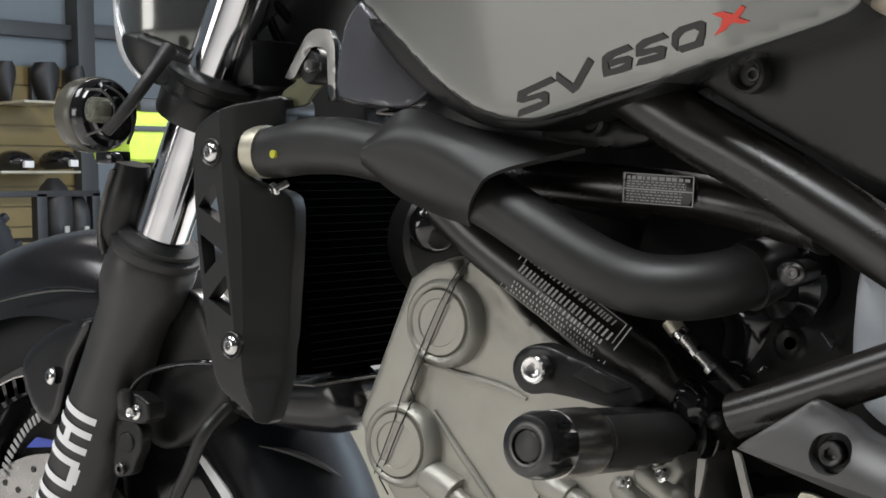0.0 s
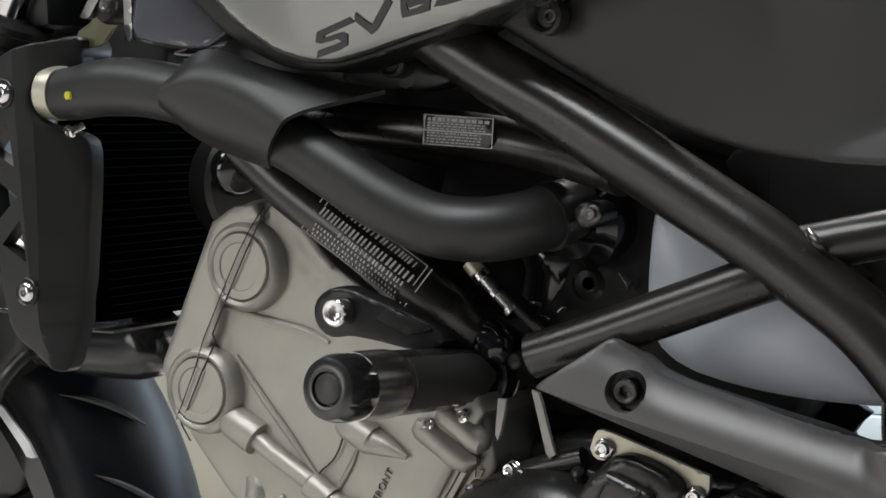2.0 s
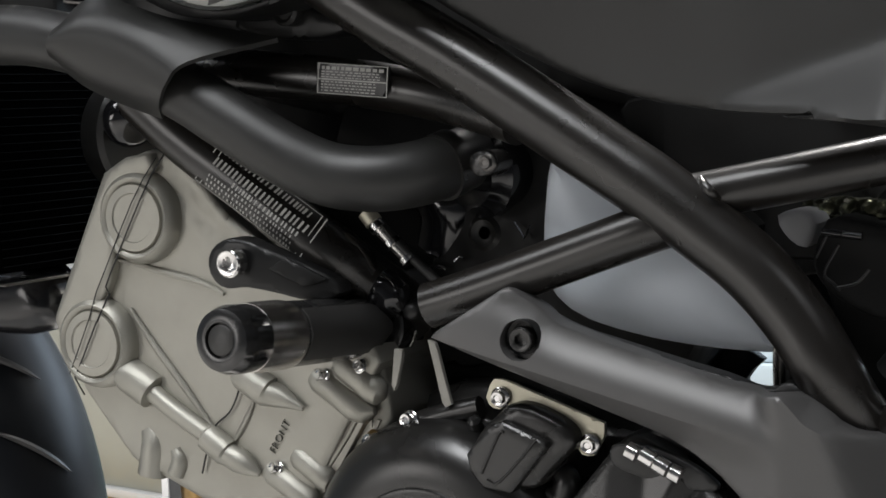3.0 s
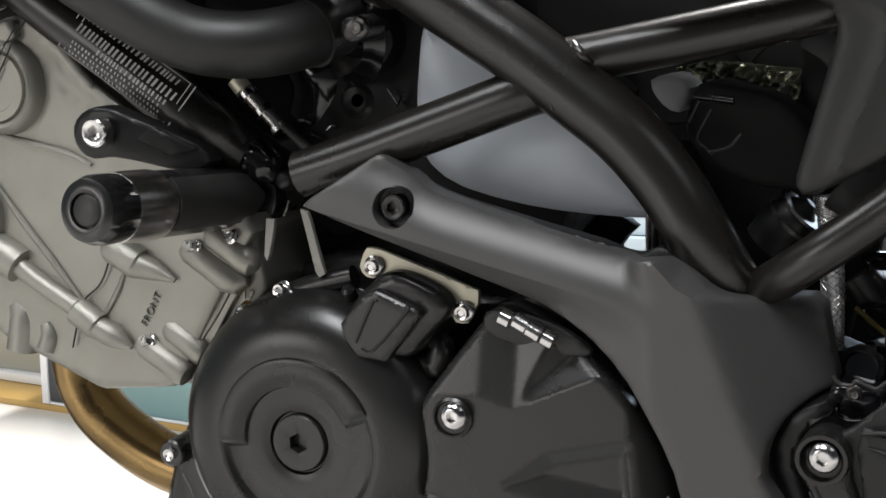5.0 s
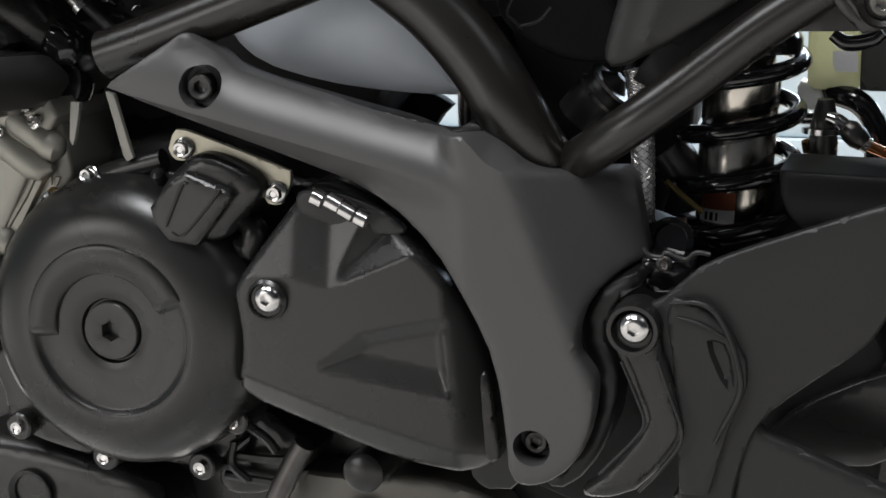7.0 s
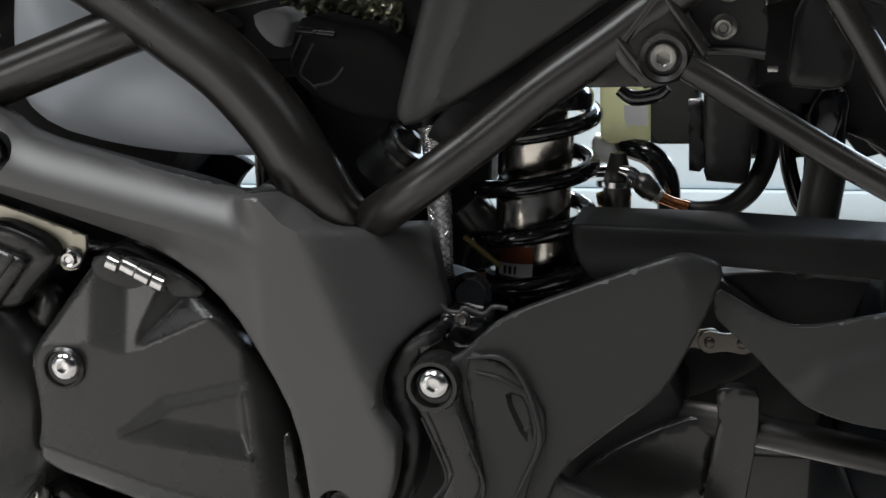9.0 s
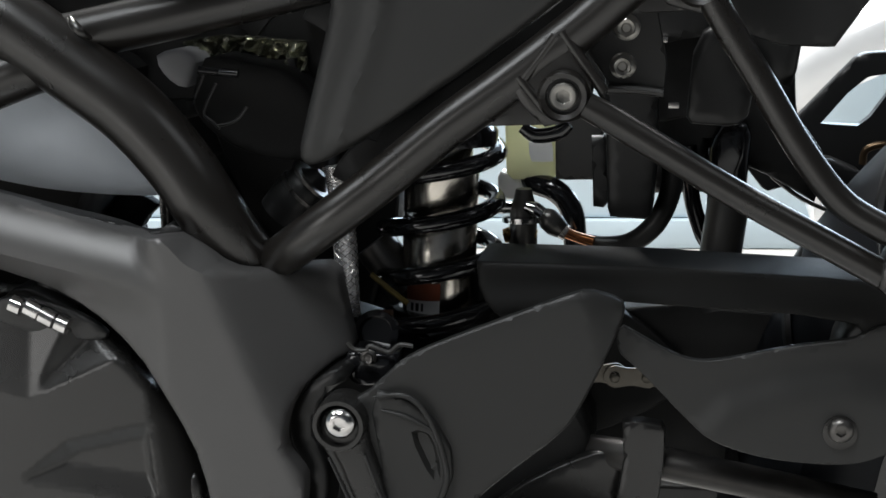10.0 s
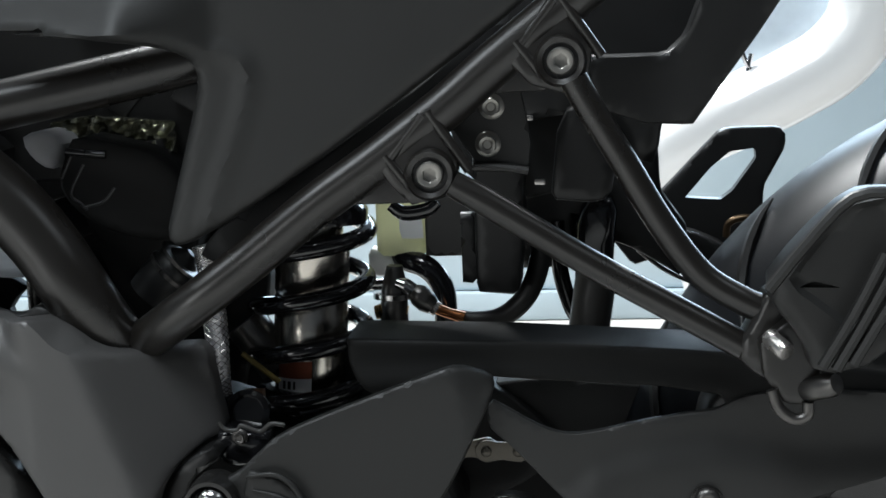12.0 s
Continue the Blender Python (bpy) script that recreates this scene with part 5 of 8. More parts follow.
part("barrel_flange", panel([(0.5202, 0.4716), (0.5409, 0.4615), (0.5486, 0.4648), (0.5158, 0.4118), (0.4996, 0.4068), (0.4921, 0.4217)], -0.1225, 0.03, 0.005, 0.002, 0), CAST, barrel)
for p, r in (([(0.5097, -0.124, 0.482), (0.5136, -0.124, 0.4799), (0.5266, -0.124, 0.4716), (0.538, -0.124, 0.4643), (0.5456, -0.124, 0.4622), (0.551, -0.124, 0.4632)], 0.0080), ([(0.5252, -0.122, 0.4907), (0.5298, -0.122, 0.4883), (0.5412, -0.122, 0.4809), (0.5494, -0.122, 0.4755), (0.5539, -0.122, 0.4731), (0.5569, -0.122, 0.4719)], 0.0084), ([(0.4752, -0.124, 0.423), (0.4792, -0.124, 0.4206), (0.4927, -0.124, 0.4128), (0.5037, -0.124, 0.4062), (0.5069, -0.124, 0.4044), (0.5092, -0.124, 0.4033)], 0.0080), ([(0.4938, -0.122, 0.4332), (0.4978, -0.122, 0.4308), (0.5079, -0.122, 0.4241), (0.5157, -0.122, 0.4193), (0.5188, -0.122, 0.4175), (0.5211, -0.122, 0.4164)], 0.0078)):
    part("stud_pillar", tube(p, [r * 0.7, r, r, r * 1.06, r * 0.9, r * 0.3], 20, 1, smooth=False), CAST, barrel)
for p in ([(0.5278, -0.1220, 0.4757), (0.5172, -0.1220, 0.4585), (0.5043, -0.1220, 0.4391), (0.4977, -0.1220, 0.4268)], [(0.5402, -0.1220, 0.4631), (0.5298, -0.1220, 0.4458), (0.5172, -0.1220, 0.4281), (0.5107, -0.1220, 0.4174)]):
    part("casting_rib", tube(p, 0.0022, 8, 4), CAST, barrel)
part("joint_line", tube([(0.5444, -0.1235, 0.4735), (0.5307, -0.1235, 0.4578), (0.5147, -0.1235, 0.4350), (0.5068, -0.1235, 0.4209)], 0.0009, 8, 4), INK, barrel)
bolt((0.5165, -0.131, 0.4836), 0.0052, barrel, "flange", axis=(-0.5, -1, 0.35))
bolt((0.4816, -0.131, 0.4251), 0.0052, barrel, "flange", axis=(-0.5, -1, 0.35))
bolt((0.5435, -0.1320, 0.4918), 0.0045, barrel, "flange", axis=(-0.3, -1, 0.5))


def writing(text, at, size, turn_deg, material, parent, depth=0.0006):
    cu = bpy.data.curves.new("writing", "FONT")
    cu.body, cu.size, cu.extrude, cu.align_x, cu.align_y = text, size, depth, "CENTER", "CENTER"
    cu.offset = -0.00024
    ob = new("writing", cu)
    me = bpy.data.meshes.new_from_object(ob.evaluated_get(bpy.context.evaluated_depsgraph_get()))
    bpy.data.objects.remove(ob)
    bm = bmesh.new()
    bm.from_mesh(me)
    bpy.data.meshes.remove(me)
    m = Matrix.Translation(at) @ Matrix.Rotation(radians(-turn_deg), 4, "Y") @ Matrix.Rotation(radians(90), 4, "X")
    bmesh.ops.transform(bm, matrix=m, verts=bm.verts)
    return part("raised_letters", bm, material, parent)


writing("FRONT", (0.4859, -0.1268, 0.4434), 0.0072, 60, ALLOYMID, head)
writing("17", (0.5483, -0.1193, 0.4544), 0.0085, -4, ALLOYMID, barrel)
bolt((0.5737, -0.1300, 0.4605), 0.0058, barrel, "flange", axis=(-0.2, -1, 0.1))
bolt((0.5475, -0.1300, 0.4468), 0.0062, barrel, "flange", axis=(-0.5, -1, 0.5))
part("copper_washer", turned((0.5456, -0.1220, 0.4441), (-0.5, -1, 0.5), [(0.005, -0.002), (0.0078, -0.002), (0.0078, 0.0), (0.005, 0.0)], 20), GOLD, barrel)

# exhaust header
part("exhaust_header", tube([(0.3698, -0.05, 0.4182), (0.374, -0.05, 0.3993), (0.3748, -0.05, 0.385), (0.3784, -0.05, 0.3697), (0.3904, -0.05, 0.3514), (0.4133, -0.05, 0.3349), (0.4392, -0.05, 0.3229), (0.471, -0.05, 0.3149)], [0.0188] * 8, 28, 6), GOLD, bike, "heat-tinted steel exhaust header pipe")

# black stand-ins for the unseen inner engine: rear cylinder, throttle bodies, wiring, so that gaps look into depth
part("crankcase", panel([(0.4933, 0.4056), (0.5322, 0.4511), (0.5877, 0.4816), (0.6604, 0.4514), (0.7635, 0.4541), (0.8058, 0.4150), (0.8194, 0.3180), (0.7765, 0.2440), (0.5524, 0.2027), (0.4488, 0.2345), (0.4474, 0.3119)], -0.075, 0.15, 0.012, 0.01, 2), CASE, bike, "black engine crankcase")
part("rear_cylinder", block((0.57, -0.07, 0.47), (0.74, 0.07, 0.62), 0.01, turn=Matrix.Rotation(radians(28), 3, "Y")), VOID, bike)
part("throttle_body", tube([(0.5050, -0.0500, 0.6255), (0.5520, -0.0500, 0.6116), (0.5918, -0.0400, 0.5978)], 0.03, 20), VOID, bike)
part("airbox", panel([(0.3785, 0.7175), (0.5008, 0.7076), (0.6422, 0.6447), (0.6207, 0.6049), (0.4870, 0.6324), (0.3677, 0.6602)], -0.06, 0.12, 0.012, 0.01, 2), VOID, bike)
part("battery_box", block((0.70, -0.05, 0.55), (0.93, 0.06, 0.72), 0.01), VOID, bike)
cable = part("clutch_cable", tube([(0.5343, -0.1100, 0.5840), (0.5475, -0.1100, 0.5725), (0.5698, -0.1100, 0.5532), (0.5916, -0.1100, 0.5342)], 0.0032, 12, 5), RUBBER, bike, "clutch cable with steel adjuster")
part("cable_adjuster", tube([(0.5430, -0.1100, 0.5751), (0.5531, -0.1100, 0.5653), (0.5686, -0.1100, 0.5505)], [0.0042, 0.0044, 0.0036], 14, 3), SATIN, cable)
for px in ((0.5482, -0.1100, 0.5699), (0.5579, -0.1100, 0.5605), (0.5678, -0.1100, 0.5512)):
    part("adjuster_collar", turned(px, (0.6, 0, -0.7), [(0.004, -0.0022), (0.0056, -0.0018), (0.0056, 0.0018), (0.004, 0.0022)], 18), STEEL, cable)
part("adjuster_nut", turned((0.5430, -0.1100, 0.5751), (0.6, 0, -0.7), [(0.0062, -0.004, "h"), (0.0062, 0.004, "h")], 18), ZINC, cable)

# grey resin tank behind the frame
part("coolant_tank", panel([(0.6470, 0.6102), (0.6523, 0.6134), (0.6990, 0.5896), (0.7248, 0.5752), (0.7468, 0.5545), (0.7744, 0.5299), (0.7908, 0.5069), (0.7803, 0.5032), (0.7369, 0.5046), (0.6981, 0.5092), (0.6628, 0.5184), (0.6440, 0.5352), (0.6417, 0.5608)], -0.092, 0.06, 0.006, 0.012, 1, belly=0.012, belly_width=0.04), GREYBOX, bike, "grey resin coolant tank behind the frame")
# rear of the coolant tank, its shade put into a darker resin grey
part("coolant_tank_rear", panel([(0.7777, 0.577), (0.7845, 0.5812), (0.7937, 0.5812), (0.801, 0.576), (0.8004, 0.569), (0.7955, 0.5595), (0.7851, 0.5647)], -0.088, 0.03, 0.005, 0.004, 1), paint("shaded_resin", (0.4, 0.4, 0.41), 0.45), bike)

# frame cover: a half-round beam that runs into a broad turned body
L1A, L1B = (0.8271, 0.4759), (0.8598, 0.3913)
L2A, L2B = (0.6111, 0.5152), (0.8134, 0.4658)
SCOOP = height_of([(b, a) for a, b in [(0.7945, 0.4992), (0.7968, 0.4937), (0.8002, 0.4854), (0.8059, 0.4759), (0.8136, 0.4660), (0.8240, 0.4530)]])


def side_of(a, b, x, z):
    """Distance from the line a-b, positive above or to the right of it."""
    n = math.hypot(b[0] - a[0], b[1] - a[1])
    return ((b[0] - a[0]) * (z - a[1]) - (b[1] - a[1]) * (x - a[0])) / n


RIDGE = 0.0268
CREST = height_of([(0.7990, 0.4990), (0.8023, 0.4958), (0.8066, 0.4924), (0.8152, 0.4830), (0.8251, 0.4781), (0.8473, 0.4739), (0.8678, 0.4684), (0.8800, 0.4620), (0.8905, 0.4451)])


def cover_y(x, z):
    above = side_of(L2A, L2B, x, z)
    beyond = side_of(L1A, L1B, x, z)
    u = np.clip(above / RIDGE, 0, 1.2)
    rise = -0.020 * np.clip(u, 0, 1.0) ** 2 - 1.2 * np.clip(above - RIDGE, 0, 0.004)
    run = np.clip((SCOOP(z) - x) / 0.011, 0, 1)
    run = run * run * (3 - 2 * run)
    upper = np.clip(1 + above / 0.006, 0, 1)
    fade = np.clip((L2B[0] - 0.012 - x) / 0.06, 0, 1)
    under = 1.1 * np.clip(-above, 0, 0.014) * fade
    tip = np.clip((x - 0.645) / 0.05, 0, 1)
    y = -0.1655 - run * upper * rise * (0.35 + 0.65 * tip * tip * (3 - 2 * tip)) + under
    y = y + 1.5 * np.clip(z - CREST(x), 0, 0.010) * np.clip((x - 0.801) / 0.006, 0, 1)
    soft = np.clip(beyond + 0.003, 0, 1)
    return y + np.minimum(1.25 * np.where(soft < 0.006, soft ** 2 / 0.012, soft - 0.003), 0.05)


def ring_line(spot, r, n=28):
    return [(spot[0] + r * math.cos(2 * math.pi * k / n), spot[2] + r * math.sin(2 * math.pi * k / n)) for k in range(n)]


CUPS = ((0.6631, -0.1660, 0.5163), (0.8369, -0.1600, 0.3392))
CUP_R = (0.0109, 0.0096)
COVER_LINE = [(0.6097, 0.5145), (0.6126, 0.5182), (0.6230, 0.5246), (0.6469, 0.5407), (0.6503, 0.5429), (0.6542, 0.5421), (0.6712, 0.5308), (0.6768, 0.5252), (0.6881, 0.5209), (0.7068, 0.5155), (0.7374, 0.5072), (0.7746, 0.4978), (0.7924, 0.4944), (0.8008, 0.4965), (0.8108, 0.4953), (0.8221, 0.4892), (0.8319, 0.4798), (0.8445, 0.4755), (0.8718, 0.4728), (0.8777, 0.4677), (0.8806, 0.4569), (0.8829, 0.4422), (0.8870, 0.4299), (0.8764, 0.4259), (0.8651, 0.4172), (0.8594, 0.4052), (0.8588, 0.3906), (0.8648, 0.3823), (0.8696, 0.3741), (0.8668, 0.3503), (0.8587, 0.3317), (0.8411, 0.3184), (0.8249, 0.3192), (0.8234, 0.3463), (0.8183, 0.3817), (0.8055, 0.4102), (0.7868, 0.4382), (0.7635, 0.4573), (0.7337, 0.4704)]
frame_cover = part("frame_cover", panel(COVER_LINE, cover_y, 0.014, 0.004, 0.0025, 1, holes=[ring_line(c, r) for c, r in zip(CUPS, CUP_R)], lines=[(L2A, L2B), (L1A, L1B), [(0.8023, 0.4958), (0.8066, 0.4924), (0.8152, 0.4830), (0.8251, 0.4781), (0.8473, 0.4739), (0.8678, 0.4684)]]), COVER, bike, "dark grey moulded frame side cover", angle=40)
# the cover's shaded upper facet, put in as a black sheet
part("cover_dark_facet", panel([(0.6439, 0.5379), (0.6623, 0.5325), (0.6803, 0.5217), (0.7124, 0.5136), (0.7434, 0.5058), (0.7706, 0.4998), (0.7838, 0.4943), (0.794, 0.495), (0.8004, 0.5), (0.8098, 0.496), (0.8155, 0.4836), (0.7969, 0.4794), (0.7433, 0.4887), (0.68, 0.5028), (0.6536, 0.5152)], -0.142, 0.012, 0.0035, 0.002, 2), BLACK, frame_cover)
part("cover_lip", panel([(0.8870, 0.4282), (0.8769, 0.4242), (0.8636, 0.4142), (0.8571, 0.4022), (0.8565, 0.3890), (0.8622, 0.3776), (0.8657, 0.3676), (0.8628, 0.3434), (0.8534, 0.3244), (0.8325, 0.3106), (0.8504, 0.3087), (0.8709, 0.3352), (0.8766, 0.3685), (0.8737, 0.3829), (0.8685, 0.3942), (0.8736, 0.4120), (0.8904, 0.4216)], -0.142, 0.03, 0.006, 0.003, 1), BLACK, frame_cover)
# black band laid into the shaded gap between frame cover and sprocket cover
part("arch_gap_black", panel([(0.7248, 0.4703), (0.7559, 0.4625), (0.7863, 0.4446), (0.8086, 0.4174), (0.8202, 0.3788), (0.8243, 0.3360), (0.8239, 0.3013), (0.7927, 0.2980), (0.7918, 0.3330), (0.7846, 0.3669), (0.7697, 0.3982), (0.7485, 0.4230), (0.7301, 0.4403), (0.7147, 0.4548)], -0.128, 0.01, 0.006, 0.002, 1), INK, frame_cover)
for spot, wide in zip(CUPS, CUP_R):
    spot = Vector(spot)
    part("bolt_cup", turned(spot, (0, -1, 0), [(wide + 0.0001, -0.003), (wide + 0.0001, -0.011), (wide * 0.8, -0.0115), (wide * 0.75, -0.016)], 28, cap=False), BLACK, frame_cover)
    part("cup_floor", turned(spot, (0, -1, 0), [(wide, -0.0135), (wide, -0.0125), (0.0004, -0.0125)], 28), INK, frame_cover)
    bolt(spot + Vector((0, 0.0035, 0)), wide * 0.62, frame_cover, "socket", CASE)

# generator cover
HEX = Vector((0.5943, -0.1500, 0.3784))
gen = part("generator_cover", turned(HEX, (0, -1, 0), [(0.085, -0.055), (0.0845, -0.034), (0.0835, -0.022), (0.081, -0.0145), (0.0765, -0.008), (0.071, -0.0034), (0.065, -0.0006), (0.058, 0.0012), (0.0515, 0.0018), (0.0482, 0.0017), (0.0474, 0.0013), (0.0462, -0.0001),
                                                      (0.044, -0.0006), (0.035, -0.0006), (0.0245, -0.0007), (0.0212, -0.0012), (0.0186, -0.0018), (0.0176, -0.0044), (0.0169, -0.0044), (0.0164, -0.0012), (0.0157, -0.0005),
                                                      (0.0064, -0.0004), (0.006, -0.0006, "h"), (0.0056, -0.006, "h"), (0.001, -0.006)], 96), CASE, bike, "satin black round generator cover")
# raised field round the upper half of the cover
for a0, a1 in ((20, 188),):
    bm = bmesh.new()
    rings = []
    for k in range(49):
        a = radians(a0 + (a1 - a0) * k / 48)
        lift = min(1.0, min(k, 48 - k) / 2.0)
        d = Vector((math.cos(a), 0, math.sin(a)))
        rings.append([HEX + d * r + Vector((0, -y * lift + 0.0008 * (1 - lift), 0)) for r, y in ((0.0322, -0.004), (0.0326, -0.0002), (0.0331, 0.0020), (0.0340, 0.0028), (0.042, 0.0034), (0.0476, 0.0038), (0.0490, 0.0033), (0.0498, 0.0016), (0.052, -0.004))])
    vs = [[bm.verts.new(c) for c in r] for r in rings]
    for p, q in zip(vs, vs[1:]):
        for j in range(8):
            bm.faces.new((p[j], p[j + 1], q[j + 1], q[j]))
    bm.faces.new(vs[0])
    bm.faces.new(vs[-1])
    part("raised_field", bm, CASE, gen)
part("cover_flange", panel([(0.5123, 0.3851), (0.4924, 0.3559), (0.4895, 0.3452), (0.5018, 0.3287), (0.5020, 0.3076), (0.5205, 0.2971), (0.5619, 0.2892), (0.5845, 0.2924), (0.6245, 0.2892), (0.6464, 0.2985), (0.6579, 0.3200), (0.6639, 0.3372), (0.6567, 0.3696), (0.6590, 0.4215), (0.6465, 0.4462), (0.6268, 0.4642), (0.5847, 0.4654), (0.5474, 0.4507), (0.5232, 0.4263)], -0.118, 0.05, 0.008, 0.004, 2), CASE, gen)
for px in ((0.4942, -0.1300, 0.3556), (0.5156, -0.1300, 0.3082), (0.5717, -0.1300, 0.2949), (0.6331, -0.1300, 0.2949), (0.6549, -0.1300, 0.3241)):
    part("bolt_boss", turned(px, (0, -1, 0), [(0.0088, -0.03), (0.0082, -0.004), (0.0072, -0.003)], 20), CASE, gen)
    bolt(px, 0.0058, gen, "flange")
# lower case and its window, partly seen below
low = part("clutch_side_case", panel([(0.4470, 0.2963), (0.5172, 0.2921), (0.5619, 0.2822), (0.5876, 0.2778), (0.6048, 0.2620), (0.6012, 0.2081), (0.4224, 0.1854)], -0.112, 0.1, 0.01, 0.01, 2), CASE, bike, "black lower crankcase")
part("case_port", turned((0.5119, -0.1140, 0.2617), (0, -1, 0), [(0.012, -0.004), (0.0145, 0.0), (0.0145, 0.002), (0.0115, 0.0), (0.011, -0.003)], 28), INK, low)
part("case_rib_block", panel([(0.6496, 0.3317), (0.6666, 0.3213), (0.6833, 0.3094), (0.6969, 0.3039), (0.6822, 0.2855), (0.6641, 0.2726), (0.6318, 0.2692), (0.6331, 0.2909), (0.6550, 0.2999)], -0.105, 0.05, 0.007, 0.004, 1), CASE, bike)
for p in ([(0.6531, -0.1150, 0.3202), (0.6683, -0.1150, 0.3114), (0.6749, -0.1150, 0.3036)], [(0.6489, -0.1150, 0.3079), (0.6464, -0.1150, 0.2941), (0.6564, -0.1150, 0.2848)], [(0.6345, -0.1120, 0.2987), (0.6628, -0.1120, 0.2973), (0.6837, -0.1120, 0.2983)], [(0.6409, -0.1120, 0.2855), (0.6585, -0.1120, 0.2839), (0.6830, -0.1120, 0.2829)]):
    part("case_web", tube(p, 0.0028, 8, 3), CASE, low)
part("side_stand_tube", tube([(0.6945, -0.1200, 0.3123), (0.6853, -0.1200, 0.2964), (0.6758, -0.1200, 0.2778), (0.6680, -0.1200, 0.2605)], 0.0065, 16, 3), DARKSTEEL, bike, "dark grey side stand spring rod")
part("shift_shaft", turned((0.7315, -0.1300, 0.3015), (0, -1, 0), [(0.012, -0.03), (0.0115, -0.002), (0.009, 0.0)], 22), CASE, bike)
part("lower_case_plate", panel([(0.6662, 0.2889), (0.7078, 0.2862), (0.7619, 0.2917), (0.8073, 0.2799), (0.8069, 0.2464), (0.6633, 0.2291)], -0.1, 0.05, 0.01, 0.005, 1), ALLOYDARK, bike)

# ignition pickup cover, bracket plate and case top
plate_z = part("sensor_plate", panel([(0.6271, 0.4779), (0.6294, 0.4849), (0.6320, 0.4888), (0.6382, 0.4888), (0.6686, 0.4788), (0.6985, 0.4686), (0.6976, 0.4606), (0.6918, 0.4503), (0.6851, 0.4493), (0.6819, 0.4541), (0.6779, 0.4631), (0.6638, 0.4729), (0.6520, 0.4760), (0.6425, 0.4749), (0.6351, 0.4714), (0.6296, 0.4723)], -0.132, 0.003, 0.004, 0.0008, 0), ZINC, bike, "zinc-plated steel bracket plate")
bolt((0.6372, -0.1390, 0.4790), 0.0058, plate_z, "flange")
bolt((0.6903, -0.1390, 0.4570), 0.0058, plate_z, "flange")
pick = part("sensor_cover", panel([(0.6213, 0.4491), (0.6288, 0.4622), (0.6377, 0.4702), (0.6475, 0.4785), (0.6615, 0.4774), (0.6802, 0.4689), (0.6859, 0.4616), (0.6837, 0.4538), (0.6721, 0.4431), (0.6617, 0.4299), (0.6413, 0.4315), (0.6241, 0.4335)], lambda x, z: -0.144 + 0.5 * np.clip(z - 0.515, 0, 1) + 0.5 * np.clip(x - 0.70, 0, 1), 0.04, 0.004, 0.006, 1), CASE, bike, "black moulded sensor cover")
face_y = lambda x, z: -0.151 + 0.0 * x
part("cover_step", panel([(0.6232, 0.4493), (0.6369, 0.4657), (0.6455, 0.4693), (0.6698, 0.4600), (0.6724, 0.4574), (0.6501, 0.4292), (0.6331, 0.4311), (0.6253, 0.4403)], face_y, 0.014, 0.003, 0.0035, 0), CASE, pick, angle=26)
for p in ([(0.6334, -0.1515, 0.4400), (0.6441, -0.1515, 0.4622), (0.6472, -0.1515, 0.4636)], [(0.6367, -0.1515, 0.4365), (0.6441, -0.1515, 0.4361), (0.6651, -0.1515, 0.4595), (0.6638, -0.1515, 0.4615)]):
    part("cover_rib", tube(p, 0.0008, 8, 3), CASE, pick)
part("case_top_edge", tube([(0.5300, -0.1180, 0.4264), (0.5576, -0.1180, 0.4467), (0.5841, -0.1180, 0.4598), (0.6168, -0.1180, 0.4697)], [0.006, 0.007, 0.007, 0.006], 14, 4), CASE, bike)
part("lead_guide", tube([(0.6677, -0.1250, 0.4391), (0.6726, -0.1250, 0.4331), (0.6689, -0.1250, 0.4233), (0.6604, -0.1250, 0.4258)], [0.006, 0.008, 0.008, 0.005], 14, 4), CASE, bike)
part("case_nub", turned((0.6185, -0.1300, 0.4640), (0, -0.6, 0.8), [(0.0045, -0.01), (0.004, 0.0), (0.002, 0.002)], 14), CASE, bike)

# sprocket cover
SPU = [(0.6686, 0.4135), (0.6749, 0.4142), (0.7053, 0.4169), (0.7259, 0.4115), (0.7452, 0.4199), (0.7761, 0.4341), (0.7942, 0.4432)]
SPB = [(0.6658, 0.3637), (0.6843, 0.3582), (0.7342, 0.3427), (0.7924, 0.3285), (0.8069, 0.3241)]
SPR = [(0.7852, 0.4398), (0.7869, 0.4076), (0.7897, 0.3720), (0.7924, 0.3285)]
spu, spb = height_of(SPU), height_of(SPB)
TRI = [(0.715, 0.3672), (0.7437, 0.3894), (0.7912, 0.3572), (0.79, 0.4007)]
SPX = height_of([(b, a) for a, b in [(0.7289, 0.4111), (0.7326, 0.4249), (0.7433, 0.4462)]])
spr = height_of([(b, a) for a, b in SPR])


def sprocket_y(x, z):
    above = np.clip(z - spu(x), 0, 0.06)
    y = -0.154 + 0.24 * above + 0.35 * np.minimum(np.clip(x - SPX(z), 0, 0.04), above)
    top, low = side_of(*TRI[0:2], x, z), side_of(*TRI[0:1], TRI[2], x, z)
    y = y + np.clip(np.minimum(np.minimum(-0.6 * top, -0.6 * side_of(TRI[1], TRI[3], x, z)), np.minimum(0.35 * low, 0.8 * (spr(z) + 0.001 - x))), 0, 0.0045)
    y = y + 0.6 * np.clip(spb(x) - z, 0, 0.03)
    return y + 0.9 * np.clip(x - spr(z), 0, 0.03)


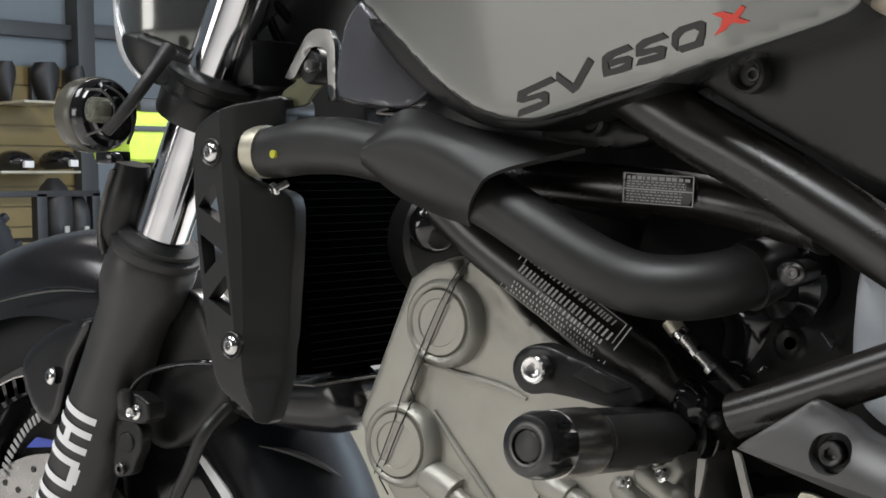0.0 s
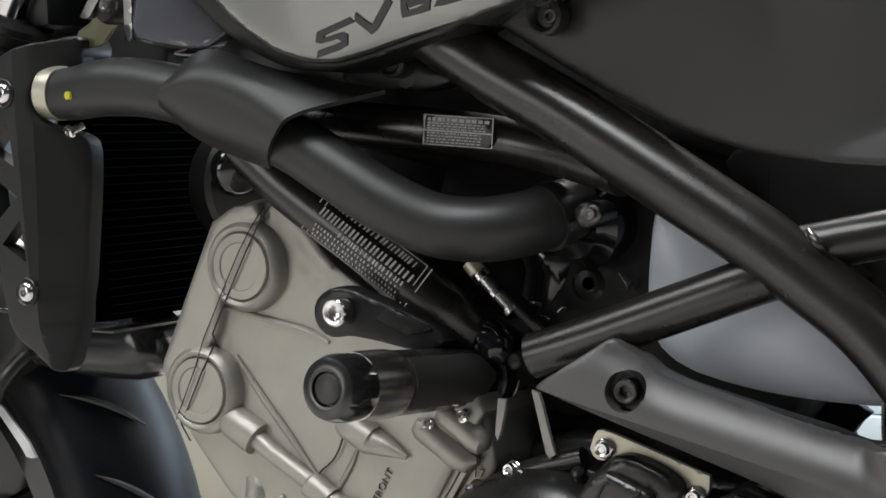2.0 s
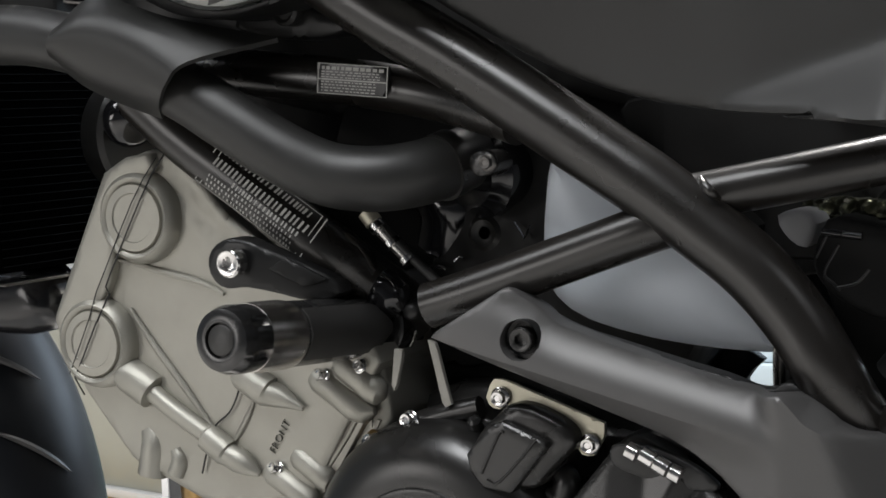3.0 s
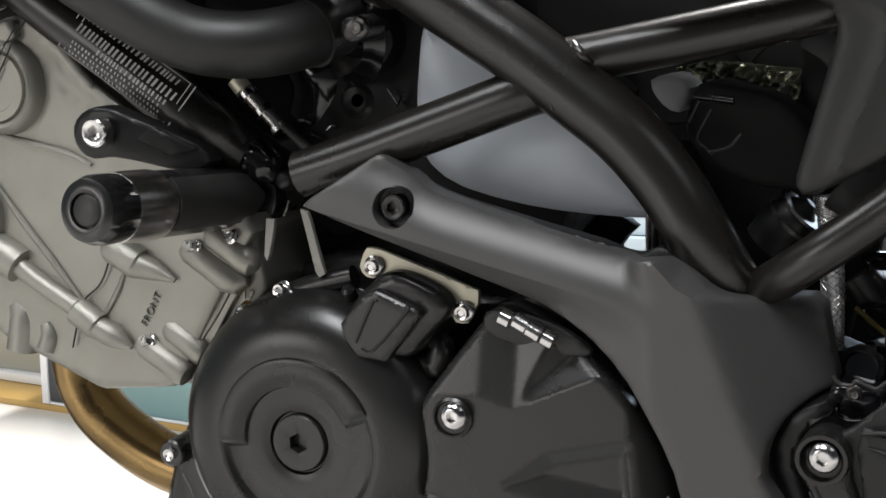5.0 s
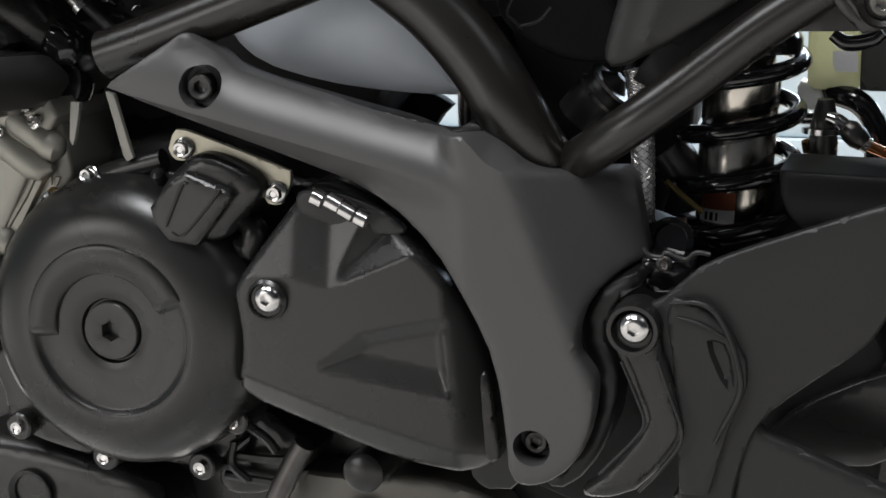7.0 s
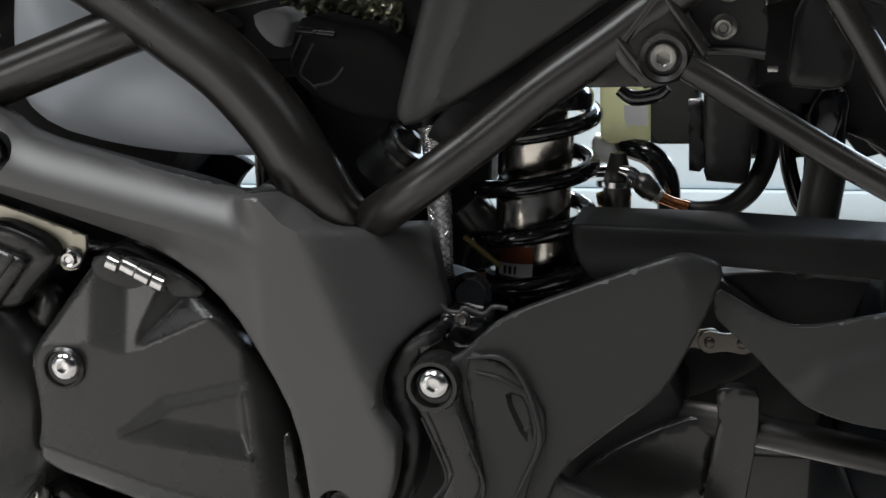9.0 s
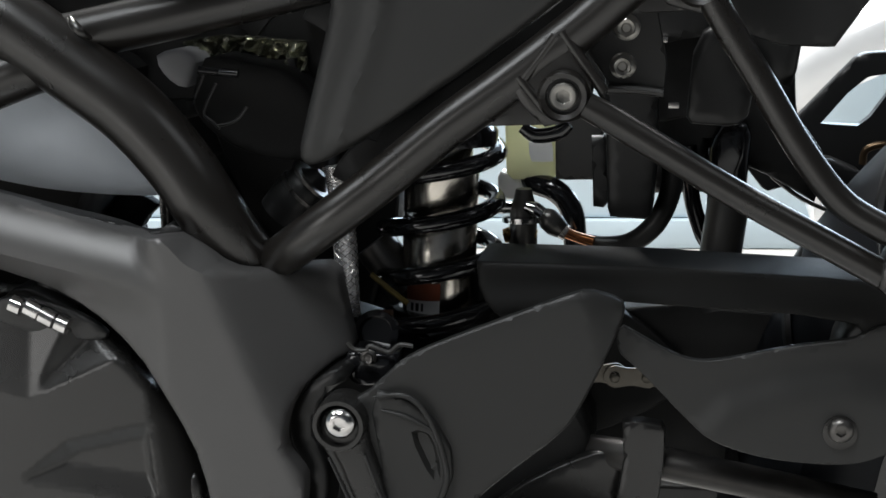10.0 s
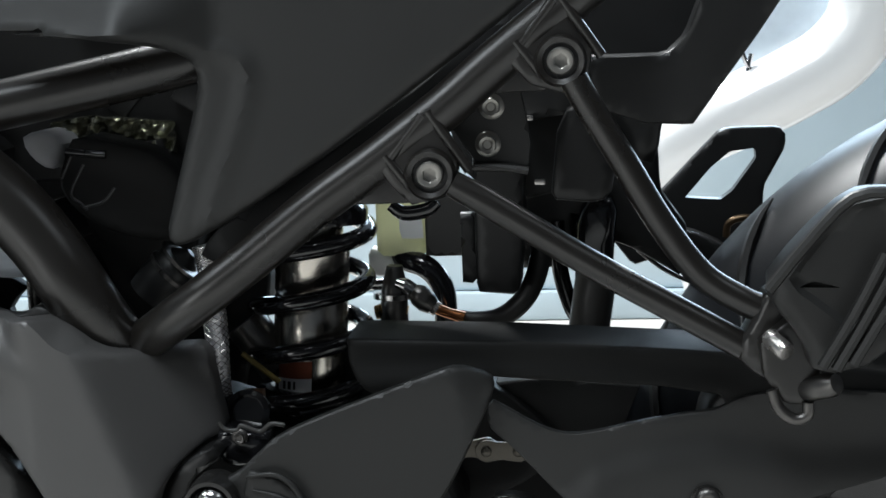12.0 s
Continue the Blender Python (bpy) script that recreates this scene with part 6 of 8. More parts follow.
sp_line = [(0.7163, 0.4667), (0.7362, 0.4602), (0.7587, 0.4451), (0.7854, 0.4260), (0.8007, 0.3974), (0.8091, 0.3650), (0.8114, 0.3178), (0.7967, 0.3132), (0.7594, 0.3158), (0.7152, 0.3305), (0.6674, 0.3467), (0.6737, 0.3650), (0.6752, 0.3808), (0.6729, 0.3978), (0.6715, 0.4079), (0.6773, 0.4181), (0.6912, 0.4372), (0.7081, 0.4590)]
sp = part("sprocket_cover", panel(sp_line, sprocket_y, 0.03, 0.0024, 0.004, 1, lines=[SPU, SPB, SPR, [TRI[0], TRI[1], TRI[3]], [TRI[0], TRI[2]], [(0.7918, 0.3934), (0.747, 0.3825), (0.7398, 0.3769)], [(0.7398, 0.3769), (0.7929, 0.37)]]), CASE, bike, "black faceted sprocket cover", angle=60)
part("cover_side_step", panel([(0.7981, 0.3593), (0.8022, 0.3689), (0.8075, 0.3717), (0.8124, 0.339), (0.8134, 0.318), (0.803, 0.3219), (0.7994, 0.3285)], -0.142, 0.02, 0.005, 0.003, 1), CASE, sp)
part("bolt_seat", turned((0.6917, -0.1570, 0.4041), (0, -1, 0), [(0.0115, -0.012), (0.0112, -0.001), (0.0095, 0.0005), (0.0088, -0.0015), (0.006, -0.0015)], 28), CASE, sp)
bolt((0.6942, -0.1630, 0.4062), 0.0076, sp, "button")
# black patch in place of the shaded recess round the union
part("throat_black_patch", panel([(0.7057, 0.4584), (0.7103, 0.4623), (0.7293, 0.4623), (0.7510, 0.4553), (0.7677, 0.4446), (0.7646, 0.4399), (0.7508, 0.4398), (0.7321, 0.4420), (0.7163, 0.4455), (0.7068, 0.4500)], -0.1465, 0.004, 0.003, 0.002, 2), INK, sp)
fit_ = part("line_union", tube([(0.7186, -0.1510, 0.4603), (0.7280, -0.1510, 0.4576), (0.7373, -0.1510, 0.4534), (0.7472, -0.1510, 0.4487)], 0.0034, 16, 3), INK, bike, "bright steel line union")
for px in ((0.7302, -0.1510, 0.4568), (0.7376, -0.1510, 0.4528)):
    part("union_sleeve", turned(px, (0.83, 0, -0.42), [(0.0034, -0.0045), (0.0046, -0.004), (0.0046, 0.0034), (0.0034, 0.004)], 20), STEEL, fit_)
for px in ((0.7214, -0.1510, 0.4590), (0.7450, -0.1510, 0.4495)):
    part("union_nut", turned(px, (0.8, 0, -0.35), [(0.0052, -0.003, "h"), (0.0052, 0.003, "h")], 18), STEEL, fit_)

# ---- rear half: side panel, struts, shock, swingarm ----
FOLD = np.array(chaikin([(0.8426, 0.6281), (0.8753, 0.6251), (0.8983, 0.6212), (0.9098, 0.6167), (0.9120, 0.6075), (0.9073, 0.5889), (0.8982, 0.5649), (0.8823, 0.5255)], 2, False))


UNDER = height_of([(0.7387, 0.6357), (0.7656, 0.6438), (0.8491, 0.6716), (0.8835, 0.6794)])


def side_y(x, z):
    shape = np.shape(x)
    away = to_line(FOLD, np.c_[np.ravel(x), np.ravel(z)]).reshape(shape)
    return -0.142 - 0.10 * np.clip(z - 0.66, 0, 0.1) - 0.85 * np.clip(np.hypot(UNDER(x) - z, 0.006) - 0.006, 0, 0.036) * (UNDER(x) > z) * np.clip((x - 0.74) / 0.03, 0, 1) * np.clip((0.895 - x) / 0.04, 0, 1) * np.clip((z - 0.606) / 0.024, 0, 1) + 0.05 * np.clip(0.78 - x, 0, 1) - 0.0024 * np.exp(-(away / 0.0032) ** 2)


SIDE = [(0.5537, 0.7307), (0.5787, 0.7121), (0.6134, 0.6905), (0.6470, 0.6711), (0.6796, 0.6553), (0.7111, 0.6447), (0.7416, 0.6373), (0.7827, 0.6334), (0.8295, 0.6323), (0.7912, 0.6322), (0.8328, 0.6293), (0.8685, 0.6246), (0.8833, 0.6188), (0.8875, 0.6093), (0.8833, 0.5919), (0.8695, 0.5430), (0.8668, 0.5306), (0.8736, 0.5257), (0.9028, 0.5410), (0.9593, 0.5779), (1.0091, 0.6141), (1.0442, 0.6406), (1.0656, 0.6607), (1.0373, 0.6822), (0.8781, 0.6982), (0.7833, 0.7575), (0.6620, 0.7680)]
side = part("side_panel", panel(SIDE, side_y, 0.008, 0.005, 0.005, 1), PANEL, bike, "dark grey plastic side panel under the seat")
grom = part("panel_grommet", turned((0.6146, -0.1520, 0.7160), (0, -1, 0), [(0.0105, -0.008), (0.0105, 0.002), (0.0088, 0.0035), (0.0066, 0.001), (0.006, -0.002)], 28), RUBBER, side)
bolt((0.6170, -0.1520, 0.7161), 0.0042, grom, "socket", CASE)
part("seat_edge", panel([(0.6796, 0.7542), (0.6997, 0.7523), (0.7371, 0.7353), (0.7369, 0.7244), (0.6995, 0.7378), (0.6884, 0.7455)], -0.172, 0.03, 0.007, 0.006, 1), paint("seat_cover", (0.28, 0.24, 0.18), 0.6), bike, "tan seat edge")
part("inner_cover", panel([(0.4845, 0.7093), (0.5348, 0.6886), (0.5385, 0.6835), (0.5077, 0.6787), (0.4758, 0.6818), (0.4470, 0.6904)], -0.118, 0.02, 0.006, 0.004, 2), BLACK, bike)
part("cover_screw", turned((0.4974, -0.1250, 0.6967), (0, -1, 0), [(0.009, -0.006), (0.009, 0.0), (0.007, 0.002), (0.005, 0.0)], 20), RUBBER, bike)
rng = random.Random(11)
for k in range(9):
    x0, x1 = 0.80 + 0.01 * rng.random(), 0.93 + 0.02 * rng.random()
    z0, z1 = 0.645 + 0.03 * rng.random(), 0.62 + 0.04 * rng.random()
    line = [Vector((x0 - 0.03, 0.01, z0))]
    for j in range(5):
        u = j / 4
        line.append(Vector((x0 + (x1 - x0) * u, -0.05 - 0.02 * rng.random(), z0 + (z1 - z0) * u + 0.012 * (rng.random() - 0.5))))
    line.append(Vector((x1 + 0.03, 0.01, z1)))
    part("wiring_loom", tube(line, 0.0015 + 0.0025 * rng.random(), 10, 6), paint("olive_sleeve", (0.03, 0.03, 0.018), 0.2, 0.2) if k % 3 == 0 else GLOSS, bike)
def crumple(x, z):
    return -0.058 + 0.004 * np.sin(520 * x + 90 * np.sin(260 * z)) * np.sin(610 * z + 2.0) + 0.003 * np.sin(1100 * x - 700 * z)


part("heat_foil", panel([(0.7843, 0.5836), (0.8059, 0.5869), (0.8338, 0.5846), (0.8529, 0.5825), (0.8520, 0.5592), (0.8468, 0.5533), (0.8405, 0.5588), (0.8317, 0.5643), (0.8145, 0.5705), (0.7934, 0.5762)], crumple, 0.004, 0.0022, 0.001, 0), paint("crumpled_foil", (0.42, 0.42, 0.34), 0.22, 0.85, 0.0, 900, 0.3, 50), bike, "crumpled dark heat foil", angle=20)
abox = part("air_box", panel([(0.8072, 0.5766), (0.8127, 0.5788), (0.8327, 0.5734), (0.8445, 0.5710), (0.8576, 0.5605), (0.8671, 0.5456), (0.8662, 0.5225), (0.8424, 0.5219), (0.8217, 0.5296), (0.8071, 0.5413), (0.8000, 0.5548)], lambda x, z: -0.1 + 0.3 * np.clip(x - 0.8, 0, 0.1), 0.05, 0.005, 0.004, 1), VOID, bike, "black air box behind the frame tube")
for p in ([(0.8174, -0.1060, 0.5649), (0.8101, -0.1060, 0.5506), (0.8146, -0.1060, 0.5454), (0.8180, -0.1060, 0.5419)], [(0.8157, -0.1060, 0.5431), (0.8266, -0.1060, 0.5459), (0.8329, -0.1060, 0.5528)], [(0.8057, -0.1060, 0.5582), (0.8124, -0.1060, 0.5719)]):
    part("box_seam", tube(p, 0.0008, 8, 4), INK, abox)
# gloss pieces added for two bright spots on the box
for px in ((0.8248, -0.1080, 0.5704), (0.8142, -0.1080, 0.5714)):
    part("box_glint", tube([Vector(px) + Vector((-0.005, 0, 0.0005)), Vector(px), Vector(px) + Vector((0.005, 0, -0.0005))], 0.0022, 10, 3), GLOSS, abox)
for k in range(7):
    c = Vector((rng.uniform(0.82, 0.90), -0.045 - 0.01 * rng.random(), rng.uniform(0.56, 0.600)))
    half = Vector((rng.uniform(0.005, 0.012), 0.006, rng.uniform(0.004, 0.009)))
    part("connector", block(c - half, c + half, 0.0015, turn=Matrix.Rotation(rng.uniform(-0.9, 0.9), 3, "Y")), BLACK, bike)
boot = part("rubber_boot", tube([(0.8391, -0.0750, 0.4919), (0.8471, -0.0750, 0.5004), (0.8561, -0.0750, 0.5083), (0.8630, -0.0750, 0.5143)], [0.0125, 0.0135, 0.0125, 0.003], 22, 4), BLACK, bike, "black rubber boot with a steel clamp")
for p in ([(0.8510, -0.0750, 0.5038), (0.8526, -0.0750, 0.5053)], [(0.8573, -0.0750, 0.5095), (0.8586, -0.0750, 0.5107)]):
    part("boot_clamp", tube(p, 0.0143, 22, 1), DARKSTEEL, boot)
for px, mat_, r in ((371, SATIN, 0.0016), (380, DARKSTEEL, 0.0026), (391, RUBBER, 0.0034)):
    part("breather_pipe", tube([Vector((0.7839, -0.0900, 0.5123)) + Vector(((px - 380) * 0.00044, 0, 0)), Vector((0.7833, -0.0900, 0.5002)) + Vector(((px - 380) * 0.00042, 0, 0)), Vector((0.7835, -0.0900, 0.4820)) + Vector(((px - 380) * 0.0004, 0, 0))], r, 12, 3), mat_, bike)
# black filler sheet added behind the air box and boot
part("inner_gap_filler", panel([(0.7792, 0.5778), (0.8555, 0.5760), (0.8584, 0.5102), (0.8364, 0.4593), (0.8145, 0.4725), (0.7918, 0.5240)], -0.03, 0.03, 0.01, 0.004, 1), VOID, bike)


def strut_plate(outline, hub, name="strut_bracket"):
    b = part(name, panel(outline, -0.1475, 0.014, 0.004, 0.002, 0), FRAME, bike, "welded steel strut bracket")
    part("boss", turned(hub, (0, -1, 0), [(0.0122, -0.012), (0.0122, 0.0), (0.0108, 0.002), (0.0085, 0.001), (0.0082, -0.003)], 30), FRAME, b)
    bolt(Vector(hub) + Vector((0, -0.002, 0)), 0.0064, b, "socket", paint("bolt_grey", (0.3, 0.29, 0.27), 0.35, 0.9, 0.05, 2000))
    return b


ba = strut_plate([(0.9732, 0.5643), (0.9812, 0.5749), (0.9892, 0.5881), (0.9946, 0.5909), (1.0004, 0.5865), (1.0118, 0.5662), (1.0073, 0.5501), (0.9883, 0.5459), (0.9778, 0.5561)], (0.9979, -0.1520, 0.5608))
bb = strut_plate([(1.0344, 0.6134), (1.0439, 0.6250), (1.0547, 0.6364), (1.0626, 0.6369), (1.0753, 0.6188), (1.0724, 0.6032), (1.0618, 0.5969), (1.0460, 0.6013)], (1.0602, -0.1520, 0.6123))
for shift, b in ((Vector((0, 0, 0)), ba), (Vector((1.0601, -0.1460, 0.6121)) - Vector((0.9973, -0.1460, 0.5602)), bb)):
    for line in ([(0.9972, -0.1465, 0.5903), (1.0163, -0.1465, 0.5620)], [(0.9764, -0.1465, 0.5698), (0.9893, -0.1465, 0.5531)], [(0.9945, -0.1465, 0.5883), (0.9791, -0.1465, 0.5687)]):
        part("flange_rib", tube([Vector(q) + shift for q in line], 0.0026, 10, 3), FRAME, b)
    part("gusset", panel([(x + shift.x, z + shift.z) for x, z in [(0.9583, 0.5454), (0.9900, 0.5459), (0.9974, 0.5539), (0.9821, 0.5764), (0.9754, 0.5706)]], -0.137, 0.008, 0.004, 0.0015, 0), FRAME, b)
part("peg_strut_lower", tube([(1.0082, -0.1500, 0.5564), (1.0239, -0.1500, 0.5472), (1.0736, -0.1500, 0.5164), (1.1128, -0.1500, 0.4942), (1.1442, -0.1500, 0.4763), (1.1520, -0.1500, 0.4708)], [0.0063, 0.0068, 0.0068, 0.0068, 0.0068, 0.0068], 22, 4), FRAME, bike, "dark steel footrest strut")
part("peg_strut_upper", tube([(1.0660, -0.1500, 0.6037), (1.0723, -0.1500, 0.5919), (1.0875, -0.1500, 0.5666), (1.1054, -0.1500, 0.5358), (1.1235, -0.1500, 0.5115), (1.1417, -0.1500, 0.4992), (1.1573, -0.1500, 0.4923)], 0.0068, 22, 5), FRAME, bike, "dark steel footrest strut")
hub = part("peg_mount", panel([(1.1381, 0.4745), (1.1498, 0.4970), (1.1537, 0.5061), (1.1639, 0.5007), (1.1772, 0.4913), (1.1742, 0.4821), (1.1639, 0.4662), (1.1588, 0.4609), (1.1484, 0.4637)], -0.158, 0.02, 0.004, 0.004, 1), FRAME, bike, "footrest mounting block")
part("peg_spring", tube([(1.1541, -0.1700, 0.4606), (1.1571, -0.1700, 0.4521), (1.1640, -0.1700, 0.4467), (1.1699, -0.1700, 0.4483), (1.1704, -0.1700, 0.4546)], 0.0028, 10, 5), DARKSTEEL, hub)
part("hinge_block", panel([(1.1488, 0.4818), (1.1622, 0.4932), (1.1728, 0.4841), (1.1769, 0.4683), (1.1709, 0.4531), (1.1602, 0.4539), (1.1505, 0.4665)], -0.17, 0.02, 0.003, 0.0015, 0), FRAME, hub)
part("peg_pin", turned((1.1590, -0.1760, 0.4803), (0.5, -0.7, -0.4), [(0.0035, -0.012), (0.0046, -0.01), (0.0048, 0.0), (0.004, 0.002), (0.002, 0.0022)], 20), SATIN, hub)
part("peg_pin", turned((1.1799, -0.1780, 0.4646), (0.6, -0.6, 0.3), [(0.0045, -0.016), (0.0055, -0.014), (0.0058, 0.0), (0.0045, 0.003), (0.002, 0.0034)], 20), DARKSTEEL, hub)
foot = part("passenger_footrest", panel([(1.1486, 0.5080), (1.1658, 0.5306), (1.1878, 0.5515), (1.2018, 0.5537), (1.2289, 0.5507), (1.2294, 0.5169), (1.2025, 0.4766), (1.1709, 0.4692), (1.1659, 0.4873)], lambda x, z: -0.19 + 0.1 * (1.2 - x), 0.03, 0.005, 0.005, 1, holes=[[(1.1645, 0.5103), (1.1704, 0.5133), (1.1832, 0.5101)]], insets=[([(1.1586, 0.5122), (1.1635, 0.521), (1.182, 0.5442), (1.1897, 0.5486), (1.2091, 0.5514), (1.2094, 0.5202), (1.1902, 0.4876), (1.1778, 0.498)], 0.003, 0.003)]), GUARDGREY, bike, "dark grey alloy passenger footrest")
part("footrest_web", panel([(1.1630, 0.5080), (1.1720, 0.5210), (1.1930, 0.5090), (1.1900, 0.5040)], -0.178, 0.006, 0.004, 0.001, 0), FORKGREY, foot)
for p in ([(1.1726, -0.2000, 0.4777), (1.1858, -0.2000, 0.5002), (1.1995, -0.2000, 0.5273)], [(1.1786, -0.2000, 0.4764), (1.1906, -0.2000, 0.4976), (1.2024, -0.2000, 0.5198)], [(1.1859, -0.2000, 0.4788), (1.1954, -0.2000, 0.4950), (1.2072, -0.2000, 0.5148)], [(1.1495, -0.2000, 0.5119), (1.1664, -0.2000, 0.5328), (1.1854, -0.2000, 0.5521), (1.2068, -0.2000, 0.5541)]):
    part("footrest_rib", tube(p, 0.0026, 8, 3), GUARDGREY, foot)
tab = part("harness_bracket", panel([(1.0035, 0.5834), (1.0289, 0.6060), (1.0397, 0.6003), (1.0445, 0.5728), (1.0429, 0.5591), (1.0194, 0.5596)], -0.118, 0.004, 0.005, 0.001, 0), SWINGBLACK, bike, "black bracket with two screws")
for px in ((1.0256, -0.1240, 0.5901), (1.0235, -0.1240, 0.5719)):
    bolt(px, 0.0064, tab, "flange", paint("bolt_grey", (0.3, 0.29, 0.27), 0.35, 0.9, 0.05, 2000))
part("bracket_foot", tube([(1.0163, -0.1200, 0.5610), (1.0306, -0.1200, 0.5606), (1.0429, -0.1200, 0.5587)], 0.0022, 8, 2), FORKGREY, tab)
part("tail_plastic", panel([(1.0725, 0.6124), (1.1110, 0.6127), (1.1207, 0.6220), (1.1332, 0.6542), (1.1762, 0.6528), (1.1547, 0.6210), (1.1231, 0.5779), (1.0996, 0.5790), (1.0748, 0.5874)], -0.105, 0.03, 0.005, 0.002, 0, insets=[([(1.0759, 0.6506), (1.1250, 0.6491), (1.1139, 0.6236), (1.1083, 0.6136), (1.0780, 0.6133)], 0.008, 0.004)]), BLACK, bike, "black plastic tail underside")
part("tail_plastic_lower", panel([(1.0561, 0.5737), (1.0620, 0.5864), (1.0720, 0.5891), (1.0857, 0.5544), (1.0827, 0.5414), (1.0769, 0.5378), (1.0525, 0.5400)], -0.085, 0.03, 0.006, 0.003, 0), BLACK, bike)
# dark sheet added to close the view through the tail
part("tail_back_filler", panel([(1.0318, 0.6588), (1.1491, 0.6550), (1.1225, 0.6121), (1.1103, 0.5708), (1.1086, 0.5499), (1.0953, 0.5532), (1.0896, 0.5743), (1.0599, 0.5810), (1.0297, 0.5727)], -0.03, 0.03, 0.01, 0.004, 1), BLACK, bike)

# brake reservoir, master cylinder, relay boxes and hoses
glow = CREAM.node_tree.nodes.new("ShaderNodeBsdfTranslucent")
glow.inputs["Color"].default_value = (0.80, 0.80, 0.60, 1)
blend = CREAM.node_tree.nodes.new("ShaderNodeMixShader")
blend.inputs[0].default_value = 0.55
CREAM.node_tree.links.new(CREAM.node_tree.nodes["Principled BSDF"].outputs[0], blend.inputs[1])
CREAM.node_tree.links.new(glow.outputs[0], blend.inputs[2])
CREAM.node_tree.links.new(blend.outputs[0], CREAM.node_tree.nodes["Material Output"].inputs["Surface"])
res = part("brake_reservoir", panel([(0.948, 0.5404), (0.9761, 0.5402), (0.9764, 0.4965), (0.9522, 0.4961), (0.9484, 0.4997)], 0.02, 0.035, 0.005, 0.003, 0), CREAM, bike, "cream translucent brake fluid reservoir")
part("reservoir_label", panel([(0.9624, 0.5186), (0.9761, 0.5192), (0.9761, 0.5067), (0.9623, 0.5073)], 0.0165, 0.001, 0.006, 0, 0), WHITE, res)
part("reservoir_foot", panel([(0.9423, 0.5013), (0.9527, 0.4988), (0.9578, 0.4955), (0.9572, 0.4844), (0.9435, 0.4836)], 0.022, 0.015, 0.004, 0.003, 1), paint("clear_resin", (0.7, 0.7, 0.68), 0.3), res)
part("reservoir_clip", panel([(0.9777, 0.5404), (1.0049, 0.5402), (1.0045, 0.4972), (0.9777, 0.497)], 0.012, 0.03, 0.006, 0.002, 0), FORKGREY, res)
part("reservoir_hose", tube([(0.9565, 0.035, 0.5016), (0.9639, 0.026, 0.4943), (0.9754, 0.02, 0.4907), (0.9831, 0.02, 0.4836), (0.987, 0.02, 0.4735), (0.9877, 0.02, 0.4581)], 0.0068, 18, 6), GLOSS, res)
mc = part("master_cylinder", tube([(0.9609, 0.0000, 0.4942), (0.9605, 0.0000, 0.4828), (0.9602, 0.0000, 0.4747), (0.9595, 0.0000, 0.4550)], [0.0045, 0.0075, 0.0078, 0.0085], 20, 4), DARKSTEEL, bike, "plated brake master cylinder with copper line")
part("cylinder_flange", turned((0.9606, 0.0000, 0.4773), (0, 0, 1), [(0.008, -0.002), (0.0125, -0.0015), (0.0125, 0.0015), (0.008, 0.002)], 24), STEEL, mc)
part("banjo", tube([(0.9619, -0.005, 0.4851), (0.967, -0.005, 0.4832), (0.9707, -0.005, 0.4807), (0.9745, -0.005, 0.4773)], [0.0034, 0.0046, 0.0044, 0.0036], 16, 4), STEEL, mc)
part("crimp_sleeve", tube([(0.9714, -0.005, 0.4801), (0.9745, -0.005, 0.4779), (0.9789, -0.005, 0.4741), (0.9826, -0.005, 0.471)], [0.0045, 0.0064, 0.0066, 0.0050], 18, 4), DARKSTEEL, mc)
part("sleeve_nut", turned((0.9833, -0.005, 0.4706), (0.8, 0, -0.5), [(0.0048, -0.0022, "h"), (0.0048, 0.0022, "h")], 18), SATIN, mc)
part("copper_line", tube([(0.9833, -0.005, 0.4706), (0.9914, -0.005, 0.4672), (1.0001, -0.005, 0.4645)], [0.0032, 0.0030, 0.0034], 12, 5), paint("copper", (0.55, 0.22, 0.09), 0.25, 1.0), mc)
part("copper_fitting", tube([(0.9492, 0, 0.4671), (0.9578, 0, 0.4685), (0.9677, 0, 0.467)], [0.0040, 0.0056, 0.0040], 14, 3), GOLD, mc)
part("cylinder_lever", tube([(0.9455, 0, 0.4832), (0.9547, 0, 0.4836), (0.9601, 0, 0.4846)], 0.0034, 12, 3), STEEL, mc)
part("brake_hose", tube([(0.9961, 0, 0.4648), (1.0067, 0, 0.4624), (1.0207, 0, 0.4635), (1.0329, 0, 0.4725), (1.0404, 0, 0.4853), (1.0439, 0, 0.4994), (1.0439, 0, 0.5165)], [0.0036, 0.0048, 0.0058, 0.0060, 0.0060, 0.0060, 0.0060], 18, 6), RUBBER, bike, "thick black brake hose")
relay = part("relay_box", panel([(1.0096, 0.5638), (1.0369, 0.5634), (1.0363, 0.5184), (1.0333, 0.4829), (1.0103, 0.4849)], -0.04, 0.05, 0.006, 0.003, 0), BLACK, bike, "black relay box")
# black filler added between the relay box and the struts
part("tail_gap_filler", panel([(1.0275, 0.5558), (1.1114, 0.5706), (1.1133, 0.5284), (1.1296, 0.5052), (1.125, 0.477), (1.0974, 0.4938), (1.073, 0.504), (1.07, 0.5064), (1.0694, 0.5124), (1.0635, 0.5151), (1.0635, 0.4837), (1.0318, 0.4832)], 0.05, 0.02, 0.008, 0.003, 0), BLACK, bike)
# satin blocks added for small glints in the dark tail
for spot in [(1.0397, -0.03, 0.5781), (1.0454, -0.03, 0.5434), (1.0256, -0.03, 0.544)]:
    part("glint_block", block(Vector(spot) - Vector((0.0028, 0.002, 0.0014)), Vector(spot) + Vector((0.0028, 0.002, 0.0014)), 0.0006), SATIN, relay)
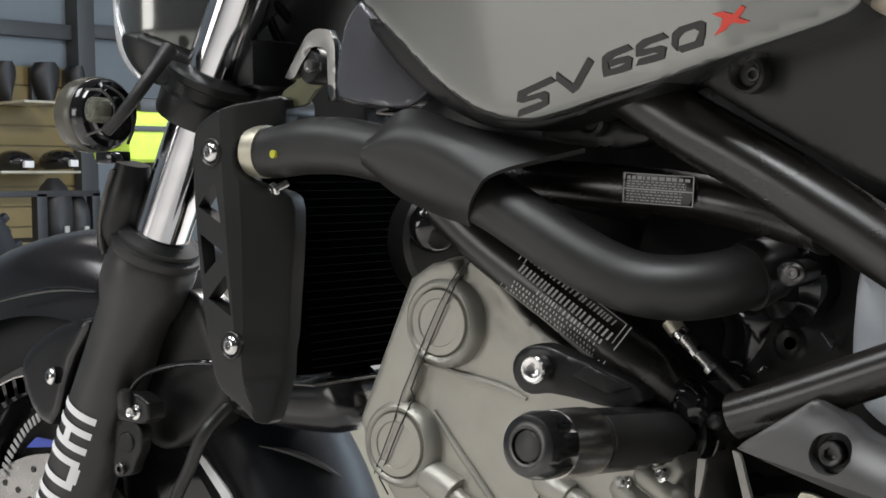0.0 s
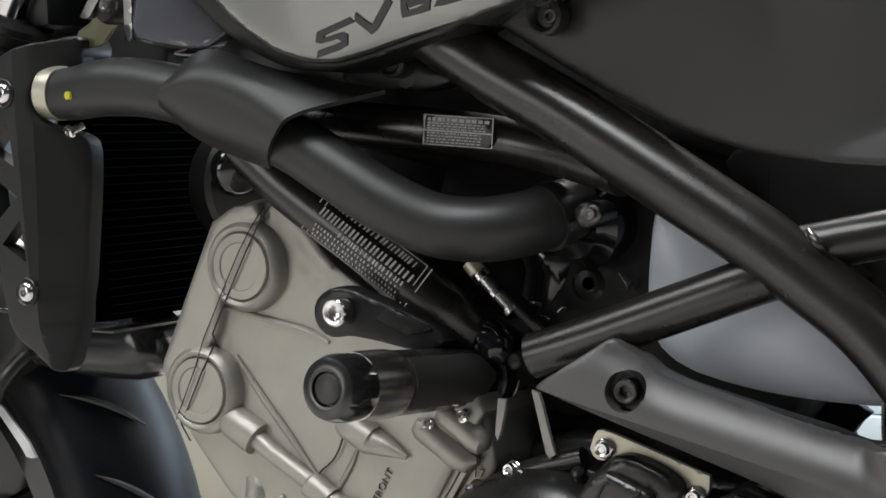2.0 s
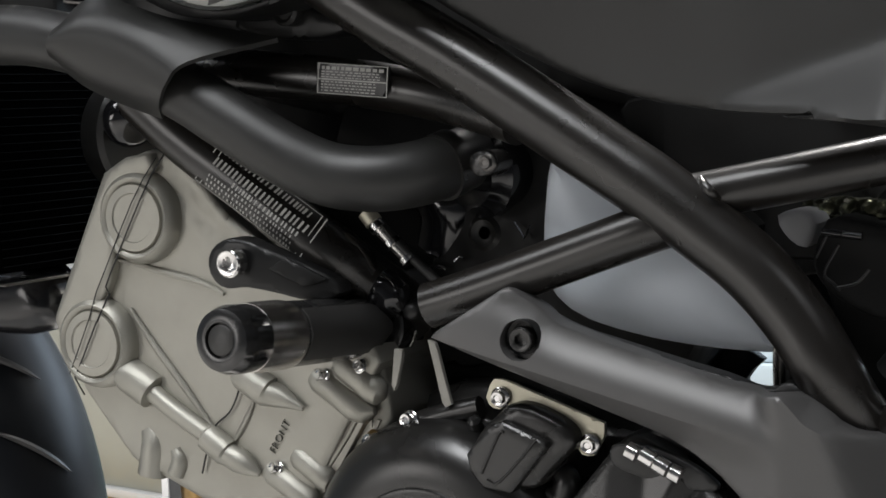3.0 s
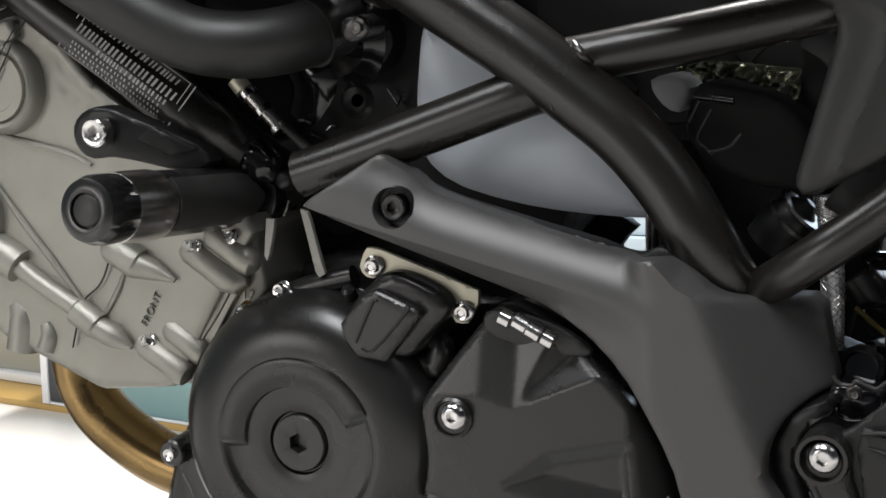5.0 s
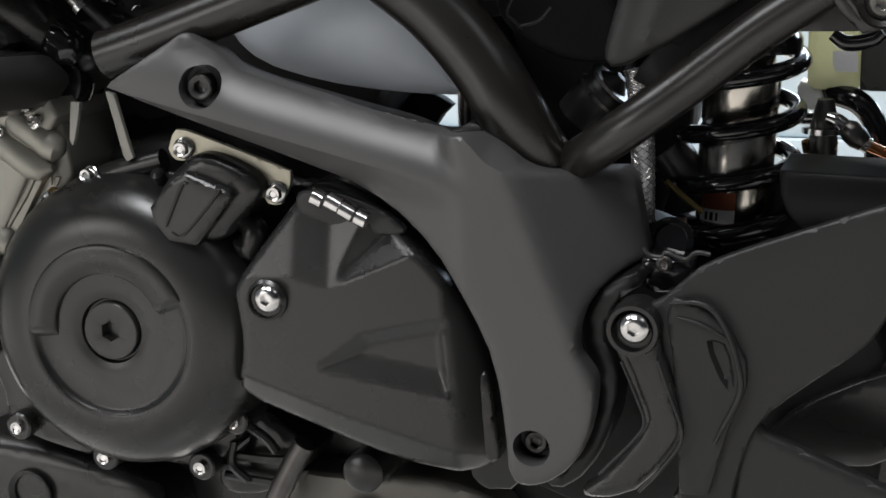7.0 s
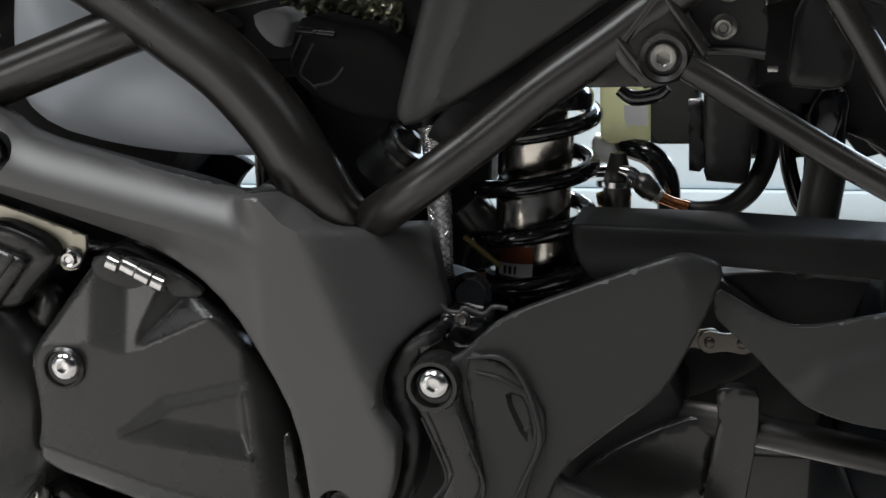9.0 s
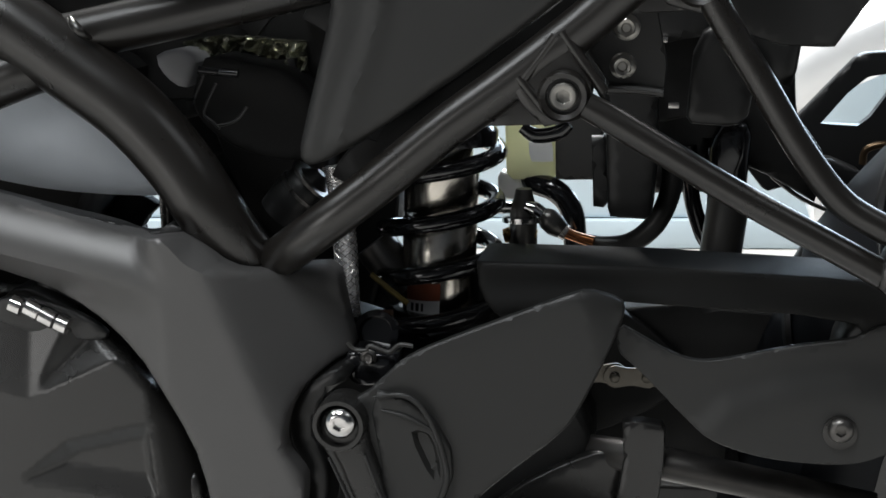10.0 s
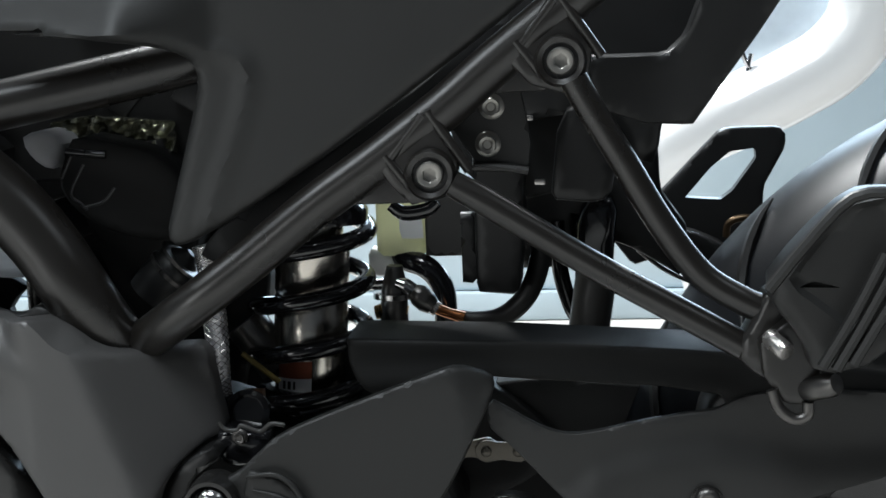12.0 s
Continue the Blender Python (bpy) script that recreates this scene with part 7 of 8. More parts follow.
part("relay_bracket", panel([(1.0014, 0.5268), (1.0105, 0.5268), (1.0105, 0.4881), (1.0019, 0.4881)], -0.03, 0.01, 0.006, 0.002, 0), BLACK, bike)
part("lock_spring", tube([(0.9698, -0.0800, 0.5384), (0.9770, -0.0800, 0.5340), (0.9885, -0.0800, 0.5354), (0.9942, -0.0800, 0.5397)], [0.003, 0.004, 0.004, 0.003], 14, 4), GLOSS, bike)
part("rear_mudguard", panel([(1.0646, 0.5250), (1.0891, 0.5311), (1.0851, 0.4931), (1.0835, 0.4512), (1.0622, 0.4510), (1.0625, 0.4835)], 0.03, 0.04, 0.008, 0.006, 1), GLOSS, bike, "glossy black rear mudguard stay")
part("fender_stay", tube([(1.0693, 0.0300, 0.4442), (1.0723, 0.0300, 0.4643), (1.0759, 0.0300, 0.4876)], 0.012, 16, 3), FORKGREY, bike)
part("tail_hose", tube([(1.0519, 0.0500, 0.5118), (1.0537, 0.0500, 0.4820), (1.0604, 0.0500, 0.4586), (1.0686, 0.0500, 0.4486)], 0.005, 12, 5), GLOSS, bike)

# shock absorber
SH_T, SH_B = Vector((0.9205, -0.03, 0.5227)), Vector((0.9139, -0.03, 0.4185))
BRUSHED = paint("brushed_damper", (0.62, 0.58, 0.52), 0.2, 1.0, 0.1, 900, 0.1, 60)
shock = part("shock_absorber", turned(SH_B, SH_T - SH_B, [(0.012, -0.03), (0.0195, -0.02), (0.0195, 0.033), (0.0185, 0.034), (0.0185, 0.036), (0.0205, 0.037), (0.0205, 0.064), (0.0198, 0.065), (0.0198, 0.067), (0.0205, 0.068), (0.0205, 0.092), (0.0165, 0.094), (0.0165, 0.13), (0.012, 0.14)], 48), BRUSHED, bike, "shock absorber with black coil spring")
ax = (SH_T - SH_B).normalized()
coil = []
for k in range(0, 130):
    a = math.pi - 2 * math.pi * (k - 60) / 28
    h = 0.0593 + 0.0275 * (k - 60) / 28
    coil.append(SH_B + ax * h + Vector((math.cos(a), -math.sin(a), 0)) * 0.0308)
part("coil_spring", tube(coil, 0.0049, 16, 1, smooth=False), GLOSS, shock, "glossy black spring")
part("spring_seat", turned(SH_B, ax, [(0.0195, -0.004), (0.0285, -0.003), (0.0300, 0.001), (0.0300, 0.006), (0.0285, 0.0085), (0.0295, 0.0095), (0.0295, 0.0115), (0.027, 0.0135), (0.0195, 0.014)], 40), GLOSS, shock)
part("preload_ring", turned(SH_B, ax, [(0.019, 0.106), (0.030, 0.107), (0.030, 0.114), (0.027, 0.118), (0.019, 0.119)], 40), GLOSS, shock)


def wrap(s0, s1, h0, h1, material, name, lift):
    """A sticker bent round the damper between two angles and two heights."""
    bm = bmesh.new()
    ring = [[SH_B + ax * h + Vector((math.cos(radians(a)), -math.sin(radians(a)), 0)) * (0.0195 + lift) for a in np.linspace(s0, s1, 10)] for h in (h0, h1)]
    vs = [[bm.verts.new(c) for c in r] for r in ring]
    for i in range(9):
        bm.faces.new((vs[0][i], vs[0][i + 1], vs[1][i + 1], vs[1][i]))
    part(name, bm, material, shock)


wrap(140, 78, 0.014, 0.0215, WHITE, "shock_sticker", 0.0004)
wrap(140, 78, 0.0216, 0.031, paint("rust_print", (0.22, 0.045, 0.012), 0.4), "sticker_band", 0.0004)
for s0, s1 in ((128, 122), (118, 112), (108, 104)):
    wrap(s0, s1, 0.0155, 0.020, INK, "sticker_mark", 0.0006)
BRAID = paint("steel_braid", (0.44, 0.44, 0.46), 0.33, 0.9, 1.0, 420, 0.2)
braided = part("braided_line", tube([(0.8734, -0.0900, 0.5205), (0.8754, -0.0900, 0.5093), (0.8774, -0.0900, 0.4796), (0.8777, -0.0900, 0.4435), (0.8779, -0.0900, 0.4405)], 0.0062, 18, 5), BRAID, bike, "braided steel overflow hose")
braid = glide([(0.8734, -0.0900, 0.5205), (0.8754, -0.0900, 0.5093), (0.8774, -0.0900, 0.4796), (0.8777, -0.0900, 0.4435), (0.8779, -0.0900, 0.4405)], 24)
for k in range(18):
    strand = []
    for i, p in enumerate(braid):
        t_ = (braid[min(i + 1, len(braid) - 1)] - braid[max(i - 1, 0)]).normalized()
        _, b1, b2 = axes(t_)
        a = (1 if k % 2 else -1) * i * 0.32 + 2 * math.pi * k / 18
        strand.append(p + (b1 * math.cos(a) + b2 * math.sin(a)) * 0.0061)
    part("braid_strand", tube(strand, 0.00030, 5, 1, smooth=False), SATIN, braided)
part("line_boot", tube([(0.8776, -0.0900, 0.4411), (0.8788, -0.0900, 0.4313), (0.8831, -0.0900, 0.4238)], [0.0072, 0.0066, 0.006], 14, 3), GLOSS, bike)
part("linkage_block", panel([(0.8743, 0.4265), (0.8868, 0.4304), (0.8990, 0.4230), (0.9060, 0.4170), (0.8863, 0.4120)], -0.07, 0.03, 0.006, 0.004, 1), GLOSS, bike)
part("yellow_lead", tube([(0.8840, -0.0600, 0.4571), (0.8931, -0.0600, 0.4495), (0.9038, -0.0600, 0.4409)], 0.0016, 8, 3), paint("yellow_wire", (0.16, 0.12, 0.03), 0.5), bike)
part("inner_pipe", tube([(0.8798, -0.0300, 0.4687), (0.8891, -0.0300, 0.4559), (0.8984, -0.0300, 0.4432)], 0.012, 16, 3), DARKSTEEL, bike)

# swingarm, heel guard, chain and guard
sw = part("swingarm", panel([(0.9500, 0.4757), (0.9581, 0.4758), (1.0313, 0.4738), (1.1142, 0.4689), (1.1442, 0.4663), (1.1957, 0.4596), (1.2226, 0.4565), (1.2228, 0.4312), (1.1687, 0.4344), (1.1386, 0.4375), (1.1354, 0.4461), (1.1085, 0.4506), (1.0392, 0.4549), (1.0224, 0.4562), (0.9742, 0.4503), (0.9610, 0.4480), (0.9545, 0.4556), (0.9507, 0.4640)], lambda x, z: -0.118 - 0.004 * np.clip((0.466 - 0.025 * (x - 0.95) - z) / 0.012, 0, 1), 0.05, 0.004, 0.003, 0), paint("swingarm_satin", (0.0095, 0.0095, 0.0092), 0.6, 0.0, 0.1, 2400, 0.2, 10, spec=0.12), bike, "black box-section swingarm")
part("swingarm_tail", panel([(1.1355, 0.4486), (1.1640, 0.4572), (1.1986, 0.4573), (1.2004, 0.3900), (1.1632, 0.3894), (1.1445, 0.3804), (1.1309, 0.3888), (1.1230, 0.4117), (1.1260, 0.4345)], -0.112, 0.05, 0.008, 0.006, 1), SWINGBLACK, sw)
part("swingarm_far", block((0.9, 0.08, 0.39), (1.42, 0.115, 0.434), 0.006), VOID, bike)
# black sheet standing in for the dark gap under the swingarm
part("mudguard_gap_filler", panel([(1.0158, 0.4359), (1.1492, 0.4240), (1.1496, 0.3926), (1.0648, 0.3851), (1.0154, 0.4103)], -0.02, 0.02, 0.01, 0.004, 1), VOID, bike)
# bluish grey paints the window's reflection onto the tube
part("stay_tube", tube([(1.0989, -0.0100, 0.4253), (1.0928, -0.0100, 0.4123), (1.0866, -0.0100, 0.3993)], 0.0085, 18, 3), paint("stay_sheen_grey", (0.10, 0.115, 0.125), 0.35, 0.2), bike)
GUARD_LINE = [(1.0202, 0.4468), (1.0282, 0.4429), (1.0433, 0.4336), (1.0556, 0.4288), (1.0652, 0.4284), (1.0761, 0.4302), (1.0978, 0.4352), (1.1193, 0.4385), (1.1342, 0.4403), (1.1431, 0.4465), (1.1636, 0.4494), (1.2392, 0.4477), (1.2405, 0.4146), (1.1647, 0.3932), (1.1468, 0.3826), (1.1307, 0.378), (1.1008, 0.3795), (1.0816, 0.3832), (1.0651, 0.3893), (1.0541, 0.3978), (1.0376, 0.416), (1.0266, 0.4268), (1.02, 0.4319)]
BULGE = height_of([(1.054, 0.3891), (1.0734, 0.4081), (1.1006, 0.4185), (1.1328, 0.4217), (1.1728, 0.4137)])
cg = part("chain_guard", panel(GUARD_LINE, lambda x, z: -0.125 - 0.005 / (1 + np.exp((z - BULGE(x)) / 0.004)), 0.004, 0.004, 0.0012, 2), PANEL, bike, "black plastic chain guard")
part("screw_washer", turned((1.1269, -0.1312, 0.3953), (0, -1, 0), [(0.0082, -0.002), (0.0082, 0.0004), (0.006, 0.001)], 24), FRAME, cg)
bolt((1.1271, -0.1362, 0.3971), 0.0062, cg, "button", DARKSTEEL)
CHAIN = paint("chain_steel", (0.085, 0.078, 0.066), 0.35, 0.8, 0.2, 900, 0.2, 60)
for k in range(12):
    x0 = 1.0 + 0.0165 * k
    link = bmesh.new()
    z0 = 0.4093 - 0.035 * (x0 - 1.02)
    deep = -0.088 if k % 2 else -0.085
    ends = []
    for c, s in ((x0, 1), (x0 + 0.0165, -1)):
        ends += [(c + s * 0.0062 * math.cos(radians(a)), z0 + (0.0062 if s > 0 else -0.0062) * math.sin(radians(a))) for a in (60, 100, 140, 180, 220, 260, 300)]
    ends = ends[:7] + [(x0 + 0.008, z0 - 0.0044)] + ends[7:] + [(x0 + 0.008, z0 + 0.0044)]
    panel(ends, deep, 0.002, 0.003, 0.0006, 0, bm=link)
    for j in (0, 1):
        turned((x0 + 0.0165 * j, deep, z0), (0, -1, 0), [(0.0028, -0.014), (0.0028, 0.0012), (0.002, 0.0018)], 14, bm=link)
    part("chain_link", link, CHAIN, cg)
HEELEND = [(1.0036, 0.4672), (1.0086, 0.4551), (1.0133, 0.4305)]
HEELFOLD = height_of([(b, a) for a, b in HEELEND])
heel = part("heel_guard", panel([(0.8991, 0.4170), (0.9091, 0.4263), (0.9191, 0.4355), (0.9357, 0.4431), (0.9764, 0.4581), (1.0051, 0.4685), (1.0108, 0.4673), (1.0249, 0.4615), (1.0249, 0.4548), (1.0186, 0.4398), (1.0026, 0.4078), (0.9945, 0.3972), (0.9645, 0.3742), (0.9477, 0.3592), (0.9389, 0.3357), (0.9325, 0.3000), (0.9097, 0.2988), (0.9084, 0.3518), (0.8923, 0.3802), (0.8757, 0.3912), (0.8791, 0.4086)], lambda x, z: -0.156 + 0.06 * np.clip(x - 0.9, 0, 1) + 0.45 * np.clip(x - HEELFOLD(z), 0, 0.03), 0.006, 0.005, 0.0028, 1, lines=[HEELEND]), PANEL, bike, "black plastic heel guard plate", angle=30)
part("guard_lower_bar", panel([(0.9366, 0.3705), (0.9458, 0.3592), (0.9481, 0.3524), (0.9629, 0.3469), (1.0081, 0.3288), (1.0271, 0.3216), (1.0279, 0.3044), (0.9367, 0.2939), (0.933, 0.3411)], -0.150, 0.008, 0.005, 0.003, 1), PANEL, heel)
arm_low = part("footrest_hanger", panel([(0.8777, 0.3927), (0.8748, 0.4025), (0.8790, 0.4113), (0.8873, 0.4147), (0.8969, 0.4111), (0.9011, 0.4029), (0.9012, 0.3944), (0.9054, 0.3833), (0.9112, 0.3608), (0.9127, 0.3494), (0.9018, 0.3337), (0.8850, 0.3165), (0.8563, 0.3135), (0.8764, 0.3312), (0.8905, 0.3502), (0.8932, 0.3592), (0.8875, 0.3733), (0.8813, 0.3872)], -0.163, 0.012, 0.0045, 0.004, 1), CASE, bike, "black cast footrest hanger")
part("hanger_web", panel([(0.9060, 0.4199), (0.9130, 0.4184), (0.9225, 0.4144), (0.9334, 0.4057), (0.9413, 0.3903), (0.9419, 0.3766), (0.9336, 0.3556), (0.9244, 0.3201), (0.9102, 0.3194), (0.9064, 0.3863), (0.9029, 0.4091)], -0.1585, 0.006, 0.004, 0.0015, 0,
                         insets=[([(0.9213, 0.3988), (0.9256, 0.4014), (0.9332, 0.398), (0.9374, 0.3762), (0.9315, 0.3752)], 0.003, 0.002)]), PANEL, arm_low)
part("web_ridge", tube([(0.9046, -0.1595, 0.4171), (0.9174, -0.1595, 0.4185), (0.926, -0.1595, 0.4146), (0.9324, -0.1595, 0.405), (0.9369, -0.1595, 0.3921), (0.9394, -0.1595, 0.379), (0.9371, -0.1595, 0.3691), (0.9319, -0.1595, 0.3583), (0.9272, -0.1595, 0.3481)], [0.0006, 0.0014, 0.0016, 0.0016, 0.0016, 0.0016, 0.0016, 0.0014, 0.0008], 10, 4), PANEL, arm_low)
part("web_ridge", tube([(0.9082, -0.1592, 0.4105), (0.9202, -0.1592, 0.4074), (0.9332, -0.1592, 0.401)], [0.0005, 0.0012, 0.0006], 10, 4), PANEL, arm_low)
part("hanger_foot", panel([(0.8995, 0.307), (0.9212, 0.3321), (0.9251, 0.336), (0.9328, 0.3374), (0.9367, 0.3342), (0.9568, 0.3132)], -0.148, 0.02, 0.004, 0.003, 1), CASE, arm_low)
for p in ([(0.8827, -0.1660, 0.3885), (0.8897, -0.1660, 0.3719), (0.8940, -0.1660, 0.3592), (0.8899, -0.1660, 0.3501), (0.8716, -0.1660, 0.3292)], [(0.9006, -0.1660, 0.3899), (0.9063, -0.1660, 0.3733), (0.9126, -0.1660, 0.3537), (0.9053, -0.1660, 0.3385), (0.8915, -0.1660, 0.3223)]):
    part("edge_groove", tube(p, 0.0009, 8, 4), INK, arm_low)
part("pivot_ring", turned((0.8879, -0.1660, 0.4043), (0, -1, 0), [(0.0132, -0.02), (0.0135, -0.002), (0.0125, 0.001), (0.0105, 0.001), (0.0098, -0.003), (0.0096, -0.008)], 36, cap=False), CASE, arm_low)
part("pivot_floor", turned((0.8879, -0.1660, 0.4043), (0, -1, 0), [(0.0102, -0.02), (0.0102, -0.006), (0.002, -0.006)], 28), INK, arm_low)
bolt((0.8890, -0.1700, 0.4058), 0.0077, arm_low, "button")
blk = part("line_holder", panel([(0.8823, 0.4298), (0.8912, 0.4329), (0.9028, 0.4302), (0.9115, 0.4303), (0.9082, 0.4155), (0.8964, 0.4123), (0.8847, 0.4135)], -0.128, 0.02, 0.005, 0.004, 1), GLOSS, bike, "black bracket with small bolt")
bolt((0.8963, -0.1340, 0.4292), 0.0042, blk, "flange", DARKSTEEL)
part("holder_ring", turned((0.8945, -0.1000, 0.4340), (0, -1, 0.3), [(0.009, -0.004), (0.012, -0.003), (0.012, 0.003), (0.009, 0.004), (0.008, 0.0)], 28), GLOSS, bike)
part("holder_edge", tube([(0.8859, -0.13, 0.4367), (0.8892, -0.13, 0.4332), (0.895, -0.13, 0.4327), (0.8974, -0.13, 0.435), (0.9036, -0.13, 0.4328), (0.9076, -0.13, 0.4322), (0.9124, -0.13, 0.4358), (0.9192, -0.13, 0.4352)], 0.0012, 10, 6), FORKGREY, blk)
part("brown_connector", block(Vector((0.8896, -0.06, 0.4334)) - Vector((0.0055, 0.004, 0.0035)), Vector((0.8896, -0.06, 0.4334)) + Vector((0.0055, 0.004, 0.0035)), 0.001), paint("brown_plastic", (0.16, 0.09, 0.055), 0.4), bike)
# exhaust pipe and brackets below
part("collector_pipe", tube([(0.9837, -0.06, 0.3627), (1.021, -0.088, 0.3675), (1.0425, -0.09, 0.3639), (1.0723, -0.092, 0.3589), (1.1052, -0.094, 0.3529), (1.1469, -0.094, 0.3439)], 0.0086, 24, 4), paint("collector_steel", (0.05, 0.048, 0.046), 0.42, 0.8, 0.1, 1600, 0.3, 30), bike, "dark exhaust collector pipe")
part("collector_shield", panel([(0.9418, 0.3267), (0.9599, 0.3476), (1.001, 0.3691), (1.0225, 0.3721), (1.019, 0.3522), (1.0143, 0.318), (0.9416, 0.3141)], -0.092, 0.012, 0.006, 0.003, 1), CASE, bike)
part("link_plate", panel([(1.0209, 0.3898), (1.0299, 0.3907), (1.0428, 0.3883), (1.0419, 0.3687), (1.0394, 0.3512), (1.0352, 0.3237), (1.0135, 0.3225), (1.0179, 0.3502), (1.0217, 0.3708)], -0.104, 0.01, 0.005, 0.0015, 0), CASE, bike)
part("lower_shield", panel([(0.9264, 0.3254), (1.1362, 0.3233), (1.1373, 0.2772), (0.9253, 0.2670)], -0.01, 0.02, 0.02, 0.004, 1), CASE, bike)
# black filler added in the gap above the collector pipe
part("shield_gap_filler", panel([(0.9896, 0.3795), (1.0636, 0.3819), (1.0731, 0.3629), (1.0827, 0.3406), (0.9897, 0.3365)], -0.02, 0.02, 0.01, 0.003, 1), VOID, bike)

# rear wheel and far-side footrest hanger
REAR = Vector((1.372, 0.0, 0.298))
rear = wheel(REAR, 0.305, 0.16, 0.222, "rear_wheel", "black rear wheel with wide road tyre")
for k in range(22):
    a = 2 * math.pi * k / 22
    line = []
    for j in range(7):
        w = -0.01 - 0.062 * j / 6
        rr = 0.3065 - 0.032 * (abs(w) / 0.08) ** 2.2
        b = a + 0.2 * j / 6
        line.append(REAR + Vector((rr * math.cos(b), w, rr * math.sin(b))))
    part("tread_groove", tube(line, [0.0006, 0.002, 0.003, 0.003, 0.003, 0.002, 0.0006], 6, 3), INK, rear)
hang = part("far_footrest_hanger", panel([(1.0843, 0.4884), (1.1201, 0.5200), (1.1425, 0.5434), (1.1551, 0.5561), (1.1639, 0.5573), (1.1922, 0.5574), (1.1968, 0.5515), (1.1951, 0.5430), (1.1823, 0.5194), (1.1816, 0.5031), (1.1922, 0.4938), (1.1744, 0.4795), (1.1457, 0.4837), (1.0986, 0.4697)], 0.14, 0.012, 0.005, 0.002, 0, holes=[[(1.1323, 0.5132), (1.1489, 0.5324), (1.1610, 0.5423), (1.1767, 0.5441), (1.1774, 0.5376), (1.1623, 0.5169), (1.1552, 0.5116)]]), BLACK, bike, "black far-side footrest hanger with triangular opening")
part("silencer_clamp", tube([(1.1567, 0.1200, 0.4900), (1.1585, 0.1200, 0.4989), (1.1690, 0.1200, 0.5023), (1.1795, 0.1200, 0.4996)], 0.0024, 10, 5), paint("bronze_clamp", (0.09, 0.06, 0.035), 0.3, 0.9), hang)
part("far_bracket", panel([(1.0979, 0.4938), (1.1258, 0.5004), (1.1602, 0.4857), (1.1533, 0.4752), (1.1187, 0.4829)], 0.1, 0.02, 0.008, 0.003, 1), BLACK, hang)
part("wire_guard", tube([(1.0996, 0.0600, 0.4920), (1.1168, 0.0600, 0.4788), (1.1368, 0.0600, 0.4699), (1.1601, 0.0600, 0.4627)], 0.0013, 10, 4), DARKSTEEL, bike)
part("silencer", tube([(0.95, 0.14, 0.33), (1.1, 0.17, 0.36), (1.5, 0.18, 0.44)], [0.045, 0.055, 0.055], 28, 4), DARKSTEEL, bike, "round exhaust silencer on the far side")
# side stand
part("side_stand", tube([(0.72, -0.1, 0.27), (0.76, -0.17, 0.14), (0.8, -0.24, 0.008)], [0.011, 0.011, 0.012], 16, 4), CASE, bike, "black side stand resting on the floor")

# ---- white scooter parked beyond the rear wheel ----
scooter = thing("scooter", (1.75, 1.5, 0.0), "white scooter with curved bodywork parked behind", "scooter")
sc = [(1.1262, 1.3000, 0.3924), (1.1796, 1.3000, 0.4431), (1.2547, 1.3000, 0.4845), (1.3364, 1.3000, 0.5237), (1.3951, 1.3000, 0.5593), (1.4313, 1.3000, 0.6099), (1.4308, 1.3000, 0.6757), (1.4014, 1.3000, 0.7492)]
part("body_shell", tube(sc, [0.03, 0.045, 0.05, 0.05, 0.05, 0.05, 0.05, 0.05], 28, 6), GLOSSWHITE, scooter)
part("windscreen", panel([(1.2595, 0.6297), (1.3421, 0.6946), (1.4165, 0.6922), (1.4022, 0.5878), (1.3272, 0.5215), (1.2589, 0.4925), (1.2286, 0.5240)], 1.36, 0.006, 0.02, 0.003, 2), paint("tinted_screen", (0.55, 0.62, 0.68), 0.08, coat=0.5), scooter)
part("trim_wire", tube([(1.2646, 1.2800, 0.5856), (1.2755, 1.2800, 0.5558), (1.2864, 1.2800, 0.5333), (1.2754, 1.2800, 0.5262), (1.2828, 1.2800, 0.5667)], 0.0035, 8, 5), CHROME, scooter)
part("floor_pan", block((1.2, 1.45, 0.2), (1.9, 1.7, 0.3), 0.03), GLOSSWHITE, scooter)
for x in (1.55, 2.1):
    part("scooter_wheel", tyre_bm(Vector((x, 1.58, 0.2)), 0.2, 0.1, 0.12), TYRE, scooter)

# ---- dark filler sheets behind the gaps, and small inner parts of the motorcycle ----
# the sheets in gap black are added in place of shaded depth
part("rail_gap_filler", panel([(0.8667, 0.5204), (0.9356, 0.5624), (0.9999, 0.6088), (1.0512, 0.6514), (1.0732, 0.6507), (1.0336, 0.6101), (0.9759, 0.5678), (0.8867, 0.5084)], -0.1, 0.02, 0.01, 0.003, 1), VOID, bike)
part("airbox_gap_filler", panel([(0.3924, 0.6733), (0.5631, 0.6578), (0.6683, 0.6453), (0.7171, 0.6280), (0.7201, 0.5753), (0.6387, 0.6049), (0.6011, 0.6048), (0.6059, 0.5524), (0.5604, 0.5296), (0.5194, 0.5208), (0.4782, 0.5639), (0.3805, 0.6045)], -0.03, 0.04, 0.012, 0.006, 1), VOID, bike, "black filler sheet below the airbox")
part("tank_under_filler", panel([(0.3470, 0.7700), (0.7313, 0.7431), (0.8007, 0.6398), (0.7204, 0.6152), (0.6722, 0.6387), (0.5681, 0.6542), (0.3992, 0.6693)], -0.035, 0.03, 0.014, 0.006, 1), VOID, bike)
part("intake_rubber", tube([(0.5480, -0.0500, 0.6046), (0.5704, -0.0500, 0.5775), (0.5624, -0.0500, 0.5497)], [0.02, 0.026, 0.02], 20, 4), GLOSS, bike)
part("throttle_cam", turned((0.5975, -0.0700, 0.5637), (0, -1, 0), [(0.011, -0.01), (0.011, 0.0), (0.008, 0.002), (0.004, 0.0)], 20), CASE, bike)
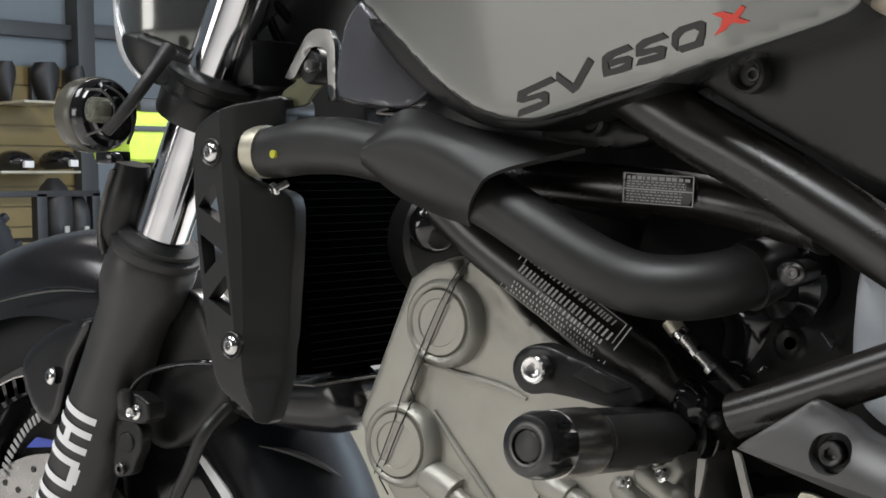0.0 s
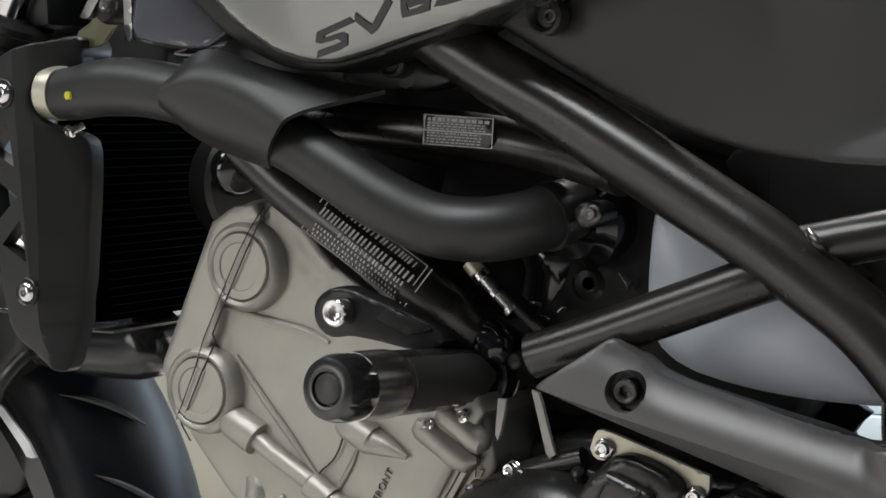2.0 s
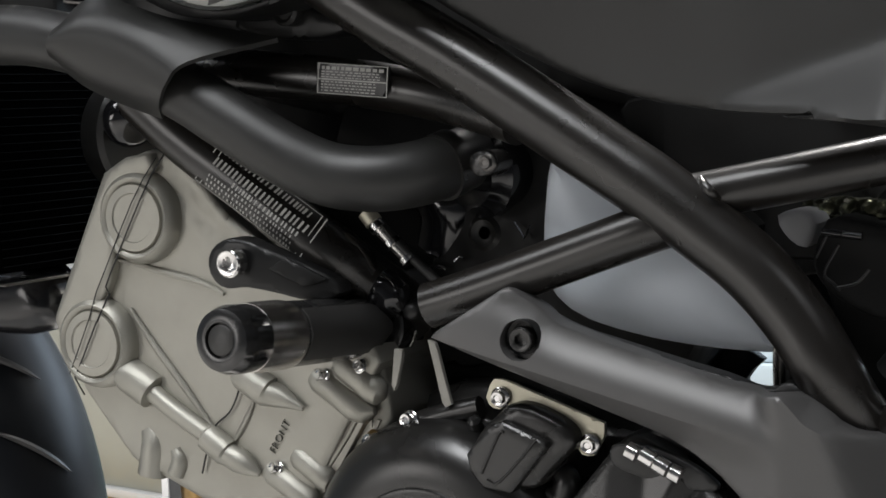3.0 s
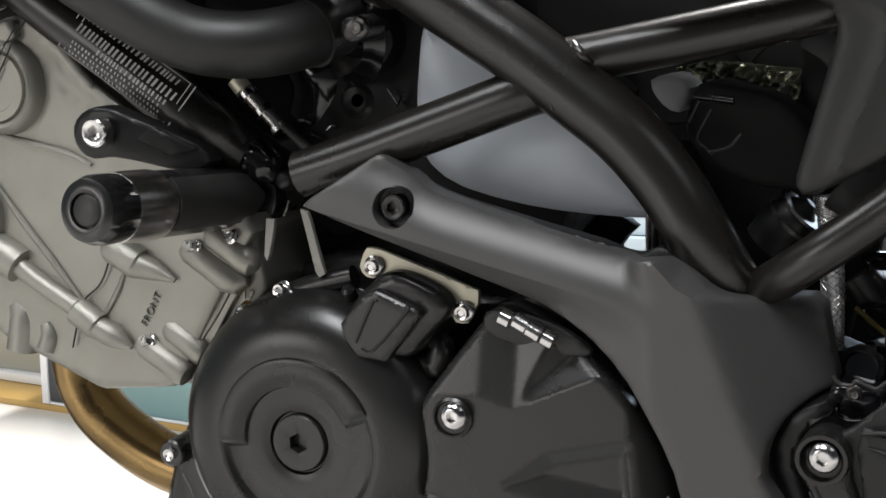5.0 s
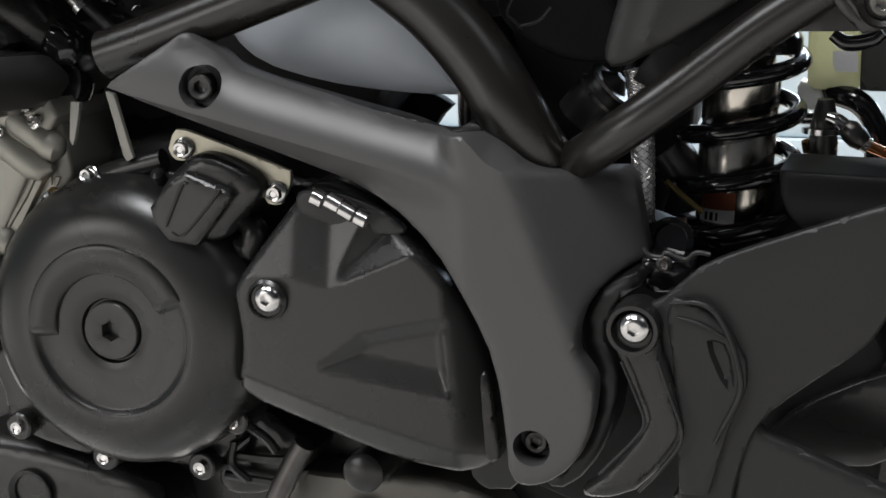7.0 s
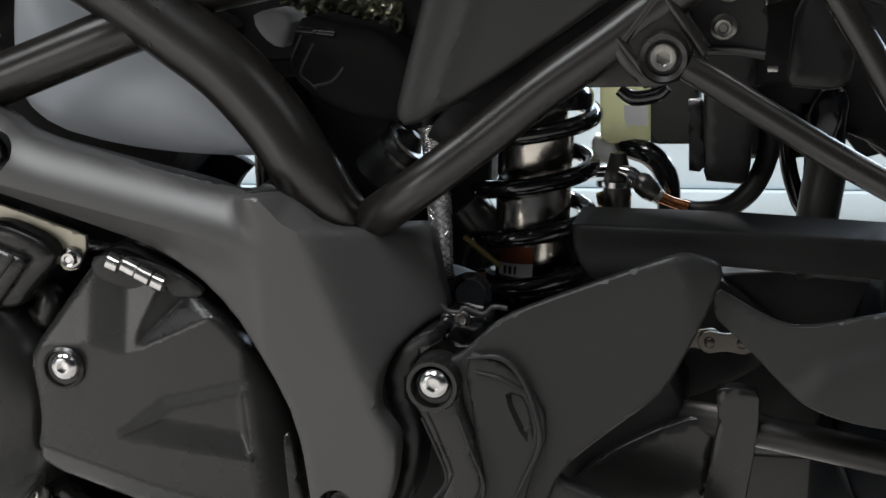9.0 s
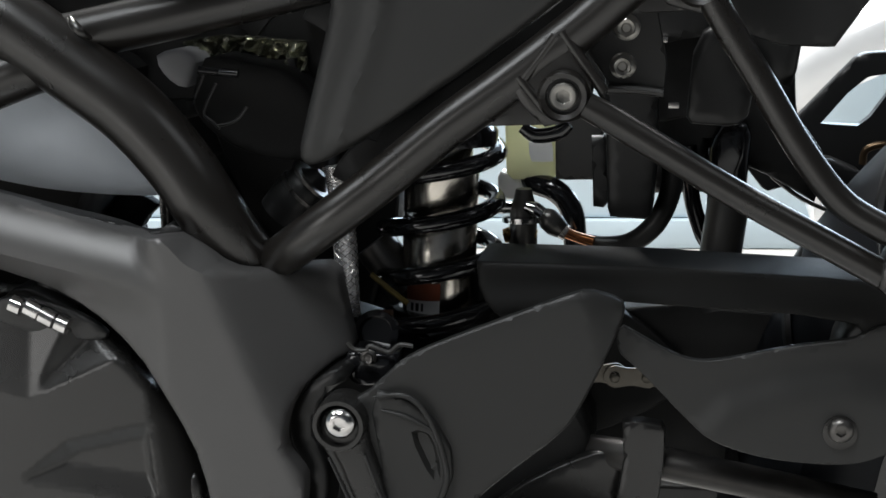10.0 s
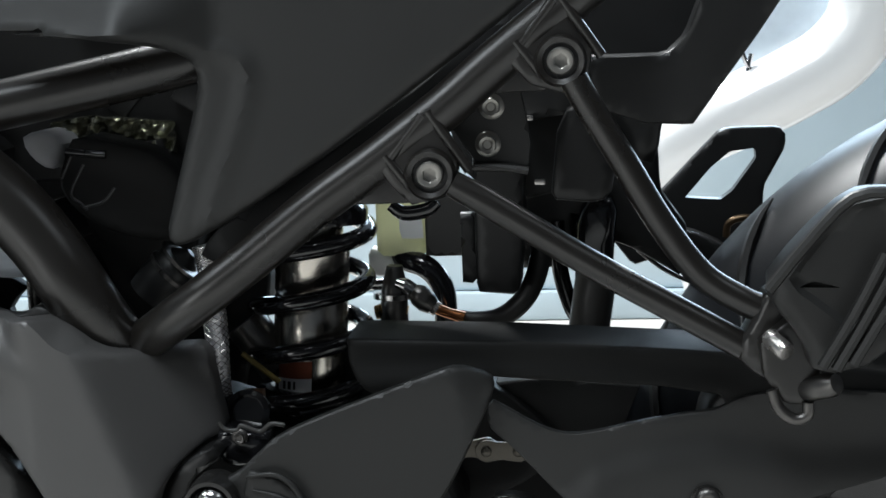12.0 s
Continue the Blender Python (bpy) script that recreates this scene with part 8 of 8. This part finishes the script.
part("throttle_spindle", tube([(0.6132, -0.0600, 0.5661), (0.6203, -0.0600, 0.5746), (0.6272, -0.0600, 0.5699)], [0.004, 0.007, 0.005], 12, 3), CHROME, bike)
part("inner_chrome_rod", tube([(0.5562, -0.0600, 0.5531), (0.5729, -0.0600, 0.5443), (0.5804, -0.0600, 0.5514)], 0.0016, 8, 3), CHROME, bike)
part("harness_gap_filler", panel([(0.6684, 0.6486), (0.7982, 0.6365), (0.8386, 0.6267), (0.8388, 0.5773), (0.7764, 0.5311), (0.7569, 0.5597), (0.7168, 0.5885), (0.6751, 0.6150)], -0.04, 0.04, 0.012, 0.006, 1), VOID, bike)
part("seat_gap_filler", panel([(0.7173, 0.6319), (0.8529, 0.6187), (0.9073, 0.5511), (0.9462, 0.5661), (1.0487, 0.6589), (0.7211, 0.6819)], -0.02, 0.03, 0.012, 0.004, 1), VOID, bike)
part("fender_gap_filler", panel([(0.7646, 0.5732), (0.8466, 0.5850), (0.8777, 0.5129), (0.8904, 0.4863), (0.8760, 0.4527), (0.8604, 0.3907), (0.8322, 0.3761), (0.8066, 0.4349), (0.7773, 0.4827)], 0.01, 0.03, 0.012, 0.004, 1), VOID, bike)
part("pivot_block_filler", panel([(0.8237, 0.4422), (0.8820, 0.4330), (0.8990, 0.4160), (0.9340, 0.4090), (0.9830, 0.3970), (1.0023, 0.3864), (1.0037, 0.3505), (0.9391, 0.3325), (0.9519, 0.2895), (0.8030, 0.2734), (0.8102, 0.3403), (0.8296, 0.3866)], -0.085, 0.06, 0.012, 0.006, 1), VOID, bike, "black filler block at the swingarm pivot")
part("stand_gap_filler", panel([(0.8000, 0.3233), (0.8567, 0.3284), (0.9858, 0.3402), (1.0059, 0.3116), (0.9884, 0.2661), (0.7923, 0.2425)], -0.075, 0.06, 0.012, 0.006, 1), VOID, bike)
part("mid_gap_filler", panel([(0.5069, 0.4964), (0.5411, 0.5395), (0.5943, 0.5201), (0.6529, 0.4948), (0.7199, 0.4710), (0.7674, 0.4635), (0.7368, 0.4319), (0.6293, 0.4388), (0.5530, 0.4557)], -0.05, 0.05, 0.012, 0.006, 1), VOID, bike)
part("spindle_gap_filler", panel([(0.4800, 0.5239), (0.5419, 0.5404), (0.6187, 0.5497), (0.6298, 0.5568), (0.6289, 0.5029), (0.5795, 0.4725), (0.5246, 0.4902), (0.4749, 0.4946)], -0.055, 0.04, 0.012, 0.006, 1), VOID, bike)
part("link_gap_filler", panel([(0.9174, 0.4370), (0.9432, 0.4691), (1.0171, 0.4321), (1.0628, 0.3949), (1.0232, 0.3682), (0.9795, 0.3539), (0.9282, 0.3389)], -0.03, 0.03, 0.012, 0.004, 1), VOID, bike)
part("harness_back_filler", panel([(0.7559, 0.6374), (0.8169, 0.6363), (0.8395, 0.6108), (0.8396, 0.5887), (0.7557, 0.598)], 0.0, 0.02, 0.012, 0.003, 1), VOID, bike)
part("corner_gap_filler", panel([(0.7548, 0.5489), (0.795, 0.5482), (0.7929, 0.5122), (0.7524, 0.5127)], 0.0, 0.02, 0.01, 0.003, 1), VOID, bike)
part("boot_gap_filler", panel([(0.818, 0.52), (0.8582, 0.5163), (0.8627, 0.5064), (0.8563, 0.4732), (0.8155, 0.47)], 0.01, 0.02, 0.01, 0.003, 1), VOID, bike)
part("pivot_gap_filler", panel([(0.8514, 0.4511), (0.8801, 0.4443), (0.9001, 0.4375), (0.8985, 0.3895), (0.8487, 0.389)], 0.02, 0.02, 0.01, 0.003, 1), VOID, bike)
part("tail_box_filler", panel([(0.9937, 0.5989), (1.0379, 0.6070), (1.0592, 0.5815), (1.0717, 0.5812), (1.0772, 0.5370), (1.0489, 0.5344), (1.0361, 0.5283), (1.0078, 0.5385), (0.9957, 0.5610)], -0.005, 0.03, 0.012, 0.004, 1), VOID, bike)
part("gap_filler", panel([(0.7097, 0.5014), (0.7379, 0.4915), (0.7470, 0.4858), (0.7393, 0.4787), (0.7357, 0.4730), (0.7396, 0.4582), (0.7092, 0.4566)], -0.005, 0.01, 0.008, 0.002, 0), VOID, bike)
part("gap_filler", panel([(0.7588, 0.4997), (0.7861, 0.5007), (0.7863, 0.4538), (0.7602, 0.4592), (0.7554, 0.4753)], -0.005, 0.01, 0.008, 0.002, 0), VOID, bike)
# chrome piece added for a glint between the inner parts
part("chrome_glint_piece", tube([(0.6134, -0.0600, 0.5637), (0.6191, -0.0600, 0.5726), (0.6243, -0.0600, 0.5787)], [0.004, 0.0062, 0.005], 14, 3), CHROME, bike)
# satin sliver standing in for bright background through a gap
part("gap_light_sliver", panel([(0.5517, 0.5446), (0.5549, 0.5475), (0.5657, 0.5395), (0.5586, 0.5357), (0.5547, 0.5377)], -0.05, 0.003, 0.003, 0.0006, 0), SATIN, bike)
part("idle_screw", turned((0.5920, -0.0600, 0.5626), (0, -1, 0), [(0.007, -0.006), (0.0072, 0.0), (0.0058, 0.0015), (0.0045, 0.0005)], 20), GLOSS, bike)
part("chrome_tab", tube([(0.5753, -0.0600, 0.5467), (0.5829, -0.0600, 0.5445), (0.5869, -0.0600, 0.5495)], [0.003, 0.005, 0.003], 12, 3), CHROME, bike)
# chrome rods added where small glints should show
for line, r in (([(0.5611, -0.075, 0.5515), (0.5656, -0.075, 0.5509), (0.5696, -0.075, 0.549)], 0.0016), ([(0.5674, -0.075, 0.5438), (0.5711, -0.075, 0.5432), (0.574, -0.075, 0.5419)], 0.0014), ([(0.6197, -0.075, 0.5711), (0.6227, -0.075, 0.5667), (0.6257, -0.075, 0.5623)], 0.0008), ([(0.6296, -0.075, 0.5693), (0.628, -0.075, 0.5655), (0.6253, -0.075, 0.561)], 0.0007), ([(0.5794, -0.075, 0.5469), (0.5825, -0.075, 0.5495), (0.5854, -0.075, 0.5489)], 0.0009)):
    part("inner_chrome_rod", tube(line, r, 8, 3), CHROME, bike)
part("mount_boss", tube([(0.5405, -0.105, 0.5382), (0.5475, -0.105, 0.5322), (0.5552, -0.105, 0.5256), (0.5607, -0.105, 0.5199)], [0.0110, 0.0128, 0.0120, 0.0050], 22, 4), GLOSS, bike)
